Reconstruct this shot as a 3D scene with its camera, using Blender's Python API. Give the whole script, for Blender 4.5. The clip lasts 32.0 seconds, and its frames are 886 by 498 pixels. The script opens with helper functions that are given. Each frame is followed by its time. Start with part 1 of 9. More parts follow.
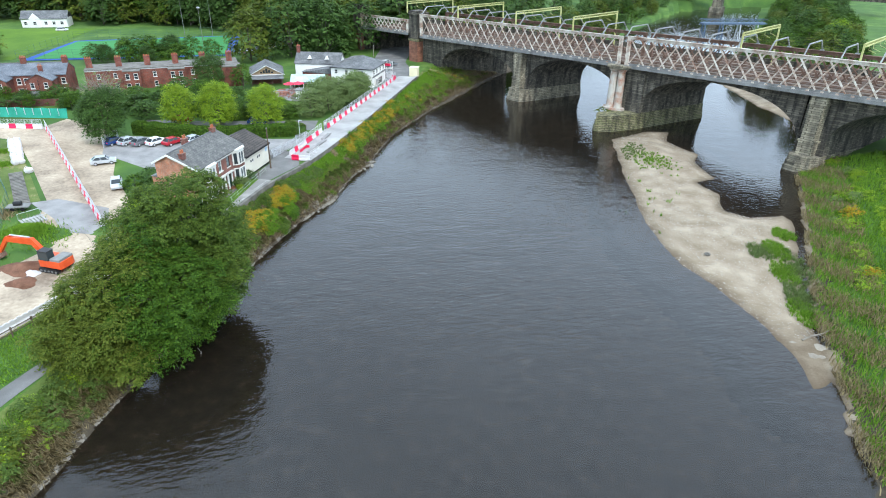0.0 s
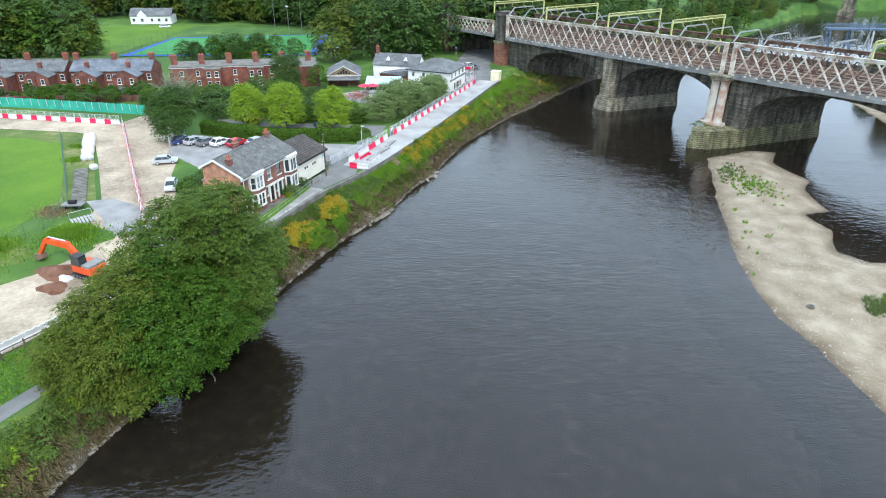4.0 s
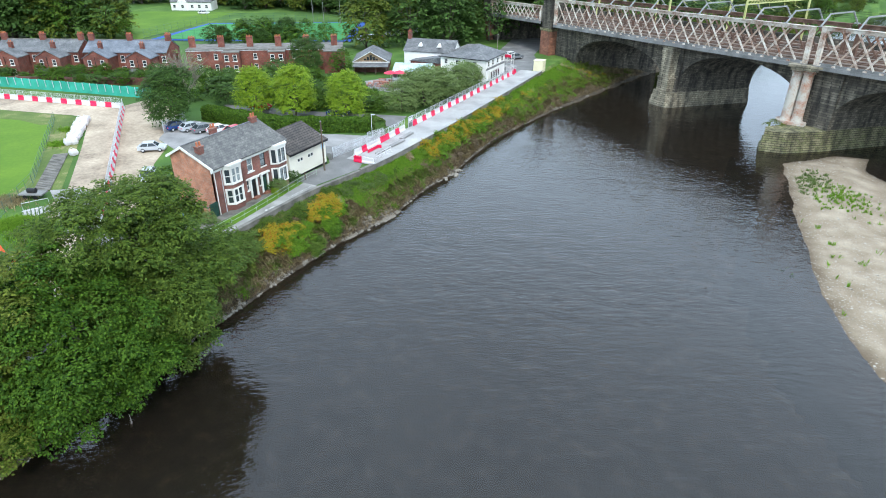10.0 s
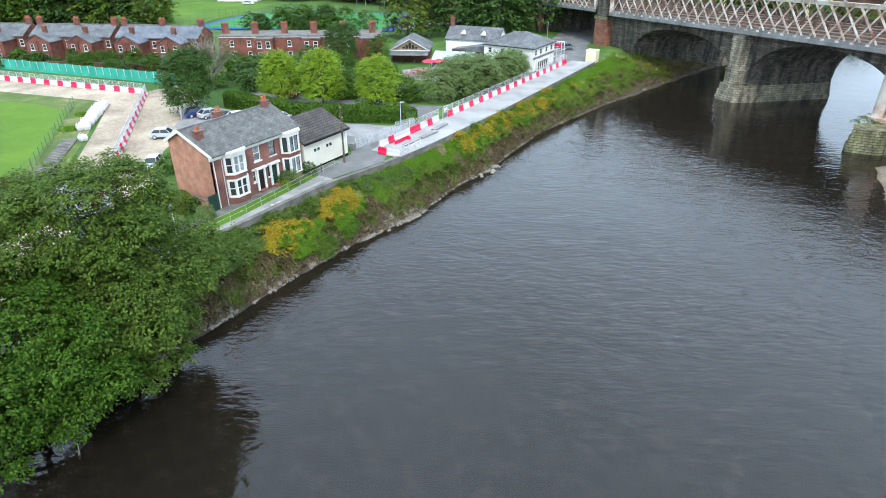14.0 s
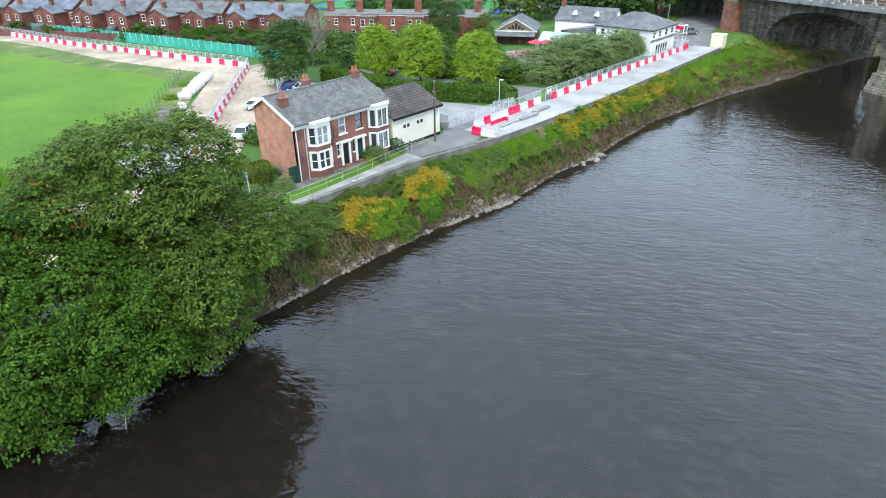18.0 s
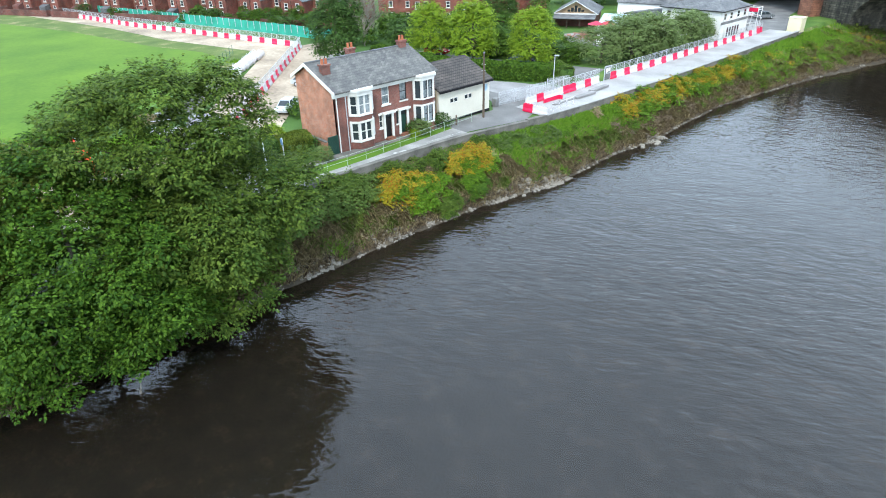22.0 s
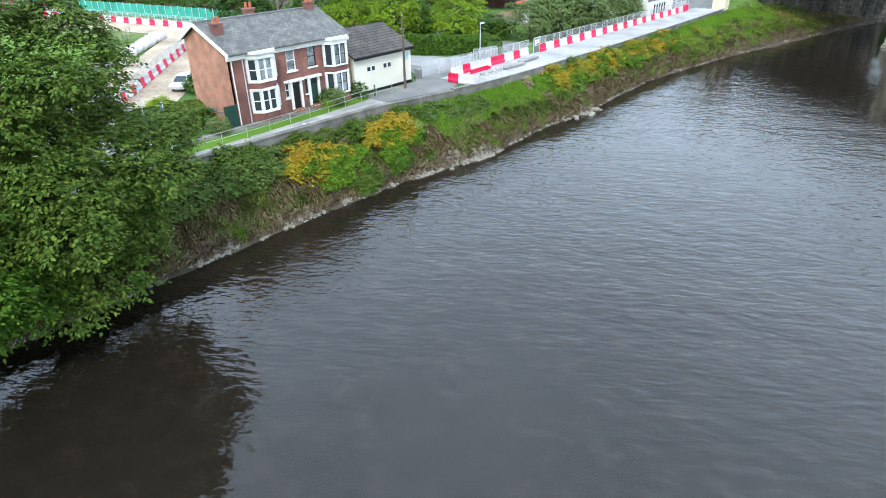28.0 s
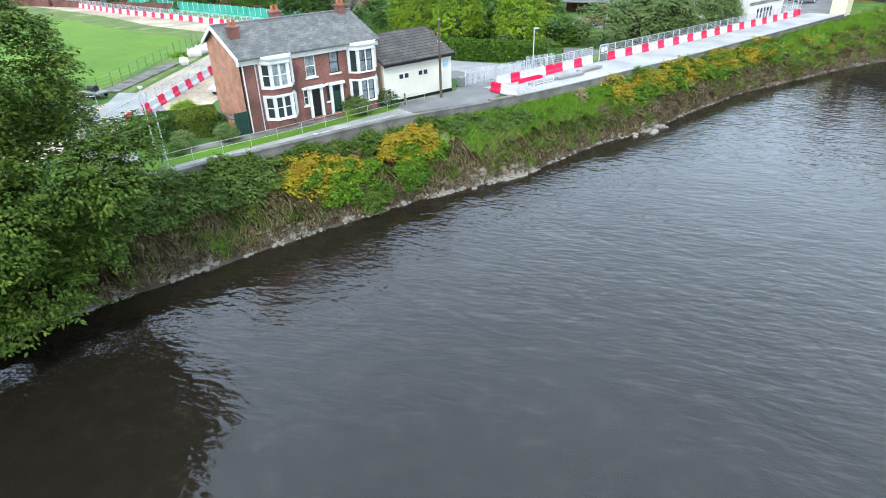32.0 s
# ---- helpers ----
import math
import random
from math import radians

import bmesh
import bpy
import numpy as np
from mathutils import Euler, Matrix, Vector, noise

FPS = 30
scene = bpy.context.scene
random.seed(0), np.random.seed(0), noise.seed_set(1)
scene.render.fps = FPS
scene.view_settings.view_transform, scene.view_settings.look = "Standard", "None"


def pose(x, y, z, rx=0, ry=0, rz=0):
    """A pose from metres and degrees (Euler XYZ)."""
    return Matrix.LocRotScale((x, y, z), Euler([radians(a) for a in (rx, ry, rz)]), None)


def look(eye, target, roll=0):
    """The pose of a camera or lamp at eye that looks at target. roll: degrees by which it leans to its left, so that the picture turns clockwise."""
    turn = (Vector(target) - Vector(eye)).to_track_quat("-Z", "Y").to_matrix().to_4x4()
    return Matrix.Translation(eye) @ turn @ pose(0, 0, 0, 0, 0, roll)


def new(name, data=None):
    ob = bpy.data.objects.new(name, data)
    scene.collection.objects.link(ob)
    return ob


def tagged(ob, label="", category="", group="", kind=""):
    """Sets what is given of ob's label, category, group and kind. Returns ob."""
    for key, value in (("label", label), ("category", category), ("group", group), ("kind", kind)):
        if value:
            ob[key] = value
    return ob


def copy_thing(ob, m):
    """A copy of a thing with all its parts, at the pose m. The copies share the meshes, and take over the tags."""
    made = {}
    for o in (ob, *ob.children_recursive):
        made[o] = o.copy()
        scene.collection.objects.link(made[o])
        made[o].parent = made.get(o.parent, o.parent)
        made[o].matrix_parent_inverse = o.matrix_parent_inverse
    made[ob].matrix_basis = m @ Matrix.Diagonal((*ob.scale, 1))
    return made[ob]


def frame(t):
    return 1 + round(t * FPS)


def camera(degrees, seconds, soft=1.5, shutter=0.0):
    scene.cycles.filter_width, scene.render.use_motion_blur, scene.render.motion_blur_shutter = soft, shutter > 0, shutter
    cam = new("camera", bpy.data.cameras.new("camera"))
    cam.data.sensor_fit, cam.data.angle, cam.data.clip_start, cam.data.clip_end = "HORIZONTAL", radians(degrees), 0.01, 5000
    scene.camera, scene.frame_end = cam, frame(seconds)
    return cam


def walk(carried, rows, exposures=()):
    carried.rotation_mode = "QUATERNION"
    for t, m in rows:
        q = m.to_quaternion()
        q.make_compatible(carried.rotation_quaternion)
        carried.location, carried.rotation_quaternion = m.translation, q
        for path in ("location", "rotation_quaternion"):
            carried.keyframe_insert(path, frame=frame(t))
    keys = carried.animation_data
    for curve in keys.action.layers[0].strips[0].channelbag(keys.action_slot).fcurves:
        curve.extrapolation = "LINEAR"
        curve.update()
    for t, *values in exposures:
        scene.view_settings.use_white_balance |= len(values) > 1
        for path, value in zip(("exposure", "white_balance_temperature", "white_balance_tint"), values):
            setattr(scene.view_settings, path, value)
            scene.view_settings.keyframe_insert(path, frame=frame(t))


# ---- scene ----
cam = camera(71.87, 32.0, 1.0)
PATH = [
    (0, (48.29, -100.33, 44.36), (42.70, -74.37, 30.40), 1.20),
    (0.5, (48.96, -99.09, 44.16), (42.55, -73.31, 30.23), 1.02),
    (1, (49.46, -97.79, 44.01), (42.37, -72.18, 30.10), 0.88),
    (1.5, (49.82, -96.44, 43.91), (42.12, -71.01, 30.00), 0.77),
    (2, (50.09, -95.06, 43.85), (41.81, -69.82, 29.92), 0.68),
    (2.5, (50.30, -93.67, 43.82), (41.49, -68.61, 29.87), 0.63),
    (3, (50.47, -92.27, 43.81), (41.27, -67.38, 29.82), 0.59),
    (3.5, (50.57, -90.89, 43.71), (41.09, -66.11, 29.70), 0.59),
    (5.5, (50.76, -85.36, 42.76), (40.22, -61.05, 28.70), 0.53),
    (6, (50.78, -83.98, 42.35), (39.85, -59.85, 28.27), 0.52),
    (6.5, (50.79, -82.63, 41.77), (39.61, -58.62, 27.68), 0.51),
    (7, (50.80, -81.30, 41.16), (39.45, -57.37, 27.07), 0.48),
    (7.5, (50.81, -79.97, 40.56), (39.31, -56.12, 26.46), 0.45),
    (8, (50.79, -78.65, 39.97), (39.17, -54.85, 25.87), 0.42),
    (8.5, (50.73, -77.31, 39.41), (38.99, -53.57, 25.31), 0.40),
    (9, (50.63, -75.96, 38.85), (38.78, -52.28, 24.75), 0.39),
    (9.5, (50.48, -74.60, 38.29), (38.54, -50.96, 24.19), 0.39),
    (10, (50.29, -73.25, 37.72), (38.28, -49.64, 23.64), 0.40),
    (10.5, (50.07, -71.92, 37.16), (38.01, -48.32, 23.09), 0.40),
    (11, (49.82, -70.60, 36.61), (37.70, -47.03, 22.55), 0.41),
    (11.5, (49.57, -69.29, 36.08), (37.39, -45.76, 22.02), 0.39),
    (12, (49.31, -68.03, 35.55), (37.07, -44.53, 21.49), 0.34),
    (12.5, (49.02, -66.82, 35.01), (36.62, -43.40, 20.95), 0.26),
    (13, (48.67, -65.68, 34.44), (35.82, -42.51, 20.39), 0.14),
    (13.5, (48.24, -64.62, 33.87), (34.80, -41.78, 19.81), 0.02),
    (14, (47.72, -63.64, 33.33), (33.73, -41.15, 19.24), -0.06),
    (14.5, (47.18, -62.79, 32.90), (32.71, -40.65, 18.75), -0.08),
    (16.5, (45.36, -60.04, 31.45), (29.07, -39.41, 17.00), -0.16),
    (17, (45.15, -59.52, 31.02), (28.45, -39.23, 16.54), -0.29),
    (17.5, (45.16, -59.14, 30.48), (28.00, -39.21, 16.05), -0.52),
    (18, (45.22, -58.82, 29.91), (27.64, -39.22, 15.54), -0.75),
    (18.5, (45.26, -58.50, 29.38), (27.26, -39.25, 15.06), -0.95),
    (19, (45.21, -58.18, 28.96), (26.84, -39.28, 14.63), -1.07),
    (19.5, (45.08, -57.82, 28.65), (26.48, -39.18, 14.27), -1.11),
    (20, (44.90, -57.44, 28.40), (26.09, -39.08, 13.94), -1.10),
    (20.5, (44.73, -57.08, 28.12), (25.74, -38.96, 13.59), -1.09),
    (21, (44.59, -56.79, 27.71), (25.47, -38.83, 13.15), -1.13),
    (21.5, (44.47, -56.58, 27.14), (25.23, -38.73, 12.62), -1.22),
    (22, (44.33, -56.46, 26.45), (24.96, -38.67, 12.01), -1.33),
    (22.5, (44.14, -56.36, 25.75), (24.66, -38.64, 11.38), -1.41),
    (23, (43.92, -56.23, 25.19), (24.39, -38.56, 10.84), -1.38),
    (23.5, (43.70, -56.03, 24.84), (24.37, -38.19, 10.41), -1.20),
    (24, (43.51, -55.78, 24.65), (25.09, -37.12, 10.08), -0.91),
    (24.5, (43.38, -55.48, 24.53), (25.96, -36.00, 9.79), -0.58),
    (25, (43.27, -55.17, 24.34), (26.11, -35.55, 9.49), -0.31),
    (25.5, (43.09, -54.80, 23.93), (25.91, -35.20, 9.08), -0.28),
    (27.5, (42.18, -52.90, 21.55), (24.97, -32.96, 7.20), -0.87),
    (28, (42.21, -52.06, 21.30), (24.81, -32.24, 7.00), -0.98),
    (28.5, (42.43, -50.95, 21.35), (24.87, -31.29, 7.02), -1.06),
    (29, (42.69, -49.79, 21.41), (24.84, -30.42, 7.05), -1.15),
    (29.5, (42.93, -48.64, 21.43), (24.80, -29.55, 7.05), -1.25),
    (30, (43.14, -47.49, 21.39), (24.60, -28.79, 7.02), -1.38),
    (30.5, (43.34, -46.33, 21.31), (24.18, -28.25, 6.96), -1.54),
    (31, (43.52, -45.15, 21.16), (23.64, -27.82, 6.86), -1.71),
    (31.5, (43.68, -43.95, 20.95), (23.26, -27.21, 6.72), -1.88),
    (32, (43.81, -42.77, 20.66), (22.95, -26.46, 6.54), -2.01),
]
walk(cam, [(t, look(eye, target, roll)) for t, eye, target, roll in PATH], [(0, -0.22), (9, -0.22), (14, -0.15), (18, -0.11), (22, -0.03), (32, 0.0)])

# ---- daylight ----
SUN_AZ, SUN_EL = radians(139.5), radians(47)      # from the south-east, clockwise from +y
world = bpy.data.worlds.new("world")
scene.world = world
world.use_nodes = True
wn = world.node_tree
sky = wn.nodes.new("ShaderNodeTexSky")
sky.sky_type, sky.sun_disc = "NISHITA", False
sky.sun_elevation, sky.sun_rotation = SUN_EL, SUN_AZ
sky.air_density, sky.dust_density, sky.ozone_density = 1.0, 2.0, 2.0
# broken bright cloud over the blue
wc, wno, wr, wm = wn.nodes.new("ShaderNodeTexCoord"), wn.nodes.new("ShaderNodeTexNoise"), wn.nodes.new("ShaderNodeMapRange"), wn.nodes.new("ShaderNodeMix")
wno.inputs["Scale"].default_value, wno.inputs["Detail"].default_value = 2.6, 6.0
wr.inputs[1].default_value, wr.inputs[2].default_value, wr.inputs[3].default_value, wr.inputs[4].default_value = 0.36, 0.62, 0.84, 1.0
wm.data_type = "RGBA"
wm.inputs[7].default_value = (7.3, 9.2, 11.4, 1)
wn.links.new(wc.outputs["Generated"], wno.inputs["Vector"])
wn.links.new(wno.outputs[0], wr.inputs[0])
wn.links.new(wr.outputs[0], wm.inputs[0])
wn.links.new(sky.outputs[0], wm.inputs[6])
wn.links.new(wm.outputs[2], wn.nodes["Background"].inputs[0])
wn.nodes["Background"].inputs[1].default_value = 0.27
sun = new("sun", bpy.data.lights.new("sun", "SUN"))
sun.data.energy, sun.data.angle, sun.data.color = 2.6, radians(6), (1.0, 0.975, 0.94)
sun_way = Vector((math.sin(SUN_AZ) * math.cos(SUN_EL), math.cos(SUN_AZ) * math.cos(SUN_EL), math.sin(SUN_EL)))
sun.matrix_world = look(sun_way * 300, (0, 0, 0))

# ---- materials ----
def links(m):
    return m.node_tree.nodes, m.node_tree.links


def surface(name, a, b, rough=0.85, scale=3.0, fine=40.0, bump=0.15, dist=0.02, metal=0.0, c=None, island=0.0, spec=0.3, obj=0.0):
    """A surface that runs from colour a to b over two scales of noise, with a third colour in patches, and fine relief."""
    m = bpy.data.materials.new(name)
    m.use_nodes = True
    n, l = links(m)
    bs = n["Principled BSDF"]
    tc = n.new("ShaderNodeTexCoord")
    big, small = n.new("ShaderNodeTexNoise"), n.new("ShaderNodeTexNoise")
    big.inputs["Scale"].default_value, small.inputs["Scale"].default_value = scale, fine
    big.inputs["Detail"].default_value, small.inputs["Detail"].default_value = 5.0, 3.0
    geo = n.new("ShaderNodeNewGeometry")
    for t in (big, small):
        l.new(geo.outputs["Position"], t.inputs["Vector"])
    add = n.new("ShaderNodeMath")
    add.operation = "MULTIPLY_ADD"
    add.inputs[1].default_value = 0.45
    l.new(small.outputs[0], add.inputs[0])
    l.new(big.outputs[0], add.inputs[2])
    src = add.outputs[0]
    if island:
        k = n.new("ShaderNodeMath")
        k.operation = "MULTIPLY_ADD"
        k.inputs[1].default_value = island
        l.new(geo.outputs["Random Per Island"], k.inputs[0])
        l.new(src, k.inputs[2])
        src = k.outputs[0]
    if obj:
        oi = n.new("ShaderNodeObjectInfo")
        k = n.new("ShaderNodeMath")
        k.operation = "MULTIPLY_ADD"
        k.inputs[1].default_value = obj
        l.new(oi.outputs["Random"], k.inputs[0])
        l.new(src, k.inputs[2])
        src = k.outputs[0]
    ramp = n.new("ShaderNodeValToRGB")
    lo = 0.5 + (island + obj) * 0.15
    ramp.color_ramp.elements[0].position, ramp.color_ramp.elements[1].position = lo, lo + 0.45 + (island + obj) * 0.6
    ramp.color_ramp.elements[0].color, ramp.color_ramp.elements[1].color = (*a, 1), (*b, 1)
    if c:
        e = ramp.color_ramp.elements.new(lo + 0.3 + (island + obj) * 0.35)
        e.color = (*c, 1)
    l.new(src, ramp.inputs[0])
    l.new(ramp.outputs[0], bs.inputs["Base Color"])
    bs.inputs["Roughness"].default_value, bs.inputs["Metallic"].default_value = rough, metal
    bs.inputs["Specular IOR Level"].default_value = spec
    if bump:
        bp = n.new("ShaderNodeBump")
        bp.inputs["Strength"].default_value, bp.inputs["Distance"].default_value = bump, dist
        l.new(add.outputs[0], bp.inputs["Height"])
        l.new(bp.outputs[0], bs.inputs["Normal"])
    return m


def coursed(name, a, b, joint, w, h, mortar=0.012, rough=0.85, scale=0.6, bump=0.5, offset=0.5, tilt=False, streak=1.0, lo=0.55, hi=1.15):
    """Courses of bricks, stones or slates on upright walls (or, tilted, on slopes), with stains over them."""
    m = bpy.data.materials.new(name)
    m.use_nodes = True
    n, l = links(m)
    bs = n["Principled BSDF"]
    tc, sep, com = n.new("ShaderNodeTexCoord"), n.new("ShaderNodeSeparateXYZ"), n.new("ShaderNodeCombineXYZ")
    l.new(tc.outputs["Object"], sep.inputs[0])
    add = n.new("ShaderNodeMath")
    if tilt:
        l.new(sep.outputs[1], com.inputs[0])
        l.new(sep.outputs[2], com.inputs[1])
    else:
        l.new(sep.outputs[0], add.inputs[0])
        l.new(sep.outputs[1], add.inputs[1])
        l.new(add.outputs[0], com.inputs[0])
        l.new(sep.outputs[2], com.inputs[1])
    br = n.new("ShaderNodeTexBrick")
    br.offset = offset
    br.inputs["Color1"].default_value, br.inputs["Color2"].default_value, br.inputs["Mortar"].default_value = (*a, 1), (*b, 1), (*joint, 1)
    br.inputs["Scale"].default_value, br.inputs["Mortar Size"].default_value = 1.0, mortar
    br.inputs["Brick Width"].default_value, br.inputs["Row Height"].default_value = w, h
    l.new(com.outputs[0], br.inputs["Vector"])
    no = n.new("ShaderNodeTexNoise")
    no.inputs["Scale"].default_value, no.inputs["Detail"].default_value = scale, 6.0
    geo = n.new("ShaderNodeNewGeometry")
    run = n.new("ShaderNodeMapping")
    run.inputs["Scale"].default_value = (1, 1, streak)
    l.new(geo.outputs["Position"], run.inputs["Vector"])
    l.new(run.outputs[0], no.inputs["Vector"])
    ramp = n.new("ShaderNodeValToRGB")
    ramp.color_ramp.elements[0].position, ramp.color_ramp.elements[1].position = 0.35, 0.7
    ramp.color_ramp.elements[0].color, ramp.color_ramp.elements[1].color = (lo, lo, lo, 1), (hi, hi * 0.98, hi * 0.94, 1)
    l.new(no.outputs[0], ramp.inputs[0])
    mix = n.new("ShaderNodeMix")
    mix.data_type, mix.blend_type = "RGBA", "MULTIPLY"
    mix.inputs[0].default_value = 1.0
    l.new(br.outputs[0], mix.inputs[6])
    l.new(ramp.outputs[0], mix.inputs[7])
    l.new(mix.outputs[2], bs.inputs["Base Color"])
    bs.inputs["Roughness"].default_value = rough
    bp = n.new("ShaderNodeBump")
    bp.inputs["Strength"].default_value, bp.inputs["Distance"].default_value = bump, 0.02
    l.new(br.outputs[1], bp.inputs["Height"])
    bp.invert = True
    l.new(bp.outputs[0], bs.inputs["Normal"])
    return m


def leafy(name, a, b, c, island=0.4):
    """Leaves: a spread of greens from leaf to leaf, faintly glossy and letting some light through."""
    m = surface(name, a, b, 0.65, 0.55, 3.0, 0.0, c=c, island=island, spec=0.12)
    n, l = links(m)
    bs = n["Principled BSDF"]
    tr, mx = n.new("ShaderNodeBsdfTranslucent"), n.new("ShaderNodeMixShader")
    col = bs.inputs["Base Color"].links[0].from_socket
    l.new(col, tr.inputs[0])
    mx.inputs[0].default_value = 0.22
    l.new(bs.outputs[0], mx.inputs[1])
    l.new(tr.outputs[0], mx.inputs[2])
    l.new(mx.outputs[0], n["Material Output"].inputs[0])
    return m


def river():
    """Dark peaty water: wind ripples of about a metre with finer ones over them, under them a murky depth."""
    m = bpy.data.materials.new("river_water")
    m.use_nodes = True
    n, l = links(m)
    n.remove(n["Principled BSDF"])
    geo = n.new("ShaderNodeNewGeometry")
    # livelier in broad lanes of wind, calmer between them
    gust, lee = n.new("ShaderNodeTexNoise"), n.new("ShaderNodeMapRange")
    gust.inputs["Scale"].default_value, gust.inputs["Detail"].default_value = 0.035, 2.0
    lee.inputs[1].default_value, lee.inputs[2].default_value, lee.inputs[3].default_value, lee.inputs[4].default_value = 0.35, 0.65, 0.5, 1.0
    l.new(geo.outputs["Position"], gust.inputs["Vector"])
    l.new(gust.outputs[0], lee.inputs[0])
    # sheltered under the west bank
    sep, near, both = n.new("ShaderNodeSeparateXYZ"), n.new("ShaderNodeMapRange"), n.new("ShaderNodeMath")
    near.inputs[1].default_value, near.inputs[2].default_value, near.inputs[3].default_value, near.inputs[4].default_value = 5.0, 12.0, 0.4, 1.0
    both.operation = "MULTIPLY"
    l.new(geo.outputs["Position"], sep.inputs[0])
    l.new(sep.outputs[0], near.inputs[0])
    l.new(lee.outputs[0], both.inputs[0])
    l.new(near.outputs[0], both.inputs[1])
    up, all_ = n.new("ShaderNodeMapRange"), n.new("ShaderNodeMath")
    up.inputs[1].default_value, up.inputs[2].default_value, up.inputs[3].default_value, up.inputs[4].default_value = 10.0, 60.0, 1.0, 0.5
    all_.operation = "MULTIPLY"
    l.new(sep.outputs[1], up.inputs[0])
    l.new(both.outputs[0], all_.inputs[0])
    l.new(up.outputs[0], all_.inputs[1])
    lee = all_
    last = None
    for turn, sx, sy, detail, strength, dist in ((22, 6.0, 3.4, 2.0, 0.5, 0.12), (28, 1.35, 0.62, 2.0, 1.0, 0.080), (42, 0.6, 0.33, 1.0, 1.0, 0.036)):
        mp, no, bp = n.new("ShaderNodeMapping"), n.new("ShaderNodeTexNoise"), n.new("ShaderNodeBump")
        mp.vector_type = "TEXTURE"
        mp.inputs["Rotation"].default_value, mp.inputs["Scale"].default_value = (0, 0, radians(turn)), (sx, sy, 1)
        no.inputs["Scale"].default_value, no.inputs["Detail"].default_value = 1.0, detail
        bp.inputs["Strength"].default_value, bp.inputs["Distance"].default_value = strength, dist
        l.new(geo.outputs["Position"], mp.inputs["Vector"])
        l.new(mp.outputs[0], no.inputs["Vector"])
        l.new(no.outputs[0], bp.inputs["Height"])
        l.new(lee.outputs[0], bp.inputs["Strength"])
        if last:
            l.new(last.outputs[0], bp.inputs["Normal"])
        last = bp
    gl, df, tp = n.new("ShaderNodeBsdfGlossy"), n.new("ShaderNodeBsdfDiffuse"), n.new("ShaderNodeBsdfTransparent")
    m1, m2, fn = n.new("ShaderNodeMixShader"), n.new("ShaderNodeMixShader"), n.new("ShaderNodeFresnel")
    gl.inputs["Roughness"].default_value = 0.03
    gl.inputs[0].default_value = (1, 1, 1, 1)
    df.inputs[0].default_value = (0.0165, 0.0145, 0.0113, 1)
    tp.inputs[0].default_value = (0.76, 0.59, 0.41, 1)
    m1.inputs[0].default_value, fn.inputs["IOR"].default_value = 0.42, 1.46
    l.new(last.outputs[0], gl.inputs["Normal"])
    l.new(last.outputs[0], fn.inputs["Normal"])
    l.new(df.outputs[0], m1.inputs[1])
    l.new(tp.outputs[0], m1.inputs[2])
    l.new(fn.outputs[0], m2.inputs[0])
    l.new(m1.outputs[0], m2.inputs[1])
    l.new(gl.outputs[0], m2.inputs[2])
    l.new(m2.outputs[0], n["Material Output"].inputs[0])
    return m


WATER = river()
GRASS = surface("grass", (0.035, 0.085, 0.014), (0.115, 0.19, 0.035), 0.9, 0.12, 6.0, 0.4, 0.05, c=(0.062, 0.13, 0.02))
LAWN = surface("mown_grass", (0.058, 0.130, 0.006), (0.108, 0.198, 0.012), 0.9, 0.09, 2.0, 0.3, 0.04)
ROUGH_GRASS = surface("rough_grass", (0.06, 0.10, 0.02), (0.24, 0.21, 0.10), 0.95, 0.3, 5.0, 0.5, 0.08, c=(0.11, 0.15, 0.035))
EARTH = surface("bank_earth", (0.042, 0.033, 0.023), (0.135, 0.105, 0.07), 0.95, 0.6, 5.0, 0.8, 0.12, c=(0.075, 0.06, 0.04))
SAND = surface("sand", (0.18, 0.155, 0.12), (0.34, 0.30, 0.245), 0.95, 0.18, 5.0, 0.5, 0.04, c=(0.27, 0.235, 0.185))
BED = surface("river_bed", (0.19, 0.145, 0.095), (0.38, 0.315, 0.23), 0.95, 0.3, 7.0, 0.8, 0.05, c=(0.29, 0.235, 0.17))
_n, _l = links(BED)
_g, _s, _r, _m = _n.new("ShaderNodeNewGeometry"), _n.new("ShaderNodeSeparateXYZ"), _n.new("ShaderNodeValToRGB"), _n.new("ShaderNodeMix")
_k = _n.new("ShaderNodeMath")
_k.operation = "MULTIPLY_ADD"
_k.inputs[1].default_value, _k.inputs[2].default_value = 0.625, 0.75      # light lost with depth painted to -1.2 m; wet sand at waterline, dry above
_l.new(_g.outputs["Position"], _s.inputs[0])
_l.new(_s.outputs[2], _k.inputs[0])
_l.new(_k.outputs[0], _r.inputs[0])
_r.color_ramp.elements[0].position, _r.color_ramp.elements[0].color = 0.08, (0.06, 0.05, 0.04, 1)
_r.color_ramp.elements[1].position, _r.color_ramp.elements[1].color = 0.90, (1, 1, 1, 1)
_e = _r.color_ramp.elements.new(0.74)
_e.color = (0.42, 0.38, 0.33, 1)
_m.data_type, _m.blend_type = "RGBA", "MULTIPLY"
_m.inputs[0].default_value = 1.0
_b = _n["Principled BSDF"]
_l.new(_b.inputs["Base Color"].links[0].from_socket, _m.inputs[6])
_l.new(_r.outputs[0], _m.inputs[7])
_l.new(_m.outputs[2], _b.inputs["Base Color"])
ASPHALT = surface("asphalt", (0.12, 0.118, 0.113), (0.23, 0.225, 0.215), 0.9, 0.35, 9.0, 0.3, 0.01, c=(0.17, 0.167, 0.16))
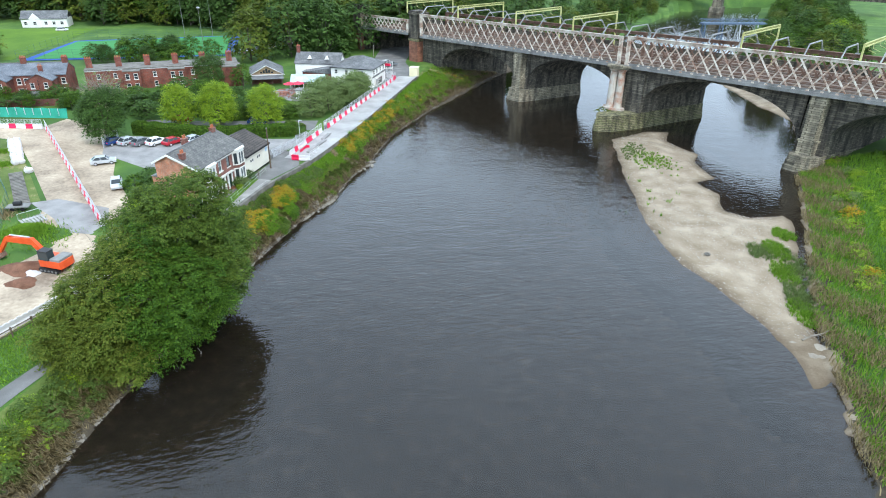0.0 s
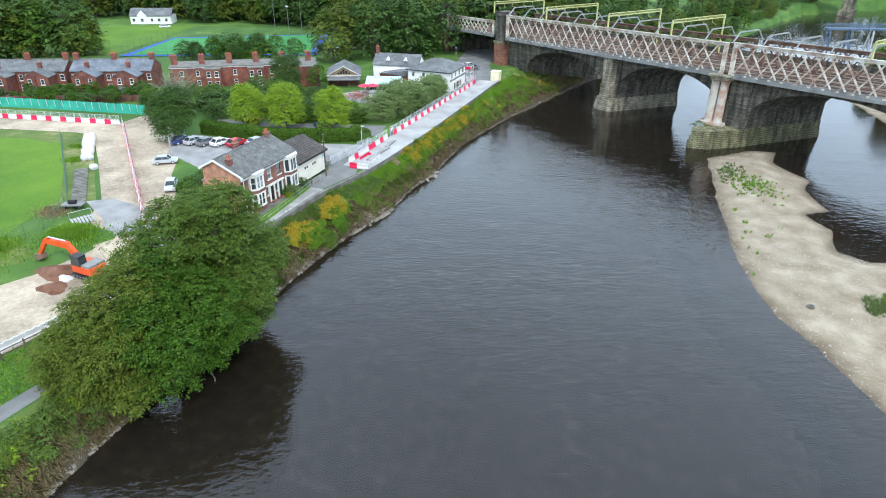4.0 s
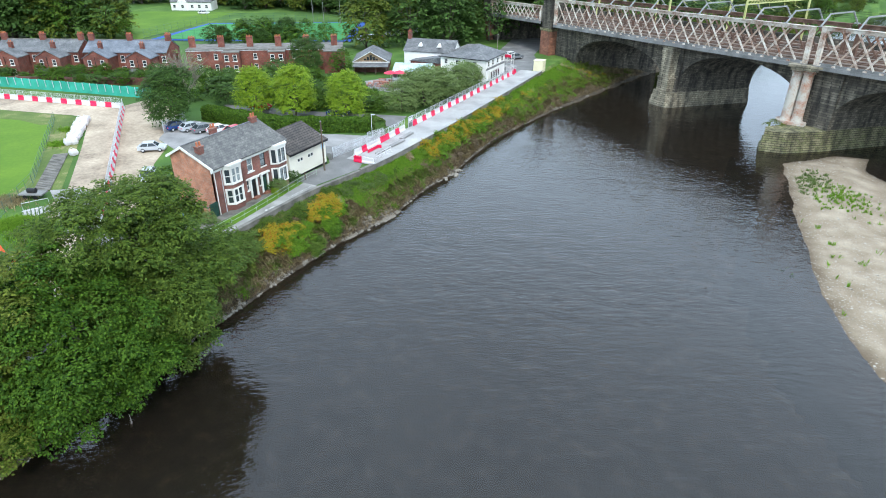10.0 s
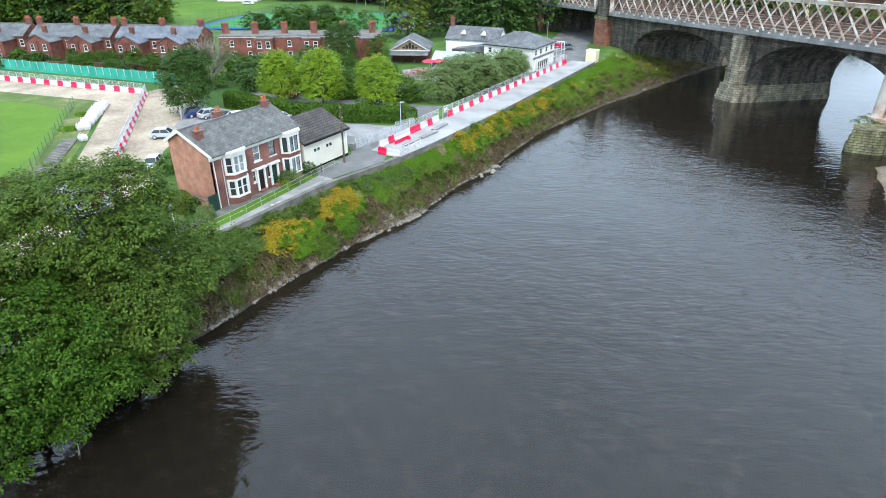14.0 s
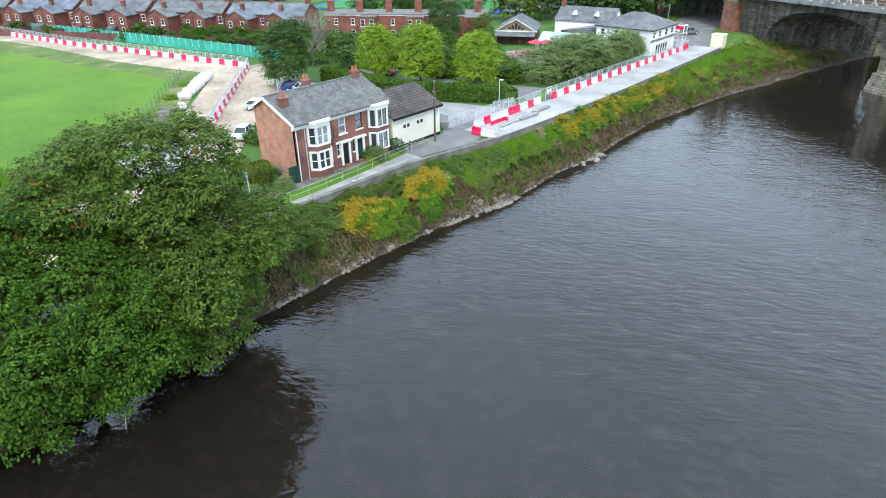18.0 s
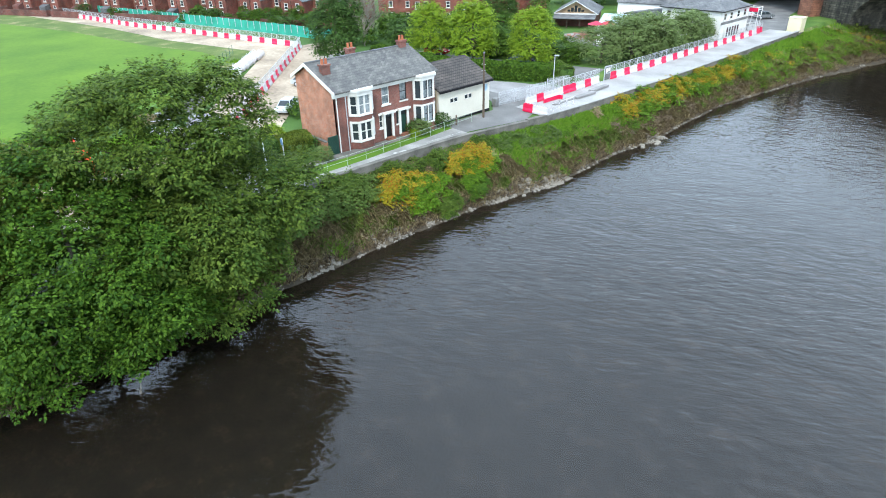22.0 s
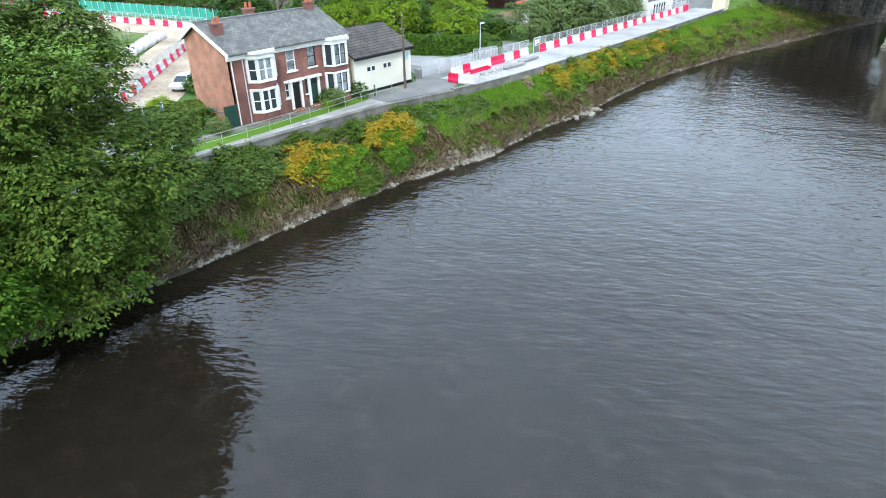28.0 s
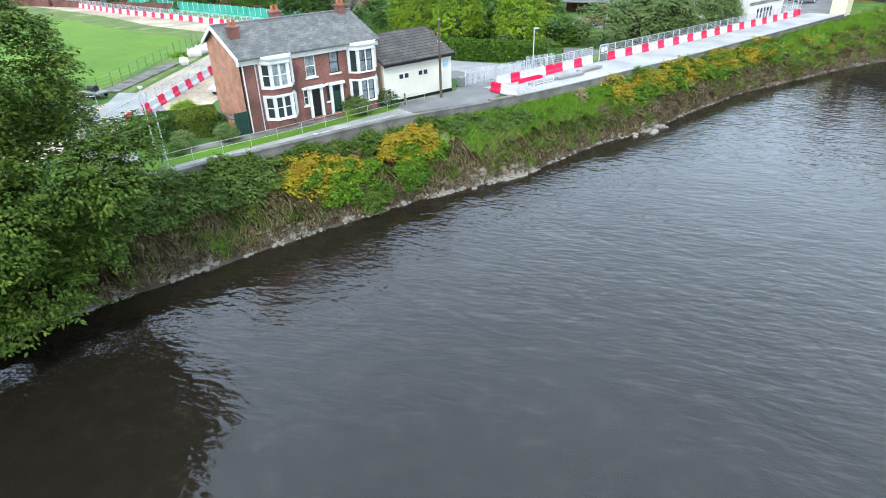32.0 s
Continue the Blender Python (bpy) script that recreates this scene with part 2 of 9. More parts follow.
WORN_TARMAC = surface("worn_pale_tarmac", (0.19, 0.185, 0.172), (0.36, 0.35, 0.325), 0.9, 0.5, 9.0, 0.3, 0.01, c=(0.28, 0.272, 0.252))
PAVING = surface("pavement_concrete", (0.19, 0.185, 0.18), (0.32, 0.31, 0.30), 0.9, 0.4, 15.0, 0.3, 0.01)
WORN_PAINT = surface("worn_white_paint", (0.26, 0.255, 0.24), (0.60, 0.59, 0.56), 0.8, 1.5, 12.0, 0.1, 0.01)
CONCRETE = surface("concrete", (0.25, 0.245, 0.235), (0.42, 0.41, 0.39), 0.85, 0.25, 9.0, 0.2, 0.01, c=(0.36, 0.35, 0.335))
OLD_CONCRETE = surface("old_concrete", (0.085, 0.08, 0.07), (0.22, 0.205, 0.18), 0.9, 0.6, 10.0, 0.4, 0.02)
STONE_TRACK = surface("stone_track", (0.21, 0.165, 0.12), (0.52, 0.435, 0.325), 0.95, 0.16, 2.2, 0.4, 0.03, c=(0.42, 0.34, 0.25))
BRICK_ORANGE = coursed("orange_brick", (0.53, 0.205, 0.115), (0.43, 0.15, 0.08), (0.42, 0.30, 0.23), 0.23, 0.076, scale=1.2, lo=0.72, hi=1.15)
BRICK_RED = coursed("dark_red_brick", (0.27, 0.085, 0.062), (0.18, 0.056, 0.045), (0.22, 0.14, 0.115), 0.23, 0.076)
BRICK_TERRACE = coursed("red_brick", (0.28, 0.062, 0.038), (0.20, 0.045, 0.032), (0.22, 0.13, 0.10), 0.23, 0.076)
SLATE = coursed("grey_slate", (0.11, 0.115, 0.12), (0.20, 0.205, 0.21), (0.05, 0.05, 0.052), 0.3, 0.13, 0.01, 0.6, 0.5, 0.5)
SLATE_OLD = coursed("weathered_slate", (0.095, 0.094, 0.09), (0.145, 0.142, 0.134), (0.06, 0.06, 0.057), 0.3, 0.16, 0.008, 0.7, 1.1, 0.5, streak=0.4, lo=0.7, hi=1.25)
SLATE_BLUE = coursed("blue_slate", (0.13, 0.15, 0.18), (0.19, 0.21, 0.25), (0.07, 0.08, 0.09), 0.3, 0.13, 0.01, 0.55, 0.5, 0.5)
TILE_BROWN = coursed("brown_concrete_tile", (0.075, 0.062, 0.055), (0.10, 0.085, 0.075), (0.02, 0.017, 0.015), 0.33, 0.19, 0.02, 0.8, 0.7, 0.9, 0.0)
STONE_DARK = coursed("sooted_sandstone", (0.065, 0.058, 0.047), (0.15, 0.135, 0.105), (0.05, 0.045, 0.037), 0.95, 0.42, 0.04, 0.95, 0.9, 1.0, streak=0.18, lo=0.3, hi=1.45)
STONE_PIER = coursed("pier_sandstone", (0.17, 0.15, 0.11), (0.30, 0.27, 0.20), (0.09, 0.08, 0.055), 1.1, 0.45, 0.04, 0.9, 0.8, 1.0, streak=0.25, lo=0.4, hi=1.4)
STONE_RED = coursed("red_sandstone", (0.34, 0.145, 0.09), (0.24, 0.10, 0.065), (0.13, 0.07, 0.05), 0.8, 0.38, 0.02, 0.9, 0.5, 0.6)
STONE_MOSSY = coursed("mossy_sandstone", (0.15, 0.155, 0.07), (0.22, 0.20, 0.12), (0.05, 0.05, 0.03), 1.2, 0.42, 0.05, 0.95, 0.8, 1.0, streak=0.3, lo=0.4, hi=1.35)
RIVER_STONE = surface("river_stone", (0.05, 0.044, 0.035), (0.25, 0.225, 0.18), 0.9, 0.8, 8.0, 0.5, 0.03, obj=0.5)
WHITE = surface("white_paint", (0.60, 0.59, 0.55), (0.75, 0.74, 0.70), 0.6, 0.5, 9.0, 0.05, 0.01)
CREAM = surface("cream_render", (0.66, 0.60, 0.40), (0.74, 0.68, 0.48), 0.8, 0.4, 9.0, 0.1, 0.01)
PALE_CREAM = surface("pale_cream_render", (0.58, 0.55, 0.46), (0.70, 0.67, 0.57), 0.85, 0.35, 9.0, 0.1, 0.01)
RENDER = surface("white_render", (0.70, 0.69, 0.65), (0.82, 0.81, 0.78), 0.85, 0.35, 9.0, 0.1, 0.01)
BLACK = surface("black_paint", (0.008, 0.008, 0.009), (0.018, 0.018, 0.02), 0.4, 1.0, 9.0, 0.0)
# near-black colour painted in for the shade inside rooms
DARK = surface("room_shade", (0.010, 0.011, 0.012), (0.025, 0.027, 0.03), 0.8, 1.0, 9.0, 0.0)
GREEN_PAINT = surface("dark_green_paint", (0.012, 0.04, 0.03), (0.02, 0.06, 0.045), 0.5, 1.0, 9.0, 0.0)
RED_PLASTIC = surface("red_plastic", (0.60, 0.008, 0.05), (0.76, 0.02, 0.09), 0.45, 0.6, 6.0, 0.1, 0.01, obj=0.2)
WHITE_PLASTIC = surface("white_plastic", (0.50, 0.485, 0.485), (0.66, 0.64, 0.64), 0.5, 0.6, 6.0, 0.1, 0.01, obj=0.2)
GALV = surface("galvanised_steel", (0.42, 0.44, 0.46), (0.62, 0.64, 0.66), 0.5, 1.0, 12.0, 0.1, 0.01, metal=0.15)
TIMBER = surface("weathered_timber", (0.07, 0.05, 0.035), (0.16, 0.12, 0.09), 0.9, 0.7, 14.0, 0.4, 0.02)
IRON_WHITE = surface("rust_stained_white_iron", (0.22, 0.10, 0.06), (0.66, 0.64, 0.58), 0.75, 0.5, 3.0, 0.3, 0.02, c=(0.56, 0.50, 0.42))
IRON_RUST = surface("rusted_iron", (0.08, 0.045, 0.032), (0.26, 0.17, 0.125), 0.9, 0.6, 7.0, 0.4, 0.02, c=(0.16, 0.095, 0.068))
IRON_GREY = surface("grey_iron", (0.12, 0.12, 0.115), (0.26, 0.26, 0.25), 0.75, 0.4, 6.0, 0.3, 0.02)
OLE_YELLOW = surface("pale_yellow_steel", (0.38, 0.38, 0.14), (0.52, 0.52, 0.24), 0.6, 0.5, 6.0, 0.1, 0.01)
CAST_COLUMN = surface("weathered_cast_iron", (0.34, 0.12, 0.05), (0.50, 0.48, 0.42), 0.75, 0.45, 4.0, 0.3, 0.02, c=(0.46, 0.42, 0.36))
BARK = surface("bark", (0.06, 0.05, 0.04), (0.14, 0.12, 0.10), 0.95, 1.5, 14.0, 0.6, 0.03)
TWIG = surface("pale_twigs", (0.16, 0.14, 0.11), (0.27, 0.24, 0.20), 0.95, 1.5, 14.0, 0.3, 0.02)
LEAF_MID = leafy("mid_green_leaves", (0.012, 0.036, 0.007), (0.108, 0.195, 0.020), (0.040, 0.092, 0.011))
LEAF_DEEP = leafy("deep_green_leaves", (0.019, 0.043, 0.009), (0.132, 0.195, 0.028), (0.053, 0.099, 0.016))
LEAF_FRESH = leafy("fresh_green_leaves", (0.024, 0.066, 0.006), (0.165, 0.29, 0.022), (0.070, 0.155, 0.012))
LEAF_DARK = leafy("dark_green_leaves", (0.018, 0.046, 0.012), (0.092, 0.165, 0.036), (0.042, 0.092, 0.021))
LEAF_OLIVE = leafy("olive_leaves", (0.024, 0.046, 0.007), (0.16, 0.195, 0.028), (0.068, 0.108, 0.014))
LEAF_BOUGH = leafy("full_green_leaves", (0.010, 0.032, 0.006), (0.090, 0.175, 0.016), (0.031, 0.078, 0.009))
LEAF_LIME = leafy("lime_green_leaves", (0.075, 0.165, 0.012), (0.30, 0.41, 0.03), (0.17, 0.28, 0.02))
LEAF_WILLOW = leafy("grey_green_leaves", (0.07, 0.12, 0.035), (0.20, 0.26, 0.09), (0.13, 0.19, 0.06))
LEAF_GOLD = leafy("orange_and_yellow_leaves", (0.075, 0.155, 0.016), (0.50, 0.17, 0.018), (0.34, 0.29, 0.022), 0.85)
LEAF_BRAMBLE = leafy("bramble_leaves", (0.026, 0.058, 0.014), (0.145, 0.21, 0.045), (0.062, 0.112, 0.024))
LEAF_DEAD = leafy("dead_brown_stems", (0.05, 0.036, 0.024), (0.25, 0.185, 0.115), (0.12, 0.088, 0.054))
BLADE_GREEN = leafy("green_blades", (0.07, 0.16, 0.015), (0.22, 0.38, 0.04), (0.13, 0.26, 0.025))
BLADE_DRY = leafy("dry_blades", (0.10, 0.088, 0.04), (0.42, 0.33, 0.18), (0.235, 0.19, 0.098))
BLADE_DULL = leafy("dull_green_blades", (0.06, 0.09, 0.02), (0.22, 0.27, 0.07), (0.12, 0.17, 0.035))
GREEN_NET = surface("green_netting", (0.01, 0.20, 0.13), (0.03, 0.34, 0.24), 0.6, 0.4, 8.0, 0.3, 0.05)

# ---- mesh helpers ----
class Mesh:
    """Collects corners and faces of one part."""

    def __init__(self):
        self.v, self.f = [], []

    def add(self, vs, fs):
        k = len(self.v)
        self.v += [tuple(p) for p in vs]
        self.f += [tuple(i + k for i in f) for f in fs]
        return self

    def box(self, x0, y0, z0, x1, y1, z1):
        return self.add([(x0, y0, z0), (x1, y0, z0), (x1, y1, z0), (x0, y1, z0), (x0, y0, z1), (x1, y0, z1), (x1, y1, z1), (x0, y1, z1)],
                        [(0, 3, 2, 1), (4, 5, 6, 7), (0, 1, 5, 4), (1, 2, 6, 5), (2, 3, 7, 6), (3, 0, 4, 7)])

    def prism(self, poly, way):
        """A polygon of 3D points swept along way."""
        n, w = len(poly), Vector(way)
        vs = [Vector(p) for p in poly]
        return self.add(vs + [p + w for p in vs], [tuple(range(n))[::-1], tuple(range(n, 2 * n))] + [(i, (i + 1) % n, n + (i + 1) % n, n + i) for i in range(n)])

    def slab(self, poly, z0, z1):
        return self.prism([(x, y, z0) for x, y in poly], (0, 0, z1 - z0))

    def tube(self, pts, r, n=6, r1=None):
        """A round bar through points, tapering from r to r1."""
        pts = [Vector(p) for p in pts]
        r1 = r if r1 is None else r1
        rings = []
        for i, p in enumerate(pts):
            a = (pts[min(i + 1, len(pts) - 1)] - pts[max(i - 1, 0)]).normalized()
            s = a.cross(Vector((0, 0, 1)) if abs(a.z) < 0.95 else Vector((1, 0, 0))).normalized()
            u, q = s.cross(a), r + (r1 - r) * i / (len(pts) - 1)
            rings += [p + (s * math.cos(2 * math.pi * k / n) + u * math.sin(2 * math.pi * k / n)) * q for k in range(n)]
        m = len(pts)
        fs = [(i * n + k, i * n + (k + 1) % n, (i + 1) * n + (k + 1) % n, (i + 1) * n + k) for i in range(m - 1) for k in range(n)]
        return self.add(rings, fs + [tuple(range(n))[::-1], tuple(range((m - 1) * n, m * n))])

    def bar(self, a, b, w, h, side=(0, 0, 1)):
        """A square bar from a to b, w wide across side and h along it."""
        a, b = Vector(a), Vector(b)
        d = (b - a).normalized()
        s = d.cross(Vector(side)).normalized()
        u = s.cross(d)
        q = [s * w / 2 + u * h / 2, -s * w / 2 + u * h / 2, -s * w / 2 - u * h / 2, s * w / 2 - u * h / 2]
        return self.prism([a + k for k in q], b - a)

    def lathe(self, prof, n=16, at=(0, 0)):
        """A round body from (radius, height) pairs."""
        vs = [(at[0] + r * math.cos(2 * math.pi * k / n), at[1] + r * math.sin(2 * math.pi * k / n), z) for r, z in prof for k in range(n)]
        m = len(prof)
        return self.add(vs, [(i * n + k, i * n + (k + 1) % n, (i + 1) * n + (k + 1) % n, (i + 1) * n + k) for i in range(m - 1) for k in range(n)]
                        + [tuple(range(n))[::-1], tuple(range((m - 1) * n, m * n))])

    def data(self, name, material):
        me = bpy.data.meshes.new(name)
        me.from_pydata(self.v, [], self.f)
        me.update()
        bm = bmesh.new()
        bm.from_mesh(me)
        bmesh.ops.recalc_face_normals(bm, faces=bm.faces)
        bm.to_mesh(me)
        bm.free()
        me.materials.append(material)
        return me


def thing(name, m, label, category, group=""):
    return tagged(place_empty(name, m), label, category, group)


def place_empty(name, m):
    e = new(name)
    e.empty_display_size = 0.3
    e.matrix_world = m
    return e


def part(name, mesh, material, parent, label="", m=None):
    """One mesh under a thing or under a part; mesh is a Mesh or finished mesh data."""
    ob = new(name, mesh.data(name, material) if isinstance(mesh, Mesh) else mesh)
    ob.parent = parent
    if m is not None:
        ob.matrix_basis = m
    return tagged(ob, label)


def solid(name, mesh, material, label, category, m=None, group="", kind=""):
    ob = new(name, mesh.data(name, material) if isinstance(mesh, Mesh) else mesh)
    if m is not None:
        ob.matrix_world = m
    return tagged(ob, label, category, group, kind)


def cloud(name, corners, tris, material):
    """Mesh data from arrays of corners and triangles, for leaves and blades."""
    me = bpy.data.meshes.new(name)
    me.vertices.add(len(corners))
    me.vertices.foreach_set("co", np.asarray(corners, np.float32).ravel())
    me.loops.add(tris.size)
    me.loops.foreach_set("vertex_index", tris.ravel().astype(np.int32))
    me.polygons.add(len(tris))
    me.polygons.foreach_set("loop_start", np.arange(0, tris.size, tris.shape[1], dtype=np.int32))
    me.polygons.foreach_set("loop_total", np.full(len(tris), tris.shape[1], np.int32))
    me.update(calc_edges=True)
    me.materials.append(material)
    return me


def smooth(v, a, b):
    t = np.clip((np.asarray(v, float) - a) / (b - a), 0, 1)
    return t * t * (3 - 2 * t)


# ---- the lie of the land ----
# water's edge on the west bank, and on the east bank: y, x
# beyond y 385 the west bank is closed across unseen, for the reflected woods
WEST = np.array([(-400, 20), (-120, 9), (-71, 6.3), (-60, 5.2), (-50, 4.9), (-40, 4.6), (-24, 4.6), (-16, 5.0), (-10, 6.0), (-4.5, 7.2), (0, 6.6), (8, 6.2), (15.5, 7.3), (22, 6.4), (36, 5.9), (46, 7.2), (62, 9.6), (87, 14.8), (115, 21.5), (150, 40), (200, 60), (260, 78), (340, 105), (385, 150), (415, 230), (900, 760)])
EAST = np.array([(-400, 90), (-100, 76), (-50, 79), (-38, 80.5), (-24, 82), (-9, 85.5), (8.5, 89.5), (20, 92), (36, 95), (60, 103), (79, 105), (92, 100), (120, 94), (150, 100), (200, 115), (298, 143), (389, 165), (900, 460)])
BAR = [(57.2, 47.5), (58.0, 36), (59.1, 23.8), (61, 6.6), (63.5, -5.7), (66.5, -14), (69.8, -18.7), (72.5, -24), (75.0, -28.6), (76.6, -33.5), (77.6, -40), (80.2, -37.5), (81.8, -24), (84.6, -9), (88.0, 8), (86.6, 10.8), (84, 9.3), (80.5, 8), (76.3, 9.4), (77, 17.8), (74, 23), (78, 26.4), (75, 35.3), (76.5, 41.5), (70.2, 50.4), (71.4, 57.9), (66, 57.5), (61, 52)]
ROAD_Y = [-90, -52, -40, -30, -24, -11, 0, 12, 30, 80, 130]
ROAD_Z = [4.7, 4.75, 5.15, 5.35, 5.3, 5.1, 4.95, 4.85, 4.75, 4.65, 4.6]
EDGE_Y = [-400, -75, -60, -36, -12, 0, 8, 27, 82, 100, 130]
EDGE_X = [0.5, 0.6, 0.6, -1.4, -1.8, 0.1, 0.5, 0.8, 0.0, 0.5, 2]


def edge_x(y):
    """The river side of the road: the face of the retaining wall."""
    return np.interp(y, EDGE_Y, EDGE_X)


def top_z(x, y):
    """The level ground behind the west bank."""
    lo = np.interp(y, [-46, -34], [-7.0, -18.0])
    near = smooth(np.asarray(x) - lo, 0, 5.0)
    return 4.7 + near * (np.interp(y, ROAD_Y, ROAD_Z) - 4.7)


def inside(poly, x, y):
    hit = np.zeros(np.shape(x), bool)
    far = np.full(np.shape(x), 1e9)
    for (x0, y0), (x1, y1) in zip(poly, poly[1:] + poly[:1]):
        hit ^= ((y0 > y) != (y1 > y)) & (x < (x1 - x0) * (y - y0) / (y1 - y0 + 1e-9) + x0)
        k = np.clip(((x - x0) * (x1 - x0) + (y - y0) * (y1 - y0)) / ((x1 - x0) ** 2 + (y1 - y0) ** 2), 0, 1)
        far = np.minimum(far, np.hypot(x - x0 - k * (x1 - x0), y - y0 - k * (y1 - y0)))
    return np.where(hit, far, -far)


def wobble(x, y):
    return np.sin(x * 0.9 + 1.3 * np.sin(y * 0.31)) * np.sin(y * 0.77 + 0.8 * np.sin(x * 0.43)) * 0.5 + 0.5 * np.sin(x * 2.3 + y * 1.7) * np.sin(y * 2.9 - x * 0.6)


def ground_z(x, y):
    x, y = np.asarray(x, float), np.asarray(y, float)
    xw, xe, ed = np.interp(y, WEST[:, 0], WEST[:, 1]), np.interp(y, EAST[:, 0], EAST[:, 1]), edge_x(y)
    xw, xe = xw + 0.25 * wobble(3.0, y * 1.1), xe + 0.7 * wobble(7.0, y * 0.5)
    tz = top_z(np.minimum(x, ed), y)
    foot = tz - 0.65 * smooth(y, -46, -36)
    u = xw - x
    run = np.maximum(xw - ed, 1.5)
    k = np.clip((u - 0.8) / np.maximum(run - 0.9, 0.5), 0, 1)
    bank = np.where(u < 0.8, 0.45 * u / 0.8, 0.45 + (foot - 0.45) * k ** 0.85) + 0.10 * wobble(x * 1.3, y * 1.3) * (u > 0.4) * (k < 1)
    west = np.where(x <= ed, tz, bank)
    ue = x - xe
    east = np.where(ue < 22, 0.1 + 4.3 * smooth(ue, -1, 18), 4.4) + 0.25 * wobble(x * 0.5, y * 0.5) * smooth(ue, 2, 8)
    bed = -1.4 * smooth(np.minimum(x - xw, xe - x), -0.3, 9) - 0.05
    z = np.where(x < xw, west, np.where(x > xe, east, bed))
    s = inside(BAR, x, y) - 0.4
    s = s + (0.5 * wobble(x * 0.21, y * 0.17) + 0.2 * wobble(x * 1.1 + 3, y * 0.7)) * np.exp(-np.maximum(s, 0) / 1.2)
    sand = np.where(s > 0, np.minimum(0.75 - 0.67 * smooth(-y, 19, 29), 0.02 + 0.11 * s) + 0.012 * wobble(x, y) * np.clip(s, 0, 1), 0.02 + 0.16 * s)
    z = np.where((x > xw) & (s > -7), np.maximum(z, sand), z)
    far = np.maximum(np.maximum(y - 230, -x - 230), 0)
    return z + 0.035 * far * (x < xw) + 0.05 * np.maximum(x - xe - 60, 0)


def steps(*spans):
    out = []
    for a, b, s in spans:
        out += list(np.arange(a, b, s))
    return np.array(out + [spans[-1][1]])


xs = steps((-1500, -400, 110), (-400, -60, 10), (-60, -10, 2), (-10, 11, 0.5), (11, 55, 2.2), (55, 108, 0.8), (108, 170, 4), (170, 420, 25), (420, 1500, 120))
ys = steps((-1200, -400, 100), (-400, -110, 15), (-110, -84, 2), (-84, 126, 0.9), (126, 300, 2.5), (300, 500, 12), (500, 1600, 110))
gx, gy = np.meshgrid(xs, ys)
gz = ground_z(gx, gy)
nx, ny = len(xs), len(ys)
base = (np.arange(ny - 1)[:, None] * nx + np.arange(nx - 1)[None]).ravel()
ground_data = cloud("ground", np.stack([gx, gy, gz], -1).reshape(-1, 3), np.stack([base, base + 1, base + nx + 1, base + nx], 1), GRASS)
for m in (BED, EARTH, ROUGH_GRASS):
    ground_data.materials.append(m)
cx, cy = (gx[:-1, :-1] + gx[1:, 1:]) / 2, (gy[:-1, :-1] + gy[1:, 1:]) / 2
cz = (gz[:-1, :-1] + gz[1:, 1:]) / 2
wx, ex = np.interp(cy, WEST[:, 0], WEST[:, 1]), np.interp(cy, EAST[:, 0], EAST[:, 1])
kind = np.where((cx > wx) & (cx < ex), 2, 0)
kind = np.where((cx > edge_x(cy)) & (cx <= wx), np.where(cz < 1.9 + 0.5 * wobble(cx, cy), 2, 3), kind)
kind = np.where((cx >= ex) & (cx < ex + 2.5) & (cy < 130), 2, kind)
kind = np.where((cy > 126) & (kind > 1), 0, kind)
kind = np.where((cx >= ex - 1) & (cy > 72) & (cy < 132) & (cx < ex + 14), 1, kind)
kind = np.where((inside(BAR, cx, cy) > -9) & (cx < ex + 0.8 + wobble(cx, cy)), 1, kind)
ground_data.polygons.foreach_set("material_index", kind.ravel().astype(np.int32))
ground_data.polygons.foreach_set("use_smooth", np.ones(len(ground_data.polygons), bool))
ground = tagged(new("ground", ground_data), "grassy river banks and sandy shoal", "ground", kind="structure")
w = Mesh().add([(-60, -400, 0), (520, -400, 0), (520, 900, 0), (-60, 900, 0)], [(0, 1, 2, 3)])
solid("water", w, WATER, "dark peaty river water with fine ripples", "river", kind="structure")


def drape(name, left, right, material, label, lift=0.04, step=2.0, category="pavement", z=None):
    """A sheet between two lines of (x, y) points, laid on the ground."""
    a, b = np.array(left, float), np.array(right, float)
    n = max(2, int(np.linalg.norm(np.diff(a, axis=0), axis=1).sum() / step))
    t = np.linspace(0, 1, n)

    def along(p):
        q = np.r_[0, np.cumsum(np.linalg.norm(np.diff(p, axis=0), axis=1))]
        return np.stack([np.interp(t * q[-1], q, p[:, k]) for k in (0, 1)], 1)

    a, b = along(a), along(b)
    cross = 5
    rows = [a + (b - a) * k / (cross - 1) for k in range(cross)]
    pts = np.stack(rows, 1).reshape(-1, 2)
    zz = (top_z(pts[:, 0], pts[:, 1]) if z is None else np.full(len(pts), z)) + lift
    idx = (np.arange(n - 1)[:, None] * cross + np.arange(cross - 1)[None]).ravel()
    me = cloud(name, np.c_[pts, zz], np.stack([idx, idx + 1, idx + cross + 1, idx + cross], 1), material)
    if me.polygons[0].normal.z < 0:
        me.flip_normals()
    return tagged(new(name, me), label, category, kind="structure")


def yard(name, poly, material, label, z=4.7, lift=0.04, category="pavement"):
    me = Mesh().add([(x, y, z + lift) for x, y in poly], [tuple(range(len(poly)))]).data(name, material)
    if me.polygons[0].normal.z < 0:
        me.flip_normals()
    return tagged(new(name, me), label, category, kind="structure")


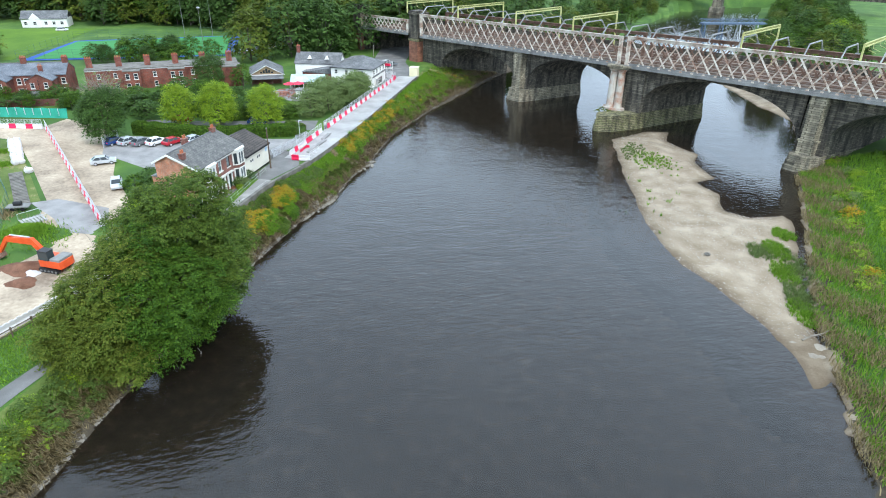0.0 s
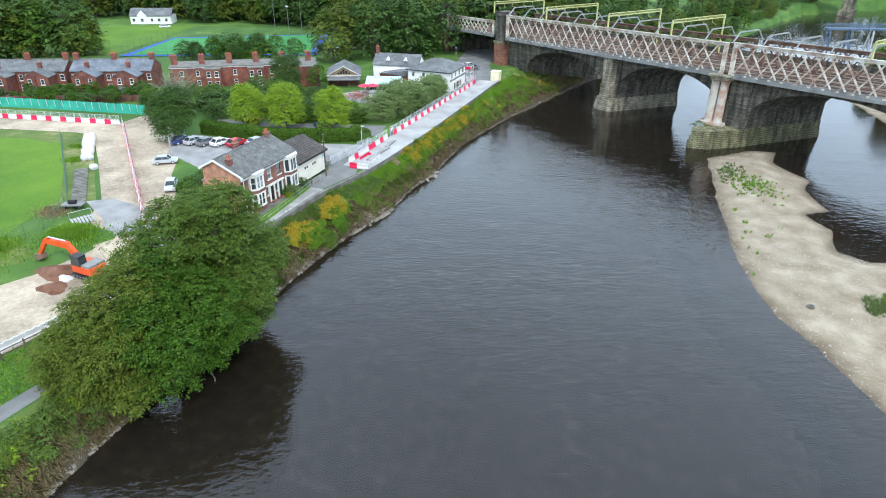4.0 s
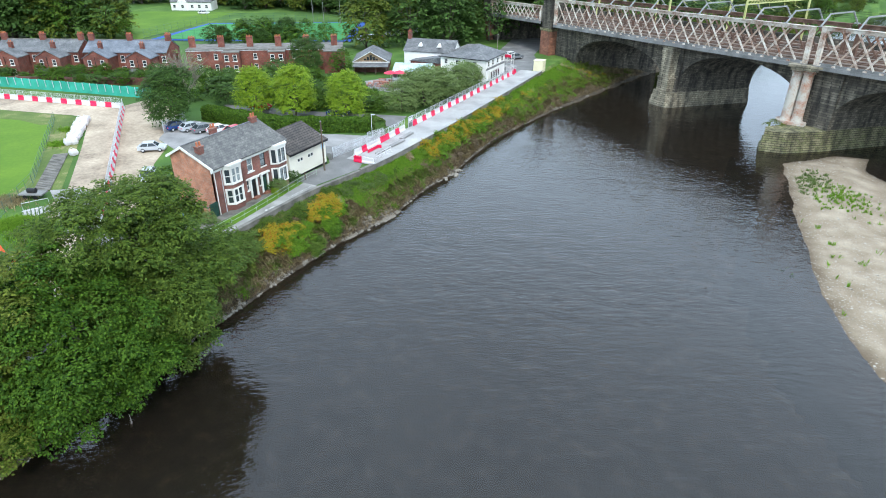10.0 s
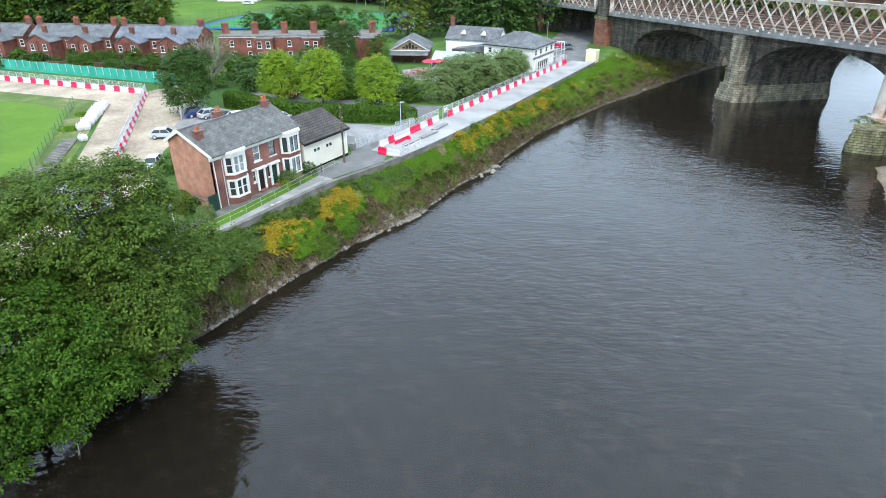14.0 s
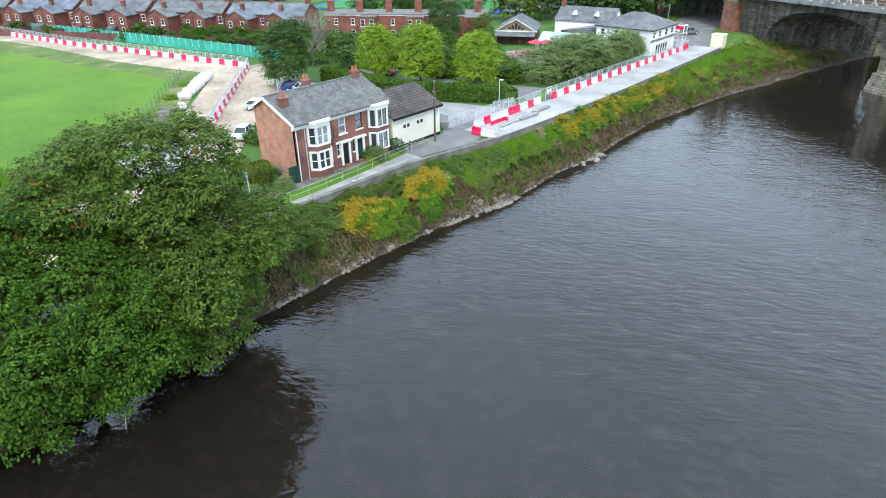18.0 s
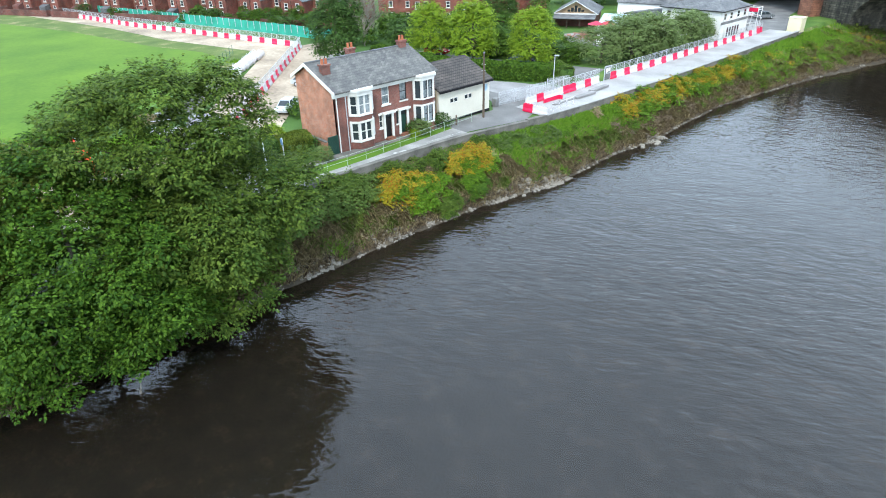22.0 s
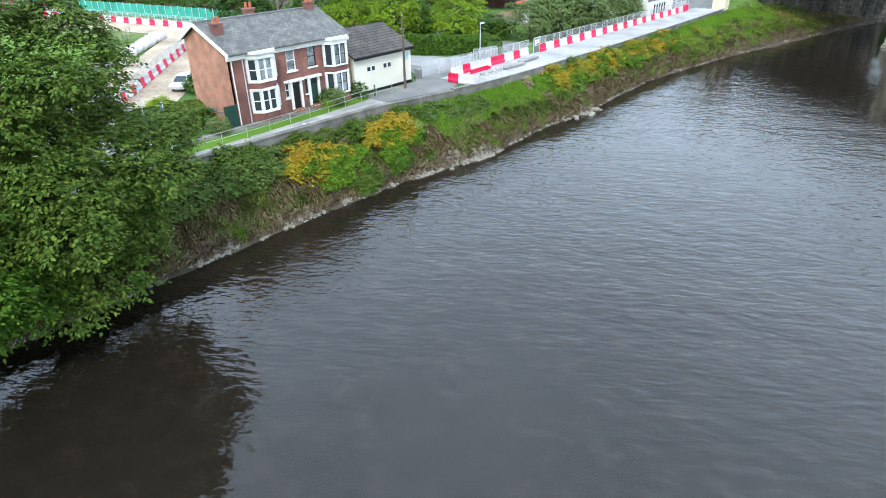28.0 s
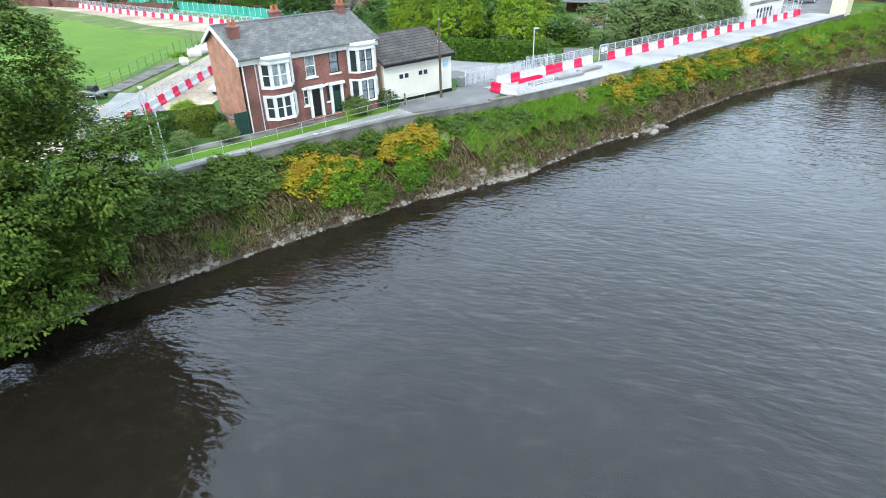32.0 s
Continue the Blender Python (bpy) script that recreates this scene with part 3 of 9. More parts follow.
# the riverside road before the houses, and the new slab along the flood wall
drape("road", [(-2.4, -41), (-2.4, -36), (-2.7, -24), (-3.4, -17), (-4.2, -10)], [(-0.9, -41), (-1.35, -36), (-1.55, -24), (-1.65, -17), (-1.8, -10)], WORN_TARMAC, "narrow worn pale tarmac riverside road", 0.05, category="road")
drape("road_1", [(-6.0, -10.05), (-6.1, -1), (-10, 2.5), (-22, 1.5)], [(-2.05, -10), (-0.4, -1), (-4.2, 5.5), (-22, 5)], ASPHALT, "grey asphalt road by the white outbuilding", 0.05, category="road")
drape("pavement", [(-6.1, -30), (-6.1, -22), (-6.1, -14), (-6.1, -10)], [(-4.55, -30), (-4.6, -22), (-5.2, -14), (-5.4, -10)], OLD_CONCRETE, "worn flagged path before the brick houses", 0.06)
drape("verge", [(-4.5, -36), (-4.6, -22), (-5.2, -14), (-5.4, -10)], [(-2.4, -36), (-2.7, -24), (-3.4, -17), (-4.2, -10)], LAWN, "mown grass verge by the road", 0.05, category="grass")
drape("slab", [(-4.9, 1.5), (-4.8, 25), (-4.9, 79)], [(0.2, 1.5), (0.75, 25), (0.0, 79)], CONCRETE, "new pale concrete slab along the river wall", 0.10)
drape("road_2", [(-9.5, 70), (-12, 84), (-20, 100), (-26, 130)], [(-4.9, 70), (-1, 84), (-9, 100), (-14, 130)], ASPHALT, "grey asphalt road under the railway bridge", 0.05, category="road")
drape("footpath", [(-2.1, -120), (-2.0, -66), (-0.8, -56), (-2.2, -42)], [(-0.1, -120), (0.1, -66), (0.9, -56), (-0.6, -42)], ASPHALT, "grey tarmac footpath through riverside grass", 0.05, category="path")
drape("lane", [(-46, 17.5), (-30, 21), (-9, 27.5)], [(-44, 13), (-29, 16.5), (-7, 20)], ASPHALT, "grey asphalt lane between hedges", 0.05, category="road")
yard("car_park", [(-45, -3), (-26, -10), (-12, -5), (-11, 1), (-22, 5.5), (-28, 8), (-43, 6)], PAVING, "grey car park behind the houses")
yard("haul_road", [(-16.3, -31.2), (-62.6, 6.6), (-106, -4.0), (-150, -13), (-170, -16), (-170, -22), (-118, -11.5), (-90, -8.5), (-66, -2.4), (-61.5, -2.2), (-47, -14), (-32, -26.8), (-29, -31.5), (-20, -39), (-14.5, -36)], STONE_TRACK, "compacted stone haul road with wheel marks", category="road")
yard("hardstanding", [(-17.2, -32), (-63.4, 5.8), (-63.2, 13.2), (-50, 9), (-45, 3), (-39.5, -5), (-35, -7), (-30, -14), (-21, -22), (-14, -27.5)], STONE_TRACK, "pale stone hardstanding beside the barriers", lift=0.05)
yard("site_compound", [(-20, -36.5), (-14, -34), (-7.2, -44), (-7.6, -50.5), (-8.9, -59), (-14, -90), (-60, -90), (-26, -60), (-20.5, -47), (-19.5, -40)], STONE_TRACK, "dusty stone works compound", lift=0.045)
yard("rough_strip", [(-67, -3), (-61.8, -3), (-47.5, -14.5), (-33, -27), (-38, -32), (-44, -40), (-40, -31), (-50, -21.5), (-62, -10)], ROUGH_GRASS, "dry rough grass beside the haul road", lift=0.03, category="grass")
yard("cricket_field", [(-72, -7.0), (-65, -7.0), (-50, -18.8), (-38.5, -28.8), (-34, -42), (-37, -60), (-90, -90), (-170, -60), (-165, -30), (-118, -16.5), (-86, -11.5)], LAWN, "bright mown cricket field", lift=0.05, category="field")
yard("rough_border", [(-66, -2.6), (-90, -8.7), (-118, -11.7), (-170, -22.2), (-166, -33), (-118, -19.0), (-86, -13.6), (-72, -9.2), (-65, -9.4), (-61.9, -4.6)], ROUGH_GRASS, "straw-coloured rough grass round the cricket field", lift=0.06, category="grass")
yard("sports_pitch", [(-133, 98), (-88, 128), (-70, 92), (-122, 66)], surface("pitch_turf", (0.03, 0.17, 0.045), (0.05, 0.23, 0.065), 0.9, 0.05, 3.0, 0.1), "green artificial hockey pitch", z=4.7, lift=0.30, category="field")
yard("pitch_border", [(-135, 99.5), (-86, 131), (-67, 92), (-124, 63)], surface("blue_court", (0.02, 0.07, 0.28), (0.03, 0.10, 0.36), 0.8, 0.4, 9.0, 0.1), "blue border round the hockey pitch", z=4.7, lift=0.2, category="field")
yard("playing_field", [(-215, 98), (-150, 128), (-138, 97), (-128, 64), (-150, 52), (-200, 60)], LAWN, "mown playing field before a white lodge", lift=0.1, category="field")

drape("footway", [(-2.6, -33.6), (-7.6, -33.0), (-14.5, -34.0)], [(-2.6, -36.4), (-8.0, -36.2), (-14.5, -36.6)], PAVING, "grey tarmac footway to the works gate", 0.065)
drape("side_yard", [(-24, 5), (-7.2, 1.5)], [(-24, 8.2), (-6.2, 14)], PAVING, "grey yard beside the palisade fence", 0.045)
yard("gravel_patch", [(-34, -28), (-31, -25.5), (-21, -26.5), (-17.4, -31), (-17, -35), (-21.5, -35.5), (-26, -32)], PAVING, "grey gravel patch on the haul road", lift=0.06)

# worn white lane marks on the riverside road
for k, (x0, x1, y0, y1) in enumerate([(-1.72, -1.64, -33.5 + 2.1 * k, -32.4 + 2.1 * k) for k in range(10)] + [(-2.5, -2.42, -15.5, -10.6), (-1.75, -1.67, -15.5, -10.6), (-2.35, -2.0, -20.2, -19.8), (-2.3, -2.0, -19.5, -18.6), (-1.2, -0.9, -9.6, -8.2)]):
    q = [(x0 + 0.0, y0), (x1, y0), (x1, y1), (x0, y1)]
    m_ = Mesh().add([(x, y, float(top_z(x, y)) + 0.062) for x, y in q], [(0, 1, 2, 3)])
    solid("lane_mark", m_, WORN_PAINT, "worn white lane mark on the road", "road marking", group="lane marks", kind="structure")

# retaining wall along the river road
wall = thing("retaining_wall", Matrix(), "weathered concrete river wall with a flat coping", "wall")
tagged(wall, kind="structure")
for y0 in np.arange(-38, 82, 3.0):
    y1 = y0 + 2.99
    a, b = float(edge_x(y0)), float(edge_x(y1))
    za, zb = float(top_z(a, y0)), float(top_z(b, y1))
    up = 0.04 if y0 < -4 else 0.18
    q = [(a, y0), (b, y1), (b + 0.42, y1), (a + 0.42, y0)]
    zz = [za, zb, zb, za]
    mm = Mesh().add([(x, y, z - 2.4) for (x, y), z in zip(q, zz)] + [(x, y, z + up) for (x, y), z in zip(q, zz)],
                    [(3, 2, 1, 0), (4, 5, 6, 7), (0, 1, 5, 4), (1, 2, 6, 5), (2, 3, 7, 6), (3, 0, 4, 7)])
    part("panel", mm, OLD_CONCRETE, wall)
    q = [(a - 0.06, y0), (b - 0.06, y1), (b + 0.5, y1), (a + 0.5, y0)]
    mm = Mesh().add([(x, y, z + up) for (x, y), z in zip(q, zz)] + [(x, y, z + up + 0.1) for (x, y), z in zip(q, zz)],
                    [(3, 2, 1, 0), (4, 5, 6, 7), (0, 1, 5, 4), (1, 2, 6, 5), (2, 3, 7, 6), (3, 0, 4, 7)])
    part("coping", mm, CONCRETE if y0 > 0 else OLD_CONCRETE, wall)

# ---- the railway bridge ----
DX, DY = 0.84, -0.5426          # along the girders
NX, NY = 0.5426, 0.84           # across them, away from the camera's side
PX, PY = 0.745, 0.667           # along the skewed piers
RISE = 0.027


def at(s, off=0.0, z=0.0):
    """A place s along the near girder, off metres behind it."""
    return Vector((58 + DX * s + NX * off, 61 + DY * s + NY * off, z))


BRIDGE = Matrix(((DX, NX, 0, 58), (DY, NY, 0, 61), (0, 0, 1, 0), (0, 0, 0, 1)))
LEAN = BRIDGE @ Matrix.Translation((0, 0, 15.1)) @ Matrix.Rotation(-math.atan(RISE), 4, "Y")


def truss(name, s0, s1, z0, depth, pitch, mat, off, label, matrix, back=None):
    """A lattice girder: chords, end posts and crossed diagonal bars."""
    g = thing(name, matrix @ Matrix.Translation((s0, off, z0)), label, "girder", "bridge girders")
    ln = s1 - s0
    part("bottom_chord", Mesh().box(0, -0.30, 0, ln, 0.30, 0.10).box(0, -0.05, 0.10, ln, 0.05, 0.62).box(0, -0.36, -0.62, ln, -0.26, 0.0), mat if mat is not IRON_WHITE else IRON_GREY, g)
    part("top_chord", Mesh().box(0, -0.36, depth - 0.12, ln, 0.36, depth).box(0, -0.08, depth - 0.75, ln, 0.08, depth - 0.12), mat, g)
    post = Mesh().box(-0.35, -0.2, 0.1, 0.35, 0.2, depth - 0.1).box(-0.42, -0.3, 0.1, -0.35, 0.3, depth - 0.1).box(0.35, -0.3, 0.1, 0.42, 0.3, depth - 0.1).data("end_post", mat)
    for x in (0.5, ln - 0.5):
        part("end_post", post, mat, g, m=Matrix.Translation((x, 0, 0)))
    n = max(2, round((ln - 2) / pitch))
    step = (ln - 2) / n
    run = step * 1.5
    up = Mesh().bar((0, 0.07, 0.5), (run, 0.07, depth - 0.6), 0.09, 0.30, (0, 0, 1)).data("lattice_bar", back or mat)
    dn = Mesh().bar((0, -0.07, depth - 0.6), (run, -0.07, 0.5), 0.09, 0.34, (0, 0, 1)).data("lattice_bar", mat)
    shoe = Mesh().box(-0.3, -0.2, 0.1, 0.3, 0.2, 0.42).data("gusset", mat)
    for k in range(n + 1):
        x = 1 + k * step
        if x + run < ln - 0.4:
            part("lattice_bar", up, mat, g, m=Matrix.Translation((x, 0, 0)))
            part("lattice_bar", dn, mat, g, m=Matrix.Translation((x, 0, 0)))
        if off < 1:
            part("gusset", shoe, mat, g, m=Matrix.Translation((x, 0, 0)))
    return g


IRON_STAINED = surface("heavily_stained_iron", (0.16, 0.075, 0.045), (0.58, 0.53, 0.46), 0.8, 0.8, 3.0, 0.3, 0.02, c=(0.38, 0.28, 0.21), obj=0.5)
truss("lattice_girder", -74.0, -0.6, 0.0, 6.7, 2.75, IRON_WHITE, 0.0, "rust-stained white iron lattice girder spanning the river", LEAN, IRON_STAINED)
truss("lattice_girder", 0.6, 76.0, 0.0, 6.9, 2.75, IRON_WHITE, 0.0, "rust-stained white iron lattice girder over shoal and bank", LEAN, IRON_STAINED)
truss("lattice_girder", -74.0, -0.6, 0.0, 6.5, 2.75, IRON_RUST, 11.6, "rusted inner lattice girder of the railway bridge", LEAN)
truss("lattice_girder", 0.6, 76.0, 0.0, 6.5, 2.75, IRON_RUST, 11.6, "rusted inner lattice girder of the railway bridge", LEAN)
truss("lattice_girder", -105.5, -79.5, 0.4, 4.2, 2.0, IRON_WHITE, 0.0, "cream lattice girder of the short side span", LEAN)
deck = thing("bridge_deck", LEAN, "rusty railway deck between lattice girders", "bridge deck")
part("deck_plate", Mesh().box(-106, 0.5, 0.1, 76, 22, 0.5), IRON_RUST, deck)
part("ballast", Mesh().box(-106, 1.2, 0.5, 76, 10.9, 0.8).box(-106, 12.4, 0.5, 76, 21.5, 0.85), surface("track_ballast", (0.10, 0.075, 0.06), (0.24, 0.18, 0.14), 0.95, 1.0, 9.0, 0.6, 0.05), deck)
for y in (2.6, 4.04, 7.0, 8.44, 13.6, 15.04, 17.6, 19.04):
    part("rail", Mesh().box(-106, y - 0.035, 0.85, 76, y + 0.035, 1.02), IRON_RUST, deck)
part("parapet", Mesh().box(-106, 22, -0.5, 76, 22.5, 2.0), STONE_DARK, deck)
cross = Mesh().box(-0.15, 0.3, 0.1, 0.15, 11.4, 0.7).data("cross_girder", IRON_RUST)
for k in range(26):
    part("cross_girder", cross, IRON_RUST, deck, m=Matrix.Translation((-72 + k * 5.6, 0, -0.65)))

# bent brackets over the near girder
BRACE_STEEL = surface("brace_steel", (0.16, 0.17, 0.17), (0.34, 0.35, 0.34), 0.6, 0.6, 8.0, 0.1, 0.01)
br = thing("overhead_brace", LEAN @ Matrix.Translation((-73, 0, 6.7)), "bent pale steel brace between the girder tops", "brace", "girder braces")
part("arm", Mesh().bar((0, 0.0, 0), (0, 2.3, 2.1), 0.24, 0.22, (1, 0, 0)).bar((0, 2.2, 2.05), (0, 9.6, 2.05), 0.24, 0.22, (1, 0, 0)).bar((0, 9.5, 2.1), (0, 11.6, 0.1), 0.24, 0.22, (1, 0, 0)), BRACE_STEEL, br)
part("foot_plate", Mesh().box(-0.4, -0.3, 0, 0.4, 0.3, 0.12), BRACE_STEEL, br)
part("foot_plate", Mesh().box(-0.4, 11.3, -0.2, 0.4, 11.9, 0.02), BRACE_STEEL, br)
for k in range(1, 22):
    copy_thing(br, LEAN @ Matrix.Translation((-73 + 6.65 * k, 0, 6.7)))

# yellow portals for the overhead wires
po = thing("overhead_portal", LEAN @ Matrix.Translation((-80, 1.0, 0.6)), "pale yellow steel portal for overhead railway wires", "portal", "overhead portals")
for y, z in ((-1.0, 6.1), (20.0, 0.0)):
    part("mast", Mesh().box(-0.16, y - 0.16, z, 0.16, y + 0.16, 9.4), OLE_YELLOW, po)
part("beam", Mesh().box(-0.12, -1, 8.7, 0.12, 20, 8.88).box(-0.12, -1, 9.35, 0.12, 20, 9.5), OLE_YELLOW, po)
lac = Mesh()
for k in range(20):
    lac.bar((0, k, 8.8), (0, k + 0.5, 9.4), 0.07, 0.07, (1, 0, 0)).bar((0, k + 0.5, 9.4), (0, k + 1, 8.8), 0.07, 0.07, (1, 0, 0))
part("lacing", lac, OLE_YELLOW, po)
for y in (3.1, 6.3, 11.3, 14.9):
    part("insulator_arm", Mesh().tube([(0, y, 8.7), (0, y, 7.9), (1.3, y, 7.4)], 0.05, 5), OLE_YELLOW, po)
for s in (-57, -34.5, -15.5, 27.5, 50):
    copy_thing(po, LEAN @ Matrix.Translation((s, 1.0, 0.6)))
wires = Mesh()
for y in (4.1, 7.3, 12.3, 15.9):
    wires.tube([(-104, y, 8.2), (75, y, 8.2)], 0.02, 4)
tagged(solid("overhead_wire", wires, BLACK, "thin dark overhead railway wires", "wire", LEAN), kind="stuff")

# masonry: piers, arches, tower
via = thing("masonry_viaduct", Matrix(), "sooted sandstone arched railway viaduct", "viaduct")


def skew_block(mesh, s0, s1, o0, length, z0, z1):
    a, b = at(s0, o0, z0), at(s1, o0, z0)
    w3 = Vector((PX, PY, 0)) * length
    return mesh.prism([a, b, b + w3, a + w3], (0, 0, z1 - z0))


def pier(s, wide, nose, base_mat, z_base=3.4):
    """A cutwater base of three stepped courses, and the shaft that narrows upwards."""
    long = 21.5 if s < 0 else 25.0
    c = at(s, 0)
    pv, dv = Vector((PX, PY, 0)), Vector((DX, DY, 0))
    bm = Mesh()
    for k, (grow, z0, z1) in enumerate(((0.5, -2, 1.1), (0.3, 1.1, 2.2), (0.1, 2.2, z_base))):
        h = wide / 2 + grow
        pts = [c - dv * h + pv * 0.5, c - dv * h * 0.75 - pv * (nose * 0.7 + grow), c - pv * (nose + grow), c + dv * h * 0.75 - pv * (nose * 0.7 + grow), c + dv * h + pv * 0.5,
               c + dv * h + pv * long, c + dv * h * 0.3 + pv * (long + 2), c - dv * h * 0.3 + pv * (long + 2), c - dv * h + pv * long]
        bm.prism([(p.x, p.y, z0) for p in pts], (0, 0, z1 - z0))
    p = part("pier_base", bm, base_mat, via)
    sm_ = Mesh()
    lo = [c - dv * wide * 0.48 + pv * 1.5, c + dv * wide * 0.48 + pv * 1.5, c + dv * wide * 0.48 + pv * long, c - dv * wide * 0.48 + pv * long]
    hi = [c - dv * wide * 0.48 + pv * 1.9, c + dv * wide * 0.48 + pv * 1.9, c + dv * wide * 0.48 + pv * long, c - dv * wide * 0.48 + pv * long]
    zt = 14.4 + RISE * s
    sm_.add([(q.x, q.y, z_base) for q in lo] + [(q.x, q.y, zt) for q in hi], [(0, 3, 2, 1), (4, 5, 6, 7), (0, 1, 5, 4), (1, 2, 6, 5), (2, 3, 7, 6), (3, 0, 4, 7)])
    part("pier_shaft", sm_, STONE_DARK, via)
    if nose < 5:
        # a pilaster with mouldings on the river face
        for a_, z0, z1 in ((1.5, z_base, 6.2), (1.75, 6.2, 6.6), (1.3, 6.6, zt - 1.6), (1.6, zt - 1.6, zt - 1.0), (1.4, zt - 1.0, zt)):
            q = [c - dv * a_ + pv * 2.2, c - dv * a_ - pv * (0.1 * a_), c + dv * a_ - pv * (0.1 * a_), c + dv * a_ + pv * 2.2]
            part("pilaster", Mesh().prism([(v_.x, v_.y, z0) for v_ in q], (0, 0, z1 - z0)), STONE_PIER, via)


pier(-33.0, 5.0, 0.6, STONE_PIER)
pier(2.4, 6.0, 9.0, STONE_MOSSY, 3.9)
pier(45.0, 5.6, 1.5, STONE_PIER)


def arch(s0, s1, off, z_spring, z_crown, depth):
    """A spandrel with an elliptical opening between two piers, swept along the skew."""
    n = 20
    zt0, zt1 = 14.3 + RISE * s0, 14.3 + RISE * s1
    mid, half = (s0 + s1) / 2, (s1 - s0) / 2
    vs, fs = [], []
    for k in range(n + 1):
        a = math.pi * (1 - k / n)
        s = mid + half * math.cos(a)
        z = z_spring + (z_crown - z_spring) * math.sin(a) ** 0.8
        for o in (0, depth):
            q = at(s, off) + Vector((PX, PY, 0)) * o
            vs += [(q.x, q.y, z), (q.x, q.y, zt0 + (zt1 - zt0) * k / n)]
    for k in range(n):
        i, j = 4 * k, 4 * k + 4
        fs += [(i, j, j + 1, i + 1), (i + 2, i + 3, j + 3, j + 2), (i, i + 2, j + 2, j), (i + 1, j + 1, j + 3, i + 3)]
    part("arch", Mesh().add(vs, fs), STONE_DARK, via)
    for k in range(n * 2):
        ring = Mesh()
        a0, a1 = math.pi * (1 - k / (2 * n)), math.pi * (1 - (k + 0.94) / (2 * n))
        q = []
        for a, r in ((a0, 0.0), (a1, 0.0), (a1, 0.9), (a0, 0.9)):
            p = at(mid + (half + r) * math.cos(a), off - 0.12)
            q.append((p.x, p.y, z_spring + (z_crown - z_spring + r * 0.5) * max(math.sin(a), 0.0) ** 0.8))
        part("voussoir", ring.prism(q, (PX * 0.4, PY * 0.4, 0)), STONE_DARK, via)


arch(-66, -35.4, 2.2, 4.0, 11.6, 20)
arch(-30.6, -0.4, 2.2, 4.0, 13.3, 20)
arch(5.2, 42.4, 2.2, 4.0, 14.2, 22)
arch(47.6, 84, 2.2, 4.0, 15.4, 24)
ab = Mesh()
skew_block(ab, -79.5, -66, 2.0, 26, 0, 12.2)
part("abutment", ab, STONE_DARK, via)
ab = Mesh()
skew_block(ab, 84, 130, 2.0, 26, 0, 16.5)
part("abutment", ab, STONE_DARK, via)
ab = Mesh()
skew_block(ab, -140, -104, 1.0, 26, 2, 12.0)
part("abutment", ab, STONE_DARK, via)
emb = Mesh()
a, b = at(-300, -8, 2), at(-106, -8, 2)
c, d = at(-106, 26, 2), at(-300, 26, 2)
emb.add([a, b, c, d, at(-300, 1, 12.3), at(-108, 1, 12.3), at(-108, 18, 12.3), at(-300, 18, 12.3)], [(0, 3, 2, 1), (4, 5, 6, 7), (0, 1, 5, 4), (1, 2, 6, 5), (2, 3, 7, 6), (3, 0, 4, 7)])
solid("railway_embankment", emb, GRASS, "grassy railway embankment leading to the bridge", "embankment", kind="structure")

tower = thing("bridge_tower", BRIDGE @ Matrix.Translation((-76.8, 0.6, 0)), "red sandstone bridge tower with a blackened top", "tower")
part("shaft", Mesh().box(-2.0, -1.2, 3, 2.0, 3.4, 11.2), STONE_RED, tower)
part("string_course", Mesh().box(-2.25, -1.45, 11.2, 2.25, 3.6, 11.9), STONE_MOSSY, tower)
part("upper_stage", Mesh().box(-1.9, -1.1, 11.9, 1.9, 3.3, 19.4), STONE_DARK, tower)
part("coping", Mesh().box(-2.25, -1.45, 19.4, 2.25, 3.65, 20.0).box(-1.9, -1.1, 20.0, 1.9, 3.3, 20.5), STONE_DARK, tower)
copy_thing(tower, BRIDGE @ Matrix.Translation((-107, 0.6, -0.8)))

col = thing("twin_column", Matrix.Translation((57.4, 61.8, 3.9)), "weathered cast iron twin column with rust streaks", "column")
for k, (u, v) in enumerate(((-0.92, 0.32), (0.92, -0.32))):
    part("shaft", Mesh().lathe([(1.12, 0.5), (1.05, 0.9), (0.98, 1.2), (0.90, 9.4), (1.15, 9.7), (0.95, 9.9), (1.2, 10.3)], 18, (u, v)), CAST_COLUMN, col)
part("plinth", Mesh().slab([(-2.5, -0.9), (-1.6, -1.6), (2.2, -2.0), (2.7, -1.0), (2.5, 0.9), (1.6, 1.6), (-2.2, 2.0), (-2.7, 1.0)], 0, 0.55), CAST_COLUMN, col)
part("capital", Mesh().slab([(-2.4, -1.6), (2.2, -2.2), (2.6, 1.4), (-2.2, 2.0)], 10.2, 10.75).slab([(-3.0, -1.7), (2.8, -2.6), (3.2, 1.6), (-2.6, 2.4)], 10.75, 11.2), STONE_PIER, col)

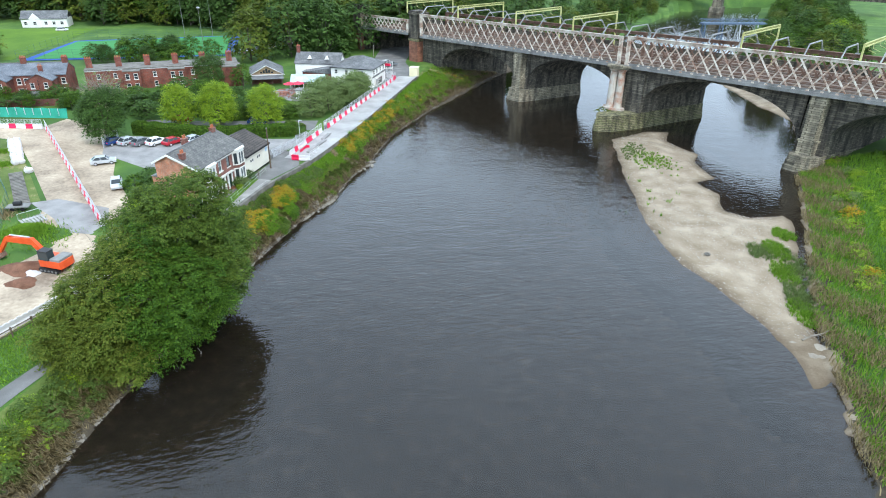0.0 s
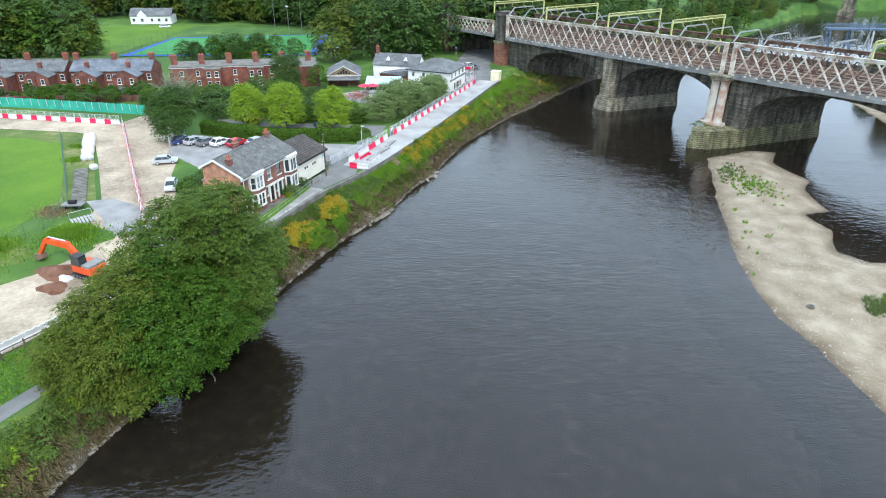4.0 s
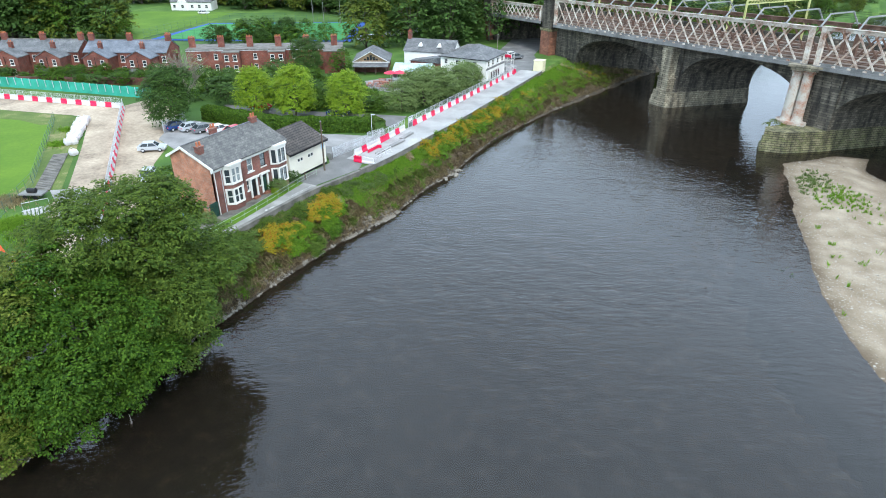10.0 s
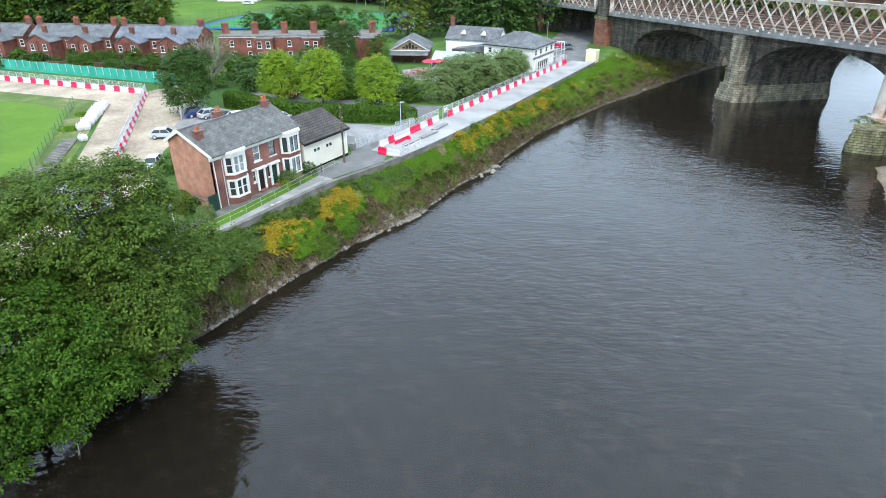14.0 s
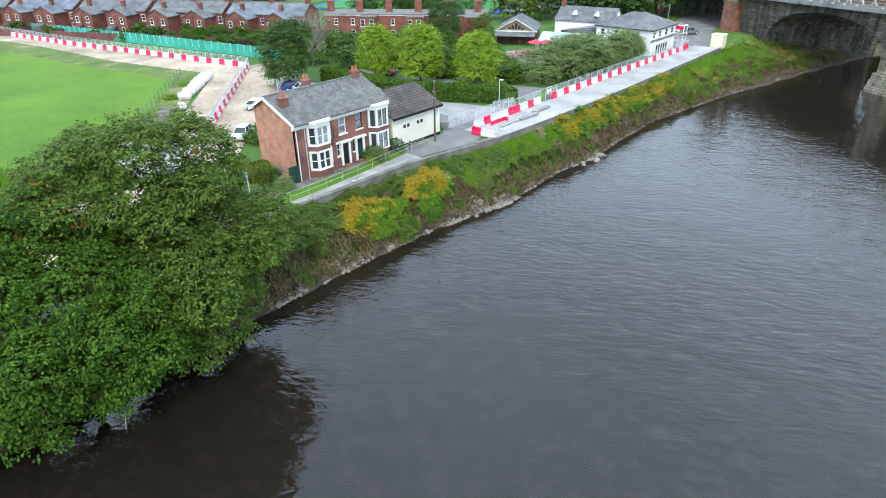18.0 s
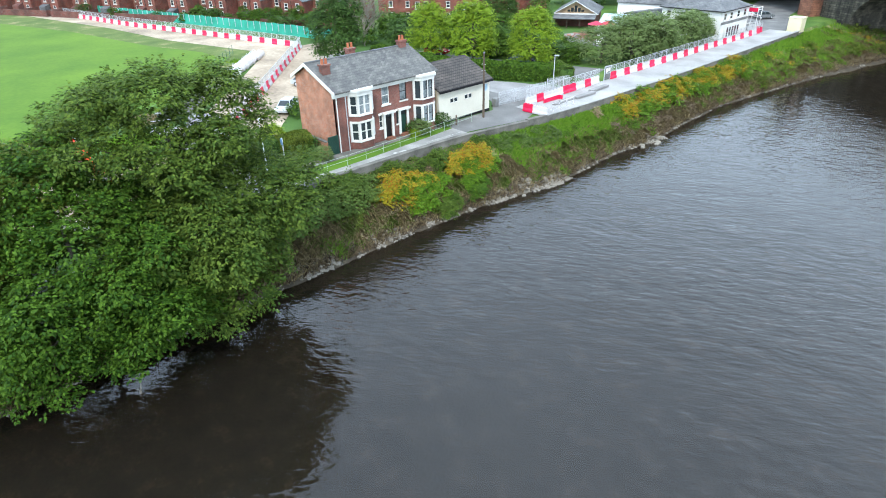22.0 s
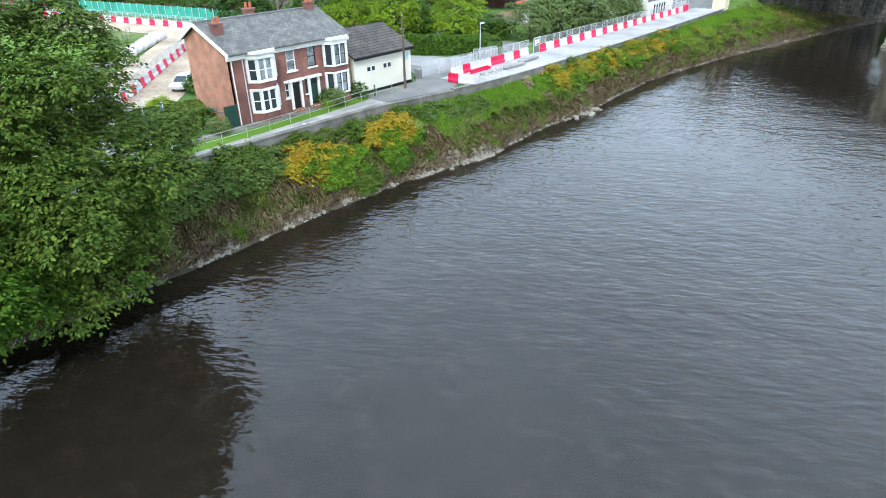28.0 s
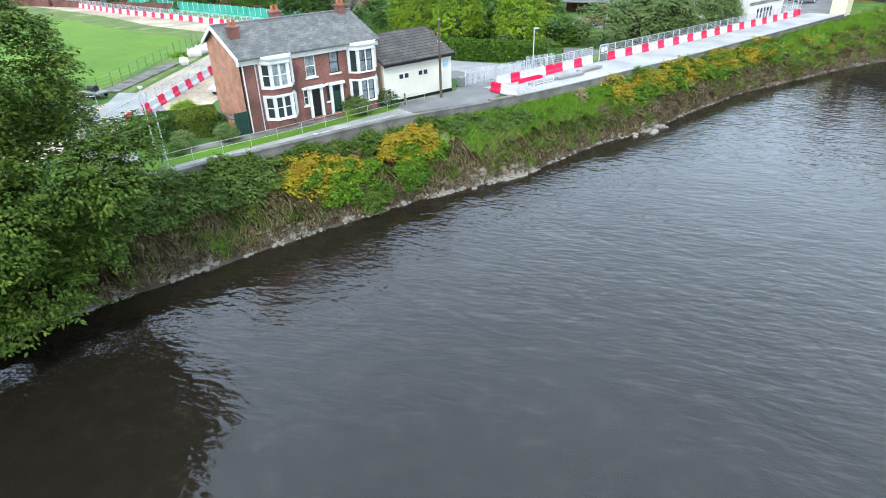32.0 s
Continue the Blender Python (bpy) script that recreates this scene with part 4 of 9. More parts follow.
# ---- trees and shrubs ----
def sprays(seed, lobes, count, size, length, per=12, up=0.5):
    """Leaves set on flat drooping twigs over the outsides of several ellipsoids (x, y, z, rx, rz), so that light catches the twigs and shade lies between."""
    rng = np.random.default_rng(seed)
    arr = np.array(lobes, float)
    area = arr[:, 3] ** 1.1 * arr[:, 4] ** 0.9
    pick = rng.choice(len(arr), int(count / per * 1.5), p=area / area.sum())
    d = rng.normal(size=(len(pick), 3))
    d /= np.linalg.norm(d, axis=1)[:, None]
    d[:, 2] = np.where(d[:, 2] < -0.6, -d[:, 2], d[:, 2])
    lump = 1 + 0.13 * np.sin(d[:, 0] * 6 + pick) * np.sin(d[:, 1] * 5 + 2 * pick) + 0.10 * np.sin(d[:, 2] * 8 + d[:, 0] * 4 + pick)
    deep = np.where(rng.random(len(pick)) < 0.2, rng.uniform(0.55, 0.85, len(pick)), rng.uniform(0.9, 1.04, len(pick)))
    c = arr[pick, :3] + d * (lump * deep)[:, None] * arr[pick][:, (3, 3, 4)]
    # twigs deep inside another part of the crown are never seen
    free = np.ones(len(c), bool)
    for k, (x, y, z, r, rz) in enumerate(arr):
        q = ((c[:, 0] - x) ** 2 + (c[:, 1] - y) ** 2) / (r * 0.78) ** 2 + (c[:, 2] - z) ** 2 / (rz * 0.78) ** 2
        free &= (q > 1) | (pick == k)
    c, d = c[free][:count // per], d[free][:count // per]
    n = len(c)
    a = d + rng.normal(0, 0.45, (n, 3))
    a[:, 2] = a[:, 2] * 0.4 - 0.12
    a /= np.linalg.norm(a, axis=1)[:, None]
    b = np.cross(a, np.array((0, 0, 1.0)))
    b /= np.linalg.norm(b, axis=1)[:, None]
    nr = np.cross(b, a)
    nr *= np.sign(nr[:, 2] + 1e-6)[:, None]
    ln = length * rng.uniform(0.6, 1.3, n)
    u, w = rng.uniform(-0.35, 1, (n, per)), rng.normal(0, 0.34, (n, per))
    w *= 1.1 - 0.6 * np.abs(u)
    L_ = ln[:, None, None]
    p = c[:, None] + a[:, None] * u[..., None] * L_ + b[:, None] * w[..., None] * L_ + rng.normal(0, 0.07, (n, per, 3)) * L_
    p[..., 2] -= 0.28 * ln[:, None] * u ** 2
    nm = nr[:, None] * 0.9 + d[:, None] * 0.4 + rng.normal(0, 0.33, (n, per, 3))
    nm[..., 2] += up
    ax = a[:, None] * 0.8 + b[:, None] * (np.sign(w) * 0.7)[..., None] + rng.normal(0, 0.3, (n, per, 3))
    p, nm, ax = p.reshape(-1, 3), nm.reshape(-1, 3), ax.reshape(-1, 3)
    nm /= np.linalg.norm(nm, axis=1)[:, None]
    sd = np.cross(nm, ax)
    sd /= np.linalg.norm(sd, axis=1)[:, None] + 1e-9
    ax = np.cross(sd, nm)
    q = size * rng.uniform(0.6, 1.3, len(p))[:, None]
    drop = np.array((0, 0, -0.18)) * q
    v = np.stack([p - ax * q * 0.5, p - sd * q * 0.34, p + ax * q * 0.6 + drop, p + sd * q * 0.34], 1).reshape(-1, 3)
    return v, np.arange(len(v)).reshape(-1, 4)


def tree_lobes(seed, h, r, base, n):
    rng = np.random.default_rng(seed)
    lobes = [(0, 0, base + (h - base) * 0.52, r * 0.72, (h - base) * 0.46)]
    for k in range(n):
        a = 2 * math.pi * (k + rng.uniform(-0.3, 0.3)) / n * 1.618 * 1.0
        q = rng.uniform(0.25, 0.72)
        zz = base + (h - base) * rng.uniform(0.2, 0.86)
        fall = 1 - 0.5 * abs((zz - base) / (h - base) - 0.45)
        rr = r * rng.uniform(0.26, 0.42)
        lobes.append((r * q * fall * math.cos(a), r * q * fall * math.sin(a), min(zz, h - rr * 0.8), rr, rr * rng.uniform(0.75, 0.95)))
    return lobes


def bushy_lobes(seed, h, r, base, n):
    """Many small sprays over an uneven crown, with a thin core behind them."""
    rng = np.random.default_rng(seed)
    lobes = [(0, 0, base + (h - base) * 0.5, r * 0.45, (h - base) * 0.3)]
    for k in range(n):
        a, zc = rng.uniform(0, 2 * math.pi), rng.uniform(-0.85, 0.97)
        q = math.sqrt(1 - zc * zc) * rng.uniform(0.72, 1.02) * (1 + 0.16 * math.sin(3 * a + seed))
        rr = r * rng.uniform(0.13, 0.27)
        lobes.append((r * 0.84 * q * math.cos(a), r * 0.84 * q * math.sin(a), base + (h - base) * (0.5 + 0.42 * zc), rr, rr * rng.uniform(0.38, 0.62)))
    return lobes


def tree_parts(seed, h, r, base, count, size, material, lobes_n=14, trunk=0.3, bark=None, lean=(0, 0)):
    bark = bark or BARK
    lobes = [(x + lean[0], y + lean[1], z, q, w_) for x, y, z, q, w_ in (bushy_lobes if lobes_n > 40 else tree_lobes)(seed, h, r, base, lobes_n)]
    v, f = sprays(seed, lobes, count, size, size * (3.2 if size < 0.35 else 2.0), 9 if size < 0.35 else 6)
    crown = cloud("crown", v, f, material)
    m = Mesh().tube([(0, 0, -0.5), (lean[0] * 0.1, lean[1] * 0.1, base * 0.6), (lean[0] * 0.5, lean[1] * 0.5, base + (h - base) * 0.3), (lean[0], lean[1], base + (h - base) * 0.75)], trunk, 8, trunk * 0.2)
    limbs = Mesh()
    for x, y, z, q, w_ in lobes[1:11]:
        z0 = base * 0.7 + (z - base) * 0.35
        k = 0.5
        limbs.tube([(lean[0] * k, lean[1] * k, max(z0, base * 0.6)), ((x + lean[0] * k) * 0.5, (y + lean[1] * k) * 0.5, (z0 + z) / 2 + 0.3), (x, y, z)], trunk * 0.35, 5, trunk * 0.06)
    return crown, m.data("trunk", bark), limbs.data("limb", bark)


def tree(name, x, y, z, parts_, label, turn=0.0, scale=1.0, category="tree", group=""):
    t = thing(name, Matrix.Translation((x, y, z)) @ Matrix.Rotation(turn, 4, "Z") @ Matrix.Scale(scale, 4), label, category, group)
    for n_, me in zip(("crown", "trunk", "limb"), parts_):
        part(n_, me, None, t)
    return t


def crown_tree(seed, base, lobes, count, size, length, material, label, trunk, name="riverside_tree"):
    """A tree whose crown is a few great boughs at true places: trunk from its foot, a limb into each bough, twigs of leaves over them."""
    x0, y0, z0 = base
    local = [(x - x0, y - y0, z - z0, r, rz) for x, y, z, r, rz in lobes]
    t = thing(name, Matrix.Translation(base), label, "tree")
    rng = np.random.default_rng(seed)
    small = []
    for x, y, z, r, rz in local:
        small.append((x, y, z, r * 0.8, rz * 0.8))
        for _ in range(16):
            d = rng.normal(size=3)
            d /= np.linalg.norm(d)
            d[2] = max(d[2], -0.5)
            q, out = r * rng.uniform(0.16, 0.40), rng.uniform(0.66, 1.0)
            small.append((x + d[0] * r * out, y + d[1] * r * out, z + d[2] * rz * out, q, q * rng.uniform(0.5, 0.95)))
    v, f = sprays(seed, small, count, size, length, 12)
    part("crown", cloud("crown", v, f, material), None, t)
    mx, my = np.mean([l[0] for l in local]), np.mean([l[1] for l in local])
    top = max(l[2] for l in local)
    stem = [(0, 0, -0.6), (mx * 0.12, my * 0.12, top * 0.2), (mx * 0.45, my * 0.45, top * 0.5), (mx * 0.8, my * 0.8, top * 0.85)]
    part("trunk", Mesh().tube(stem, trunk, 9, trunk * 0.3), BARK, t)
    for x, y, z, r, rz in local:
        k = min(max(z / top * 0.75, 0.12), 0.85)
        o = Vector((mx * k * 0.9, my * k * 0.9, top * k * 0.95))
        e = Vector((x, y, z))
        part("limb", Mesh().tube([o, o.lerp(e, 0.5) + Vector((0, 0, 0.4)), e], trunk * 0.42, 6, trunk * 0.1), BARK, t)
    return t


crown_tree(11, (2.4, -43.2, float(ground_z(2.4, -43.2))), [(5.0, -44.2, 15.2, 4.4, 4.3), (4.6, -40.6, 14.4, 3.9, 4.2), (3.4, -47.4, 14.0, 4.0, 4.2), (6.4, -38.9, 9.4, 3.9, 3.4), (8.0, -43.4, 9.0, 4.0, 3.8), (2.2, -40.4, 9.2, 3.9, 3.8), (6.2, -47.4, 9.0, 4.0, 4.0),
    (5.4, -39.9, 5.2, 3.0, 2.7), (8.0, -42.4, 4.0, 2.7, 2.5), (7.6, -45.8, 4.0, 2.8, 2.6), (3.2, -38.4, 6.0, 2.5, 2.2), (0.6, -44.0, 8.0, 3.6, 3.6)], 146000, 0.22, 0.72, LEAF_DEEP, "large dark green broadleaf tree leaning over the river", 0.42)
crown_tree(12, (1.6, -54.6, 3.2), [(3.4, -54.2, 11.0, 4.0, 4.0), (1.2, -56.4, 8.4, 3.6, 3.8), (2.6, -51.2, 12.6, 3.2, 3.3), (4.4, -57.8, 7.4, 3.4, 3.4), (2.2, -59.0, 5.4, 3.0, 2.6), (5.8, -58.2, 4.2, 2.7, 2.4), (-0.4, -52.8, 8.8, 3.2, 3.4)], 56000, 0.215, 0.66, LEAF_OLIVE, "olive green tree turning yellow on the river bank", 0.34)
crown_tree(13, (3.4, -50.6, float(ground_z(3.4, -50.6))), [(7.2, -50.4, 9.6, 4.4, 3.9), (9.0, -48.8, 6.6, 3.5, 3.1), (8.2, -53.4, 6.8, 3.9, 3.3), (5.8, -54.8, 9.2, 4.0, 3.7), (8.4, -46.6, 4.8, 2.6, 2.3), (8.2, -50.8, 3.6, 3.0, 2.3), (7.2, -55.2, 3.9, 3.2, 2.6), (4.4, -51.0, 11.6, 3.8, 3.6)], 80000, 0.215, 0.70, LEAF_BOUGH, "bright green spreading tree overhanging the water", 0.36)
low_d = tree_parts(14, 8.0, 4.2, -0.6, 26000, 0.2, LEAF_OLIVE, 60, 0.2, lean=(0.6, 0.0))
tree("riverside_tree", 0.6, -58.4, 3.2, low_d, "low olive thicket tree at the footpath's edge")
bare = thing("bare_sapling", Matrix.Translation((0.2, -51.5, 4.6)), "thin half-bare grey sapling among the trees", "tree")
part("trunk", Mesh().tube([(0, 0, -0.3), (0.2, 0.1, 4.5), (0.1, 0.4, 9.5)], 0.12, 6, 0.03), TWIG, bare)
rb = random.Random(5)
for k in range(26):
    z0, a = rb.uniform(3.0, 8.6), rb.uniform(0, 6.28)
    l_ = rb.uniform(1.2, 2.6)
    part("branch", Mesh().tube([(0.15, 0.2, z0), (0.15 + l_ * 0.5 * math.cos(a), 0.2 + l_ * 0.5 * math.sin(a), z0 + l_ * 0.5), (0.15 + l_ * 0.8 * math.cos(a + 0.2), 0.2 + l_ * 0.8 * math.sin(a + 0.2), z0 + l_ * 1.1)], 0.035, 4, 0.01), TWIG, bare)

lime = tree_parts(21, 8.8, 4.0, 0.3, 17000, 0.27, LEAF_LIME, 20, 0.22)
dark = tree_parts(22, 10.5, 4.8, 0.4, 20000, 0.32, LEAF_DARK, 14, 0.3)
mid = tree_parts(23, 11.0, 5.2, 0.8, 3400, 0.56, LEAF_MID, 14, 0.3)
tall = tree_parts(24, 20.0, 9.5, -1.5, 3800, 1.05, LEAF_DARK, 20, 0.5)
tall_o = tree_parts(25, 17.0, 9.0, -1.5, 3600, 1.05, LEAF_OLIVE, 18, 0.5)
willow = tree_parts(26, 5.6, 4.2, 0.0, 10000, 0.27, LEAF_WILLOW, 12, 0.2)
bush = tree_parts(27, 3.2, 2.6, 0.0, 1500, 0.38, LEAF_MID, 9, 0.12)
bush_d = tree_parts(28, 3.4, 2.8, 0.0, 1500, 0.38, LEAF_DARK, 9, 0.12)
bush_l = tree_parts(30, 3.2, 2.2, 0.0, 9000, 0.2, LEAF_LIME, 9, 0.1)
conifer = tree_parts(29, 9.0, 4.4, 0.3, 17000, 0.29, LEAF_DARK, 16, 0.25)

for x, y, s in ((-35.5, 15.2, 1.0), (-27.6, 17.2, 1.08), (-18.0, 20.4, 1.0)):
    tree("lime_tree", x, y, 4.7, lime, "yellow-green rounded tree beside the lane", x, s, group="yellow-green trees by the lane")
tree("dark_tree", -43.5, 1.7, 4.7, dark, "dense dark green tree beside the hardstanding")
tree("conifer", -46.5, 45.0, 4.7, conifer, "dark green dense tree in front of red brick houses")
tree("garden_tree", -40.0, 50.0, 4.7, mid, "green garden tree behind the beer garden", 1, 0.6)
for x, y, s, r_ in ((-12.2, 31, 0.95, 0), (-10.2, 36.5, 1.1, 1), (-9.6, 42, 1.15, 2.4), (-9.2, 48, 1.1, 4), (-9.4, 54, 1.0, 5), (-14, 40, 1.1, 3), (-14.5, 47, 1.0, 1.5), (-10, 59, 0.8, 0.4)):
    tree("willow_bush", x, y, 4.7, willow, "grey-green willow thicket behind the barrier", r_, s, "bush", "willow thicket")
WOOD = [(-57, 86, 1.0), (-48, 97, 1.05), (-38, 104, 1.0), (-62, 112, 1.1), (-30, 116, 0.9), (-47, 118, 1.1), (-35, 130, 1.1), (-60, 132, 1.1), (-20, 132, 1.0), (-46, 146, 1.15), (-100, 146, 1.0), (-120, 152, 1.0), (-90, 165, 1.1), (-60, 168, 1.2), (-30, 160, 1.1), (-5, 158, 1.0), (-140, 165, 1.0), (-112, 178, 1.1), (-15, 185, 1.1), (-170, 160, 1.0), (-205, 150, 1.0), (-190, 175, 1.1), (-225, 130, 1.0), (20, 200, 1.0), (0, 220, 1.1), (30, 250, 1.1), (-30, 210, 1.1), (-70, 200, 1.1), (-120, 210, 1.1), (-170, 200, 1.1), (50, 290, 1.1), (-150, 55, 0.85), (-163, 46, 0.95), (-138, 62, 0.75), (-176, 40, 0.9), (-185, 55, 0.9)]
for k, (x, y, s) in enumerate(WOOD):
    tree("woodland_tree", x, y, 4.5, tall if k % 3 else tall_o, "tall dense woodland tree" if k % 3 else "tall woodland tree with olive leaves", k * 1.7, s * (0.92 + 0.02 * (k % 9)), group="woods behind the pub")
rw = random.Random(31)
for k in range(95):
    x, y = rw.uniform(-235, 25), rw.uniform(136, 262)
    if x > np.interp(y, WEST[:, 0], WEST[:, 1]) - 14 or (x < -140 and y < 150):
        continue
    tree("woodland_tree", x, y, float(ground_z(x, y)) - 0.5, tall if k % 4 else tall_o, "tall dense woodland tree" if k % 4 else "tall woodland tree with olive leaves", k * 1.3, rw.uniform(0.75, 1.15), group="woods behind the pub")
for k in range(34):
    y = 140 + 7.5 * k
    x = float(np.interp(y, WEST[:, 0], WEST[:, 1])) - 9 - rw.uniform(0, 16)
    tree("bank_tree", x, y, float(ground_z(x, y)) - 0.3, (mid, tall_o, lime, tall)[k % 4] if k % 4 != 2 else mid, "green tree along the upstream bank", k, rw.uniform(0.5, 0.8), group="trees on the far bank")
for k in range(70):
    y = 70 + 4.6 * k
    x = float(np.interp(y, EAST[:, 0], EAST[:, 1])) + 9 + rw.uniform(0, 34)
    tree("bank_tree", x, y, float(ground_z(x, y)) - 0.3, (mid, tall, mid, tall_o)[k % 4], "green tree on the far river bank", k, rw.uniform(0.55, 0.95) * (1.1 if k % 2 == 0 else 0.75), group="trees on the far bank")
tree("autumn_tree", 146, 182, float(ground_z(146, 182)), lime, "yellow autumn tree on the far bank", 1, 1.2)
for k, (x, y, s) in enumerate([(-96, 19, 0.7), (-92, 23, 0.8), (-88, 21, 0.75), (-82, 26, 0.9), (-76, 27, 1.1), (-70, 24, 1.0), (-104, 11, 0.6), (-112, 8, 0.5), (-66, 30, 1.1), (-60, 33, 1.0), (-55, 28, 1.2), (-50, 33, 1.2), (-46, 28, 1.1), (-40, 27, 1.2), (-36, 32, 1.1), (-30, 28, 0.9), (-25, 31, 0.8), (-22, 35, 0.8), (-52, 22, 1.3), (-56, 16, 1.3), (-47, 19, 1.2), (-44, 38, 1.4), (-50, 40, 1.4), (-58, 24, 1.2), (-36, 39, 1.0), (-31, 42, 0.9), (-20, 29, 0.8), (-15.5, 27.5, 0.7), (-120, 2, 0.7), (-132, -5, 0.8), (-145, -9, 0.9), (-83, 72, 1.8), (-92, 76, 2.2), (-76, 74, 1.9), (-100, 70, 1.6), (-28, 23.5, 0.9), (-40, 22.5, 1.0)]):
    tree("garden_bush", x, y, 4.6, bush if k % 2 else bush_d, "leafy green garden bush" if k % 2 else "dark green garden bush", k * 2.1, s, "bush", "garden bushes")

rx = random.Random(77)
# the belt of woods behind lodge, playing field and pitch
for x0, y0, x1, y1, n_ in ((-240, 108, -196, 150, 9), (-206, 146, -150, 160, 11), (-160, 144, -98, 160, 14), (-100, 142, -48, 156, 10), (-235, 165, -140, 190, 12), (-140, 165, -40, 190, 14), (-228, 40, -185, 52, 7), (-180, 40, -140, 58, 9), (-215, 28, -165, 42, 8)):
    for k in range(n_):
        t_ = (k + rx.uniform(0.1, 0.9)) / n_
        x, y = x0 + (x1 - x0) * t_, y0 + (y1 - y0) * t_ + rx.uniform(-7, 7)
        tree("woodland_tree", x, y, 4.3, (tall, tall, tall_o, mid)[k % 4], ("tall dense woodland tree", "tall dense woodland tree", "tall woodland tree with olive leaves", "broad green tree at the edge of the woods")[k % 4], rx.uniform(0, 6), rx.uniform(0.8, 1.1) * (1.5 if k % 4 == 3 else 1), group="woods behind the playing field")
# scrub and small trees over the upstream banks
for k in range(90):
    y = rx.uniform(128, 330)
    if k % 2:
        x = float(np.interp(y, WEST[:, 0], WEST[:, 1])) - 4 - 46 * rx.random() ** 1.5
    else:
        x = float(np.interp(y, EAST[:, 0], EAST[:, 1])) + 5 + 40 * rx.random() ** 1.5
    tree("bank_tree", x, y, float(ground_z(x, y)) - 0.4, (mid, bush, dark, bush_d, tall_o)[k % 5], "small green tree on the upstream bank" if k % 5 in (0, 2, 4) else "green bush on the upstream bank", rx.uniform(0, 6), rx.uniform(0.6, 1.0) * (1, 1.5, 1, 1.5, 0.55)[k % 5], group="trees on the upstream banks")
# unseen woods closing the river off upstream, added to darken the far water's reflection
for k in range(30):
    x, y = 40 + 6.4 * k + rx.uniform(-4, 4), 402 + rx.uniform(-4, 22) + 0.12 * k
    tree("woodland_tree", x, y, float(ground_z(x, y)) - 0.5, tall if k % 3 else tall_o, "tall dense woodland tree" if k % 3 else "tall woodland tree with olive leaves", k * 1.9, rx.uniform(0.85, 1.15), group="woods at the river bend")
# trees between pitch and brick houses
for k, (x, y, s) in enumerate(((-137, 60, 0.7), (-132, 62, 0.75), (-143, 57, 0.7), (-97, 69, 0.75), (-91, 71, 0.95), (-85, 74, 1.05), (-79, 76, 1.1), (-73, 78, 1.0), (-67, 80, 0.9), (-82, 69, 0.8))):
    tree("garden_tree", x, y, 4.6, mid if k % 3 else dark, "full green tree behind the brick houses", k * 1.1, s * 0.72, group="trees behind the brick houses")
# overgrown gardens
for k in range(64):
    t_ = rx.random()
    x, y = -112 + 64 * t_ + rx.uniform(-2, 2), 8.5 + 24 * t_ + rx.uniform(-4.5, 4.5)
    tree("garden_bush", x, y, 4.55, (bush, bush_d, bush, mid)[k % 4], ("leafy green garden bush", "dark green garden bush", "leafy green garden bush", "small green garden tree")[k % 4], rx.uniform(0, 6), rx.uniform(0.55, 1.0) * (0.38 if k % 4 == 3 else 1), "bush", "garden bushes")
for k in range(40):
    x, y = rx.uniform(-58, -16), rx.uniform(24, 41)
    if 33 < y and x > -36:
        y -= 12
    if y < 20.5 + (x + 30) * 0.31 + 3.0:
        continue
    tree("garden_bush", x, y, 4.55, (bush, bush_d, mid)[k % 3], ("leafy green garden bush", "dark green garden bush", "small green garden tree")[k % 3], rx.uniform(0, 6), rx.uniform(0.7, 1.3) * (0.42 if k % 3 == 2 else 1), "bush", "garden bushes")

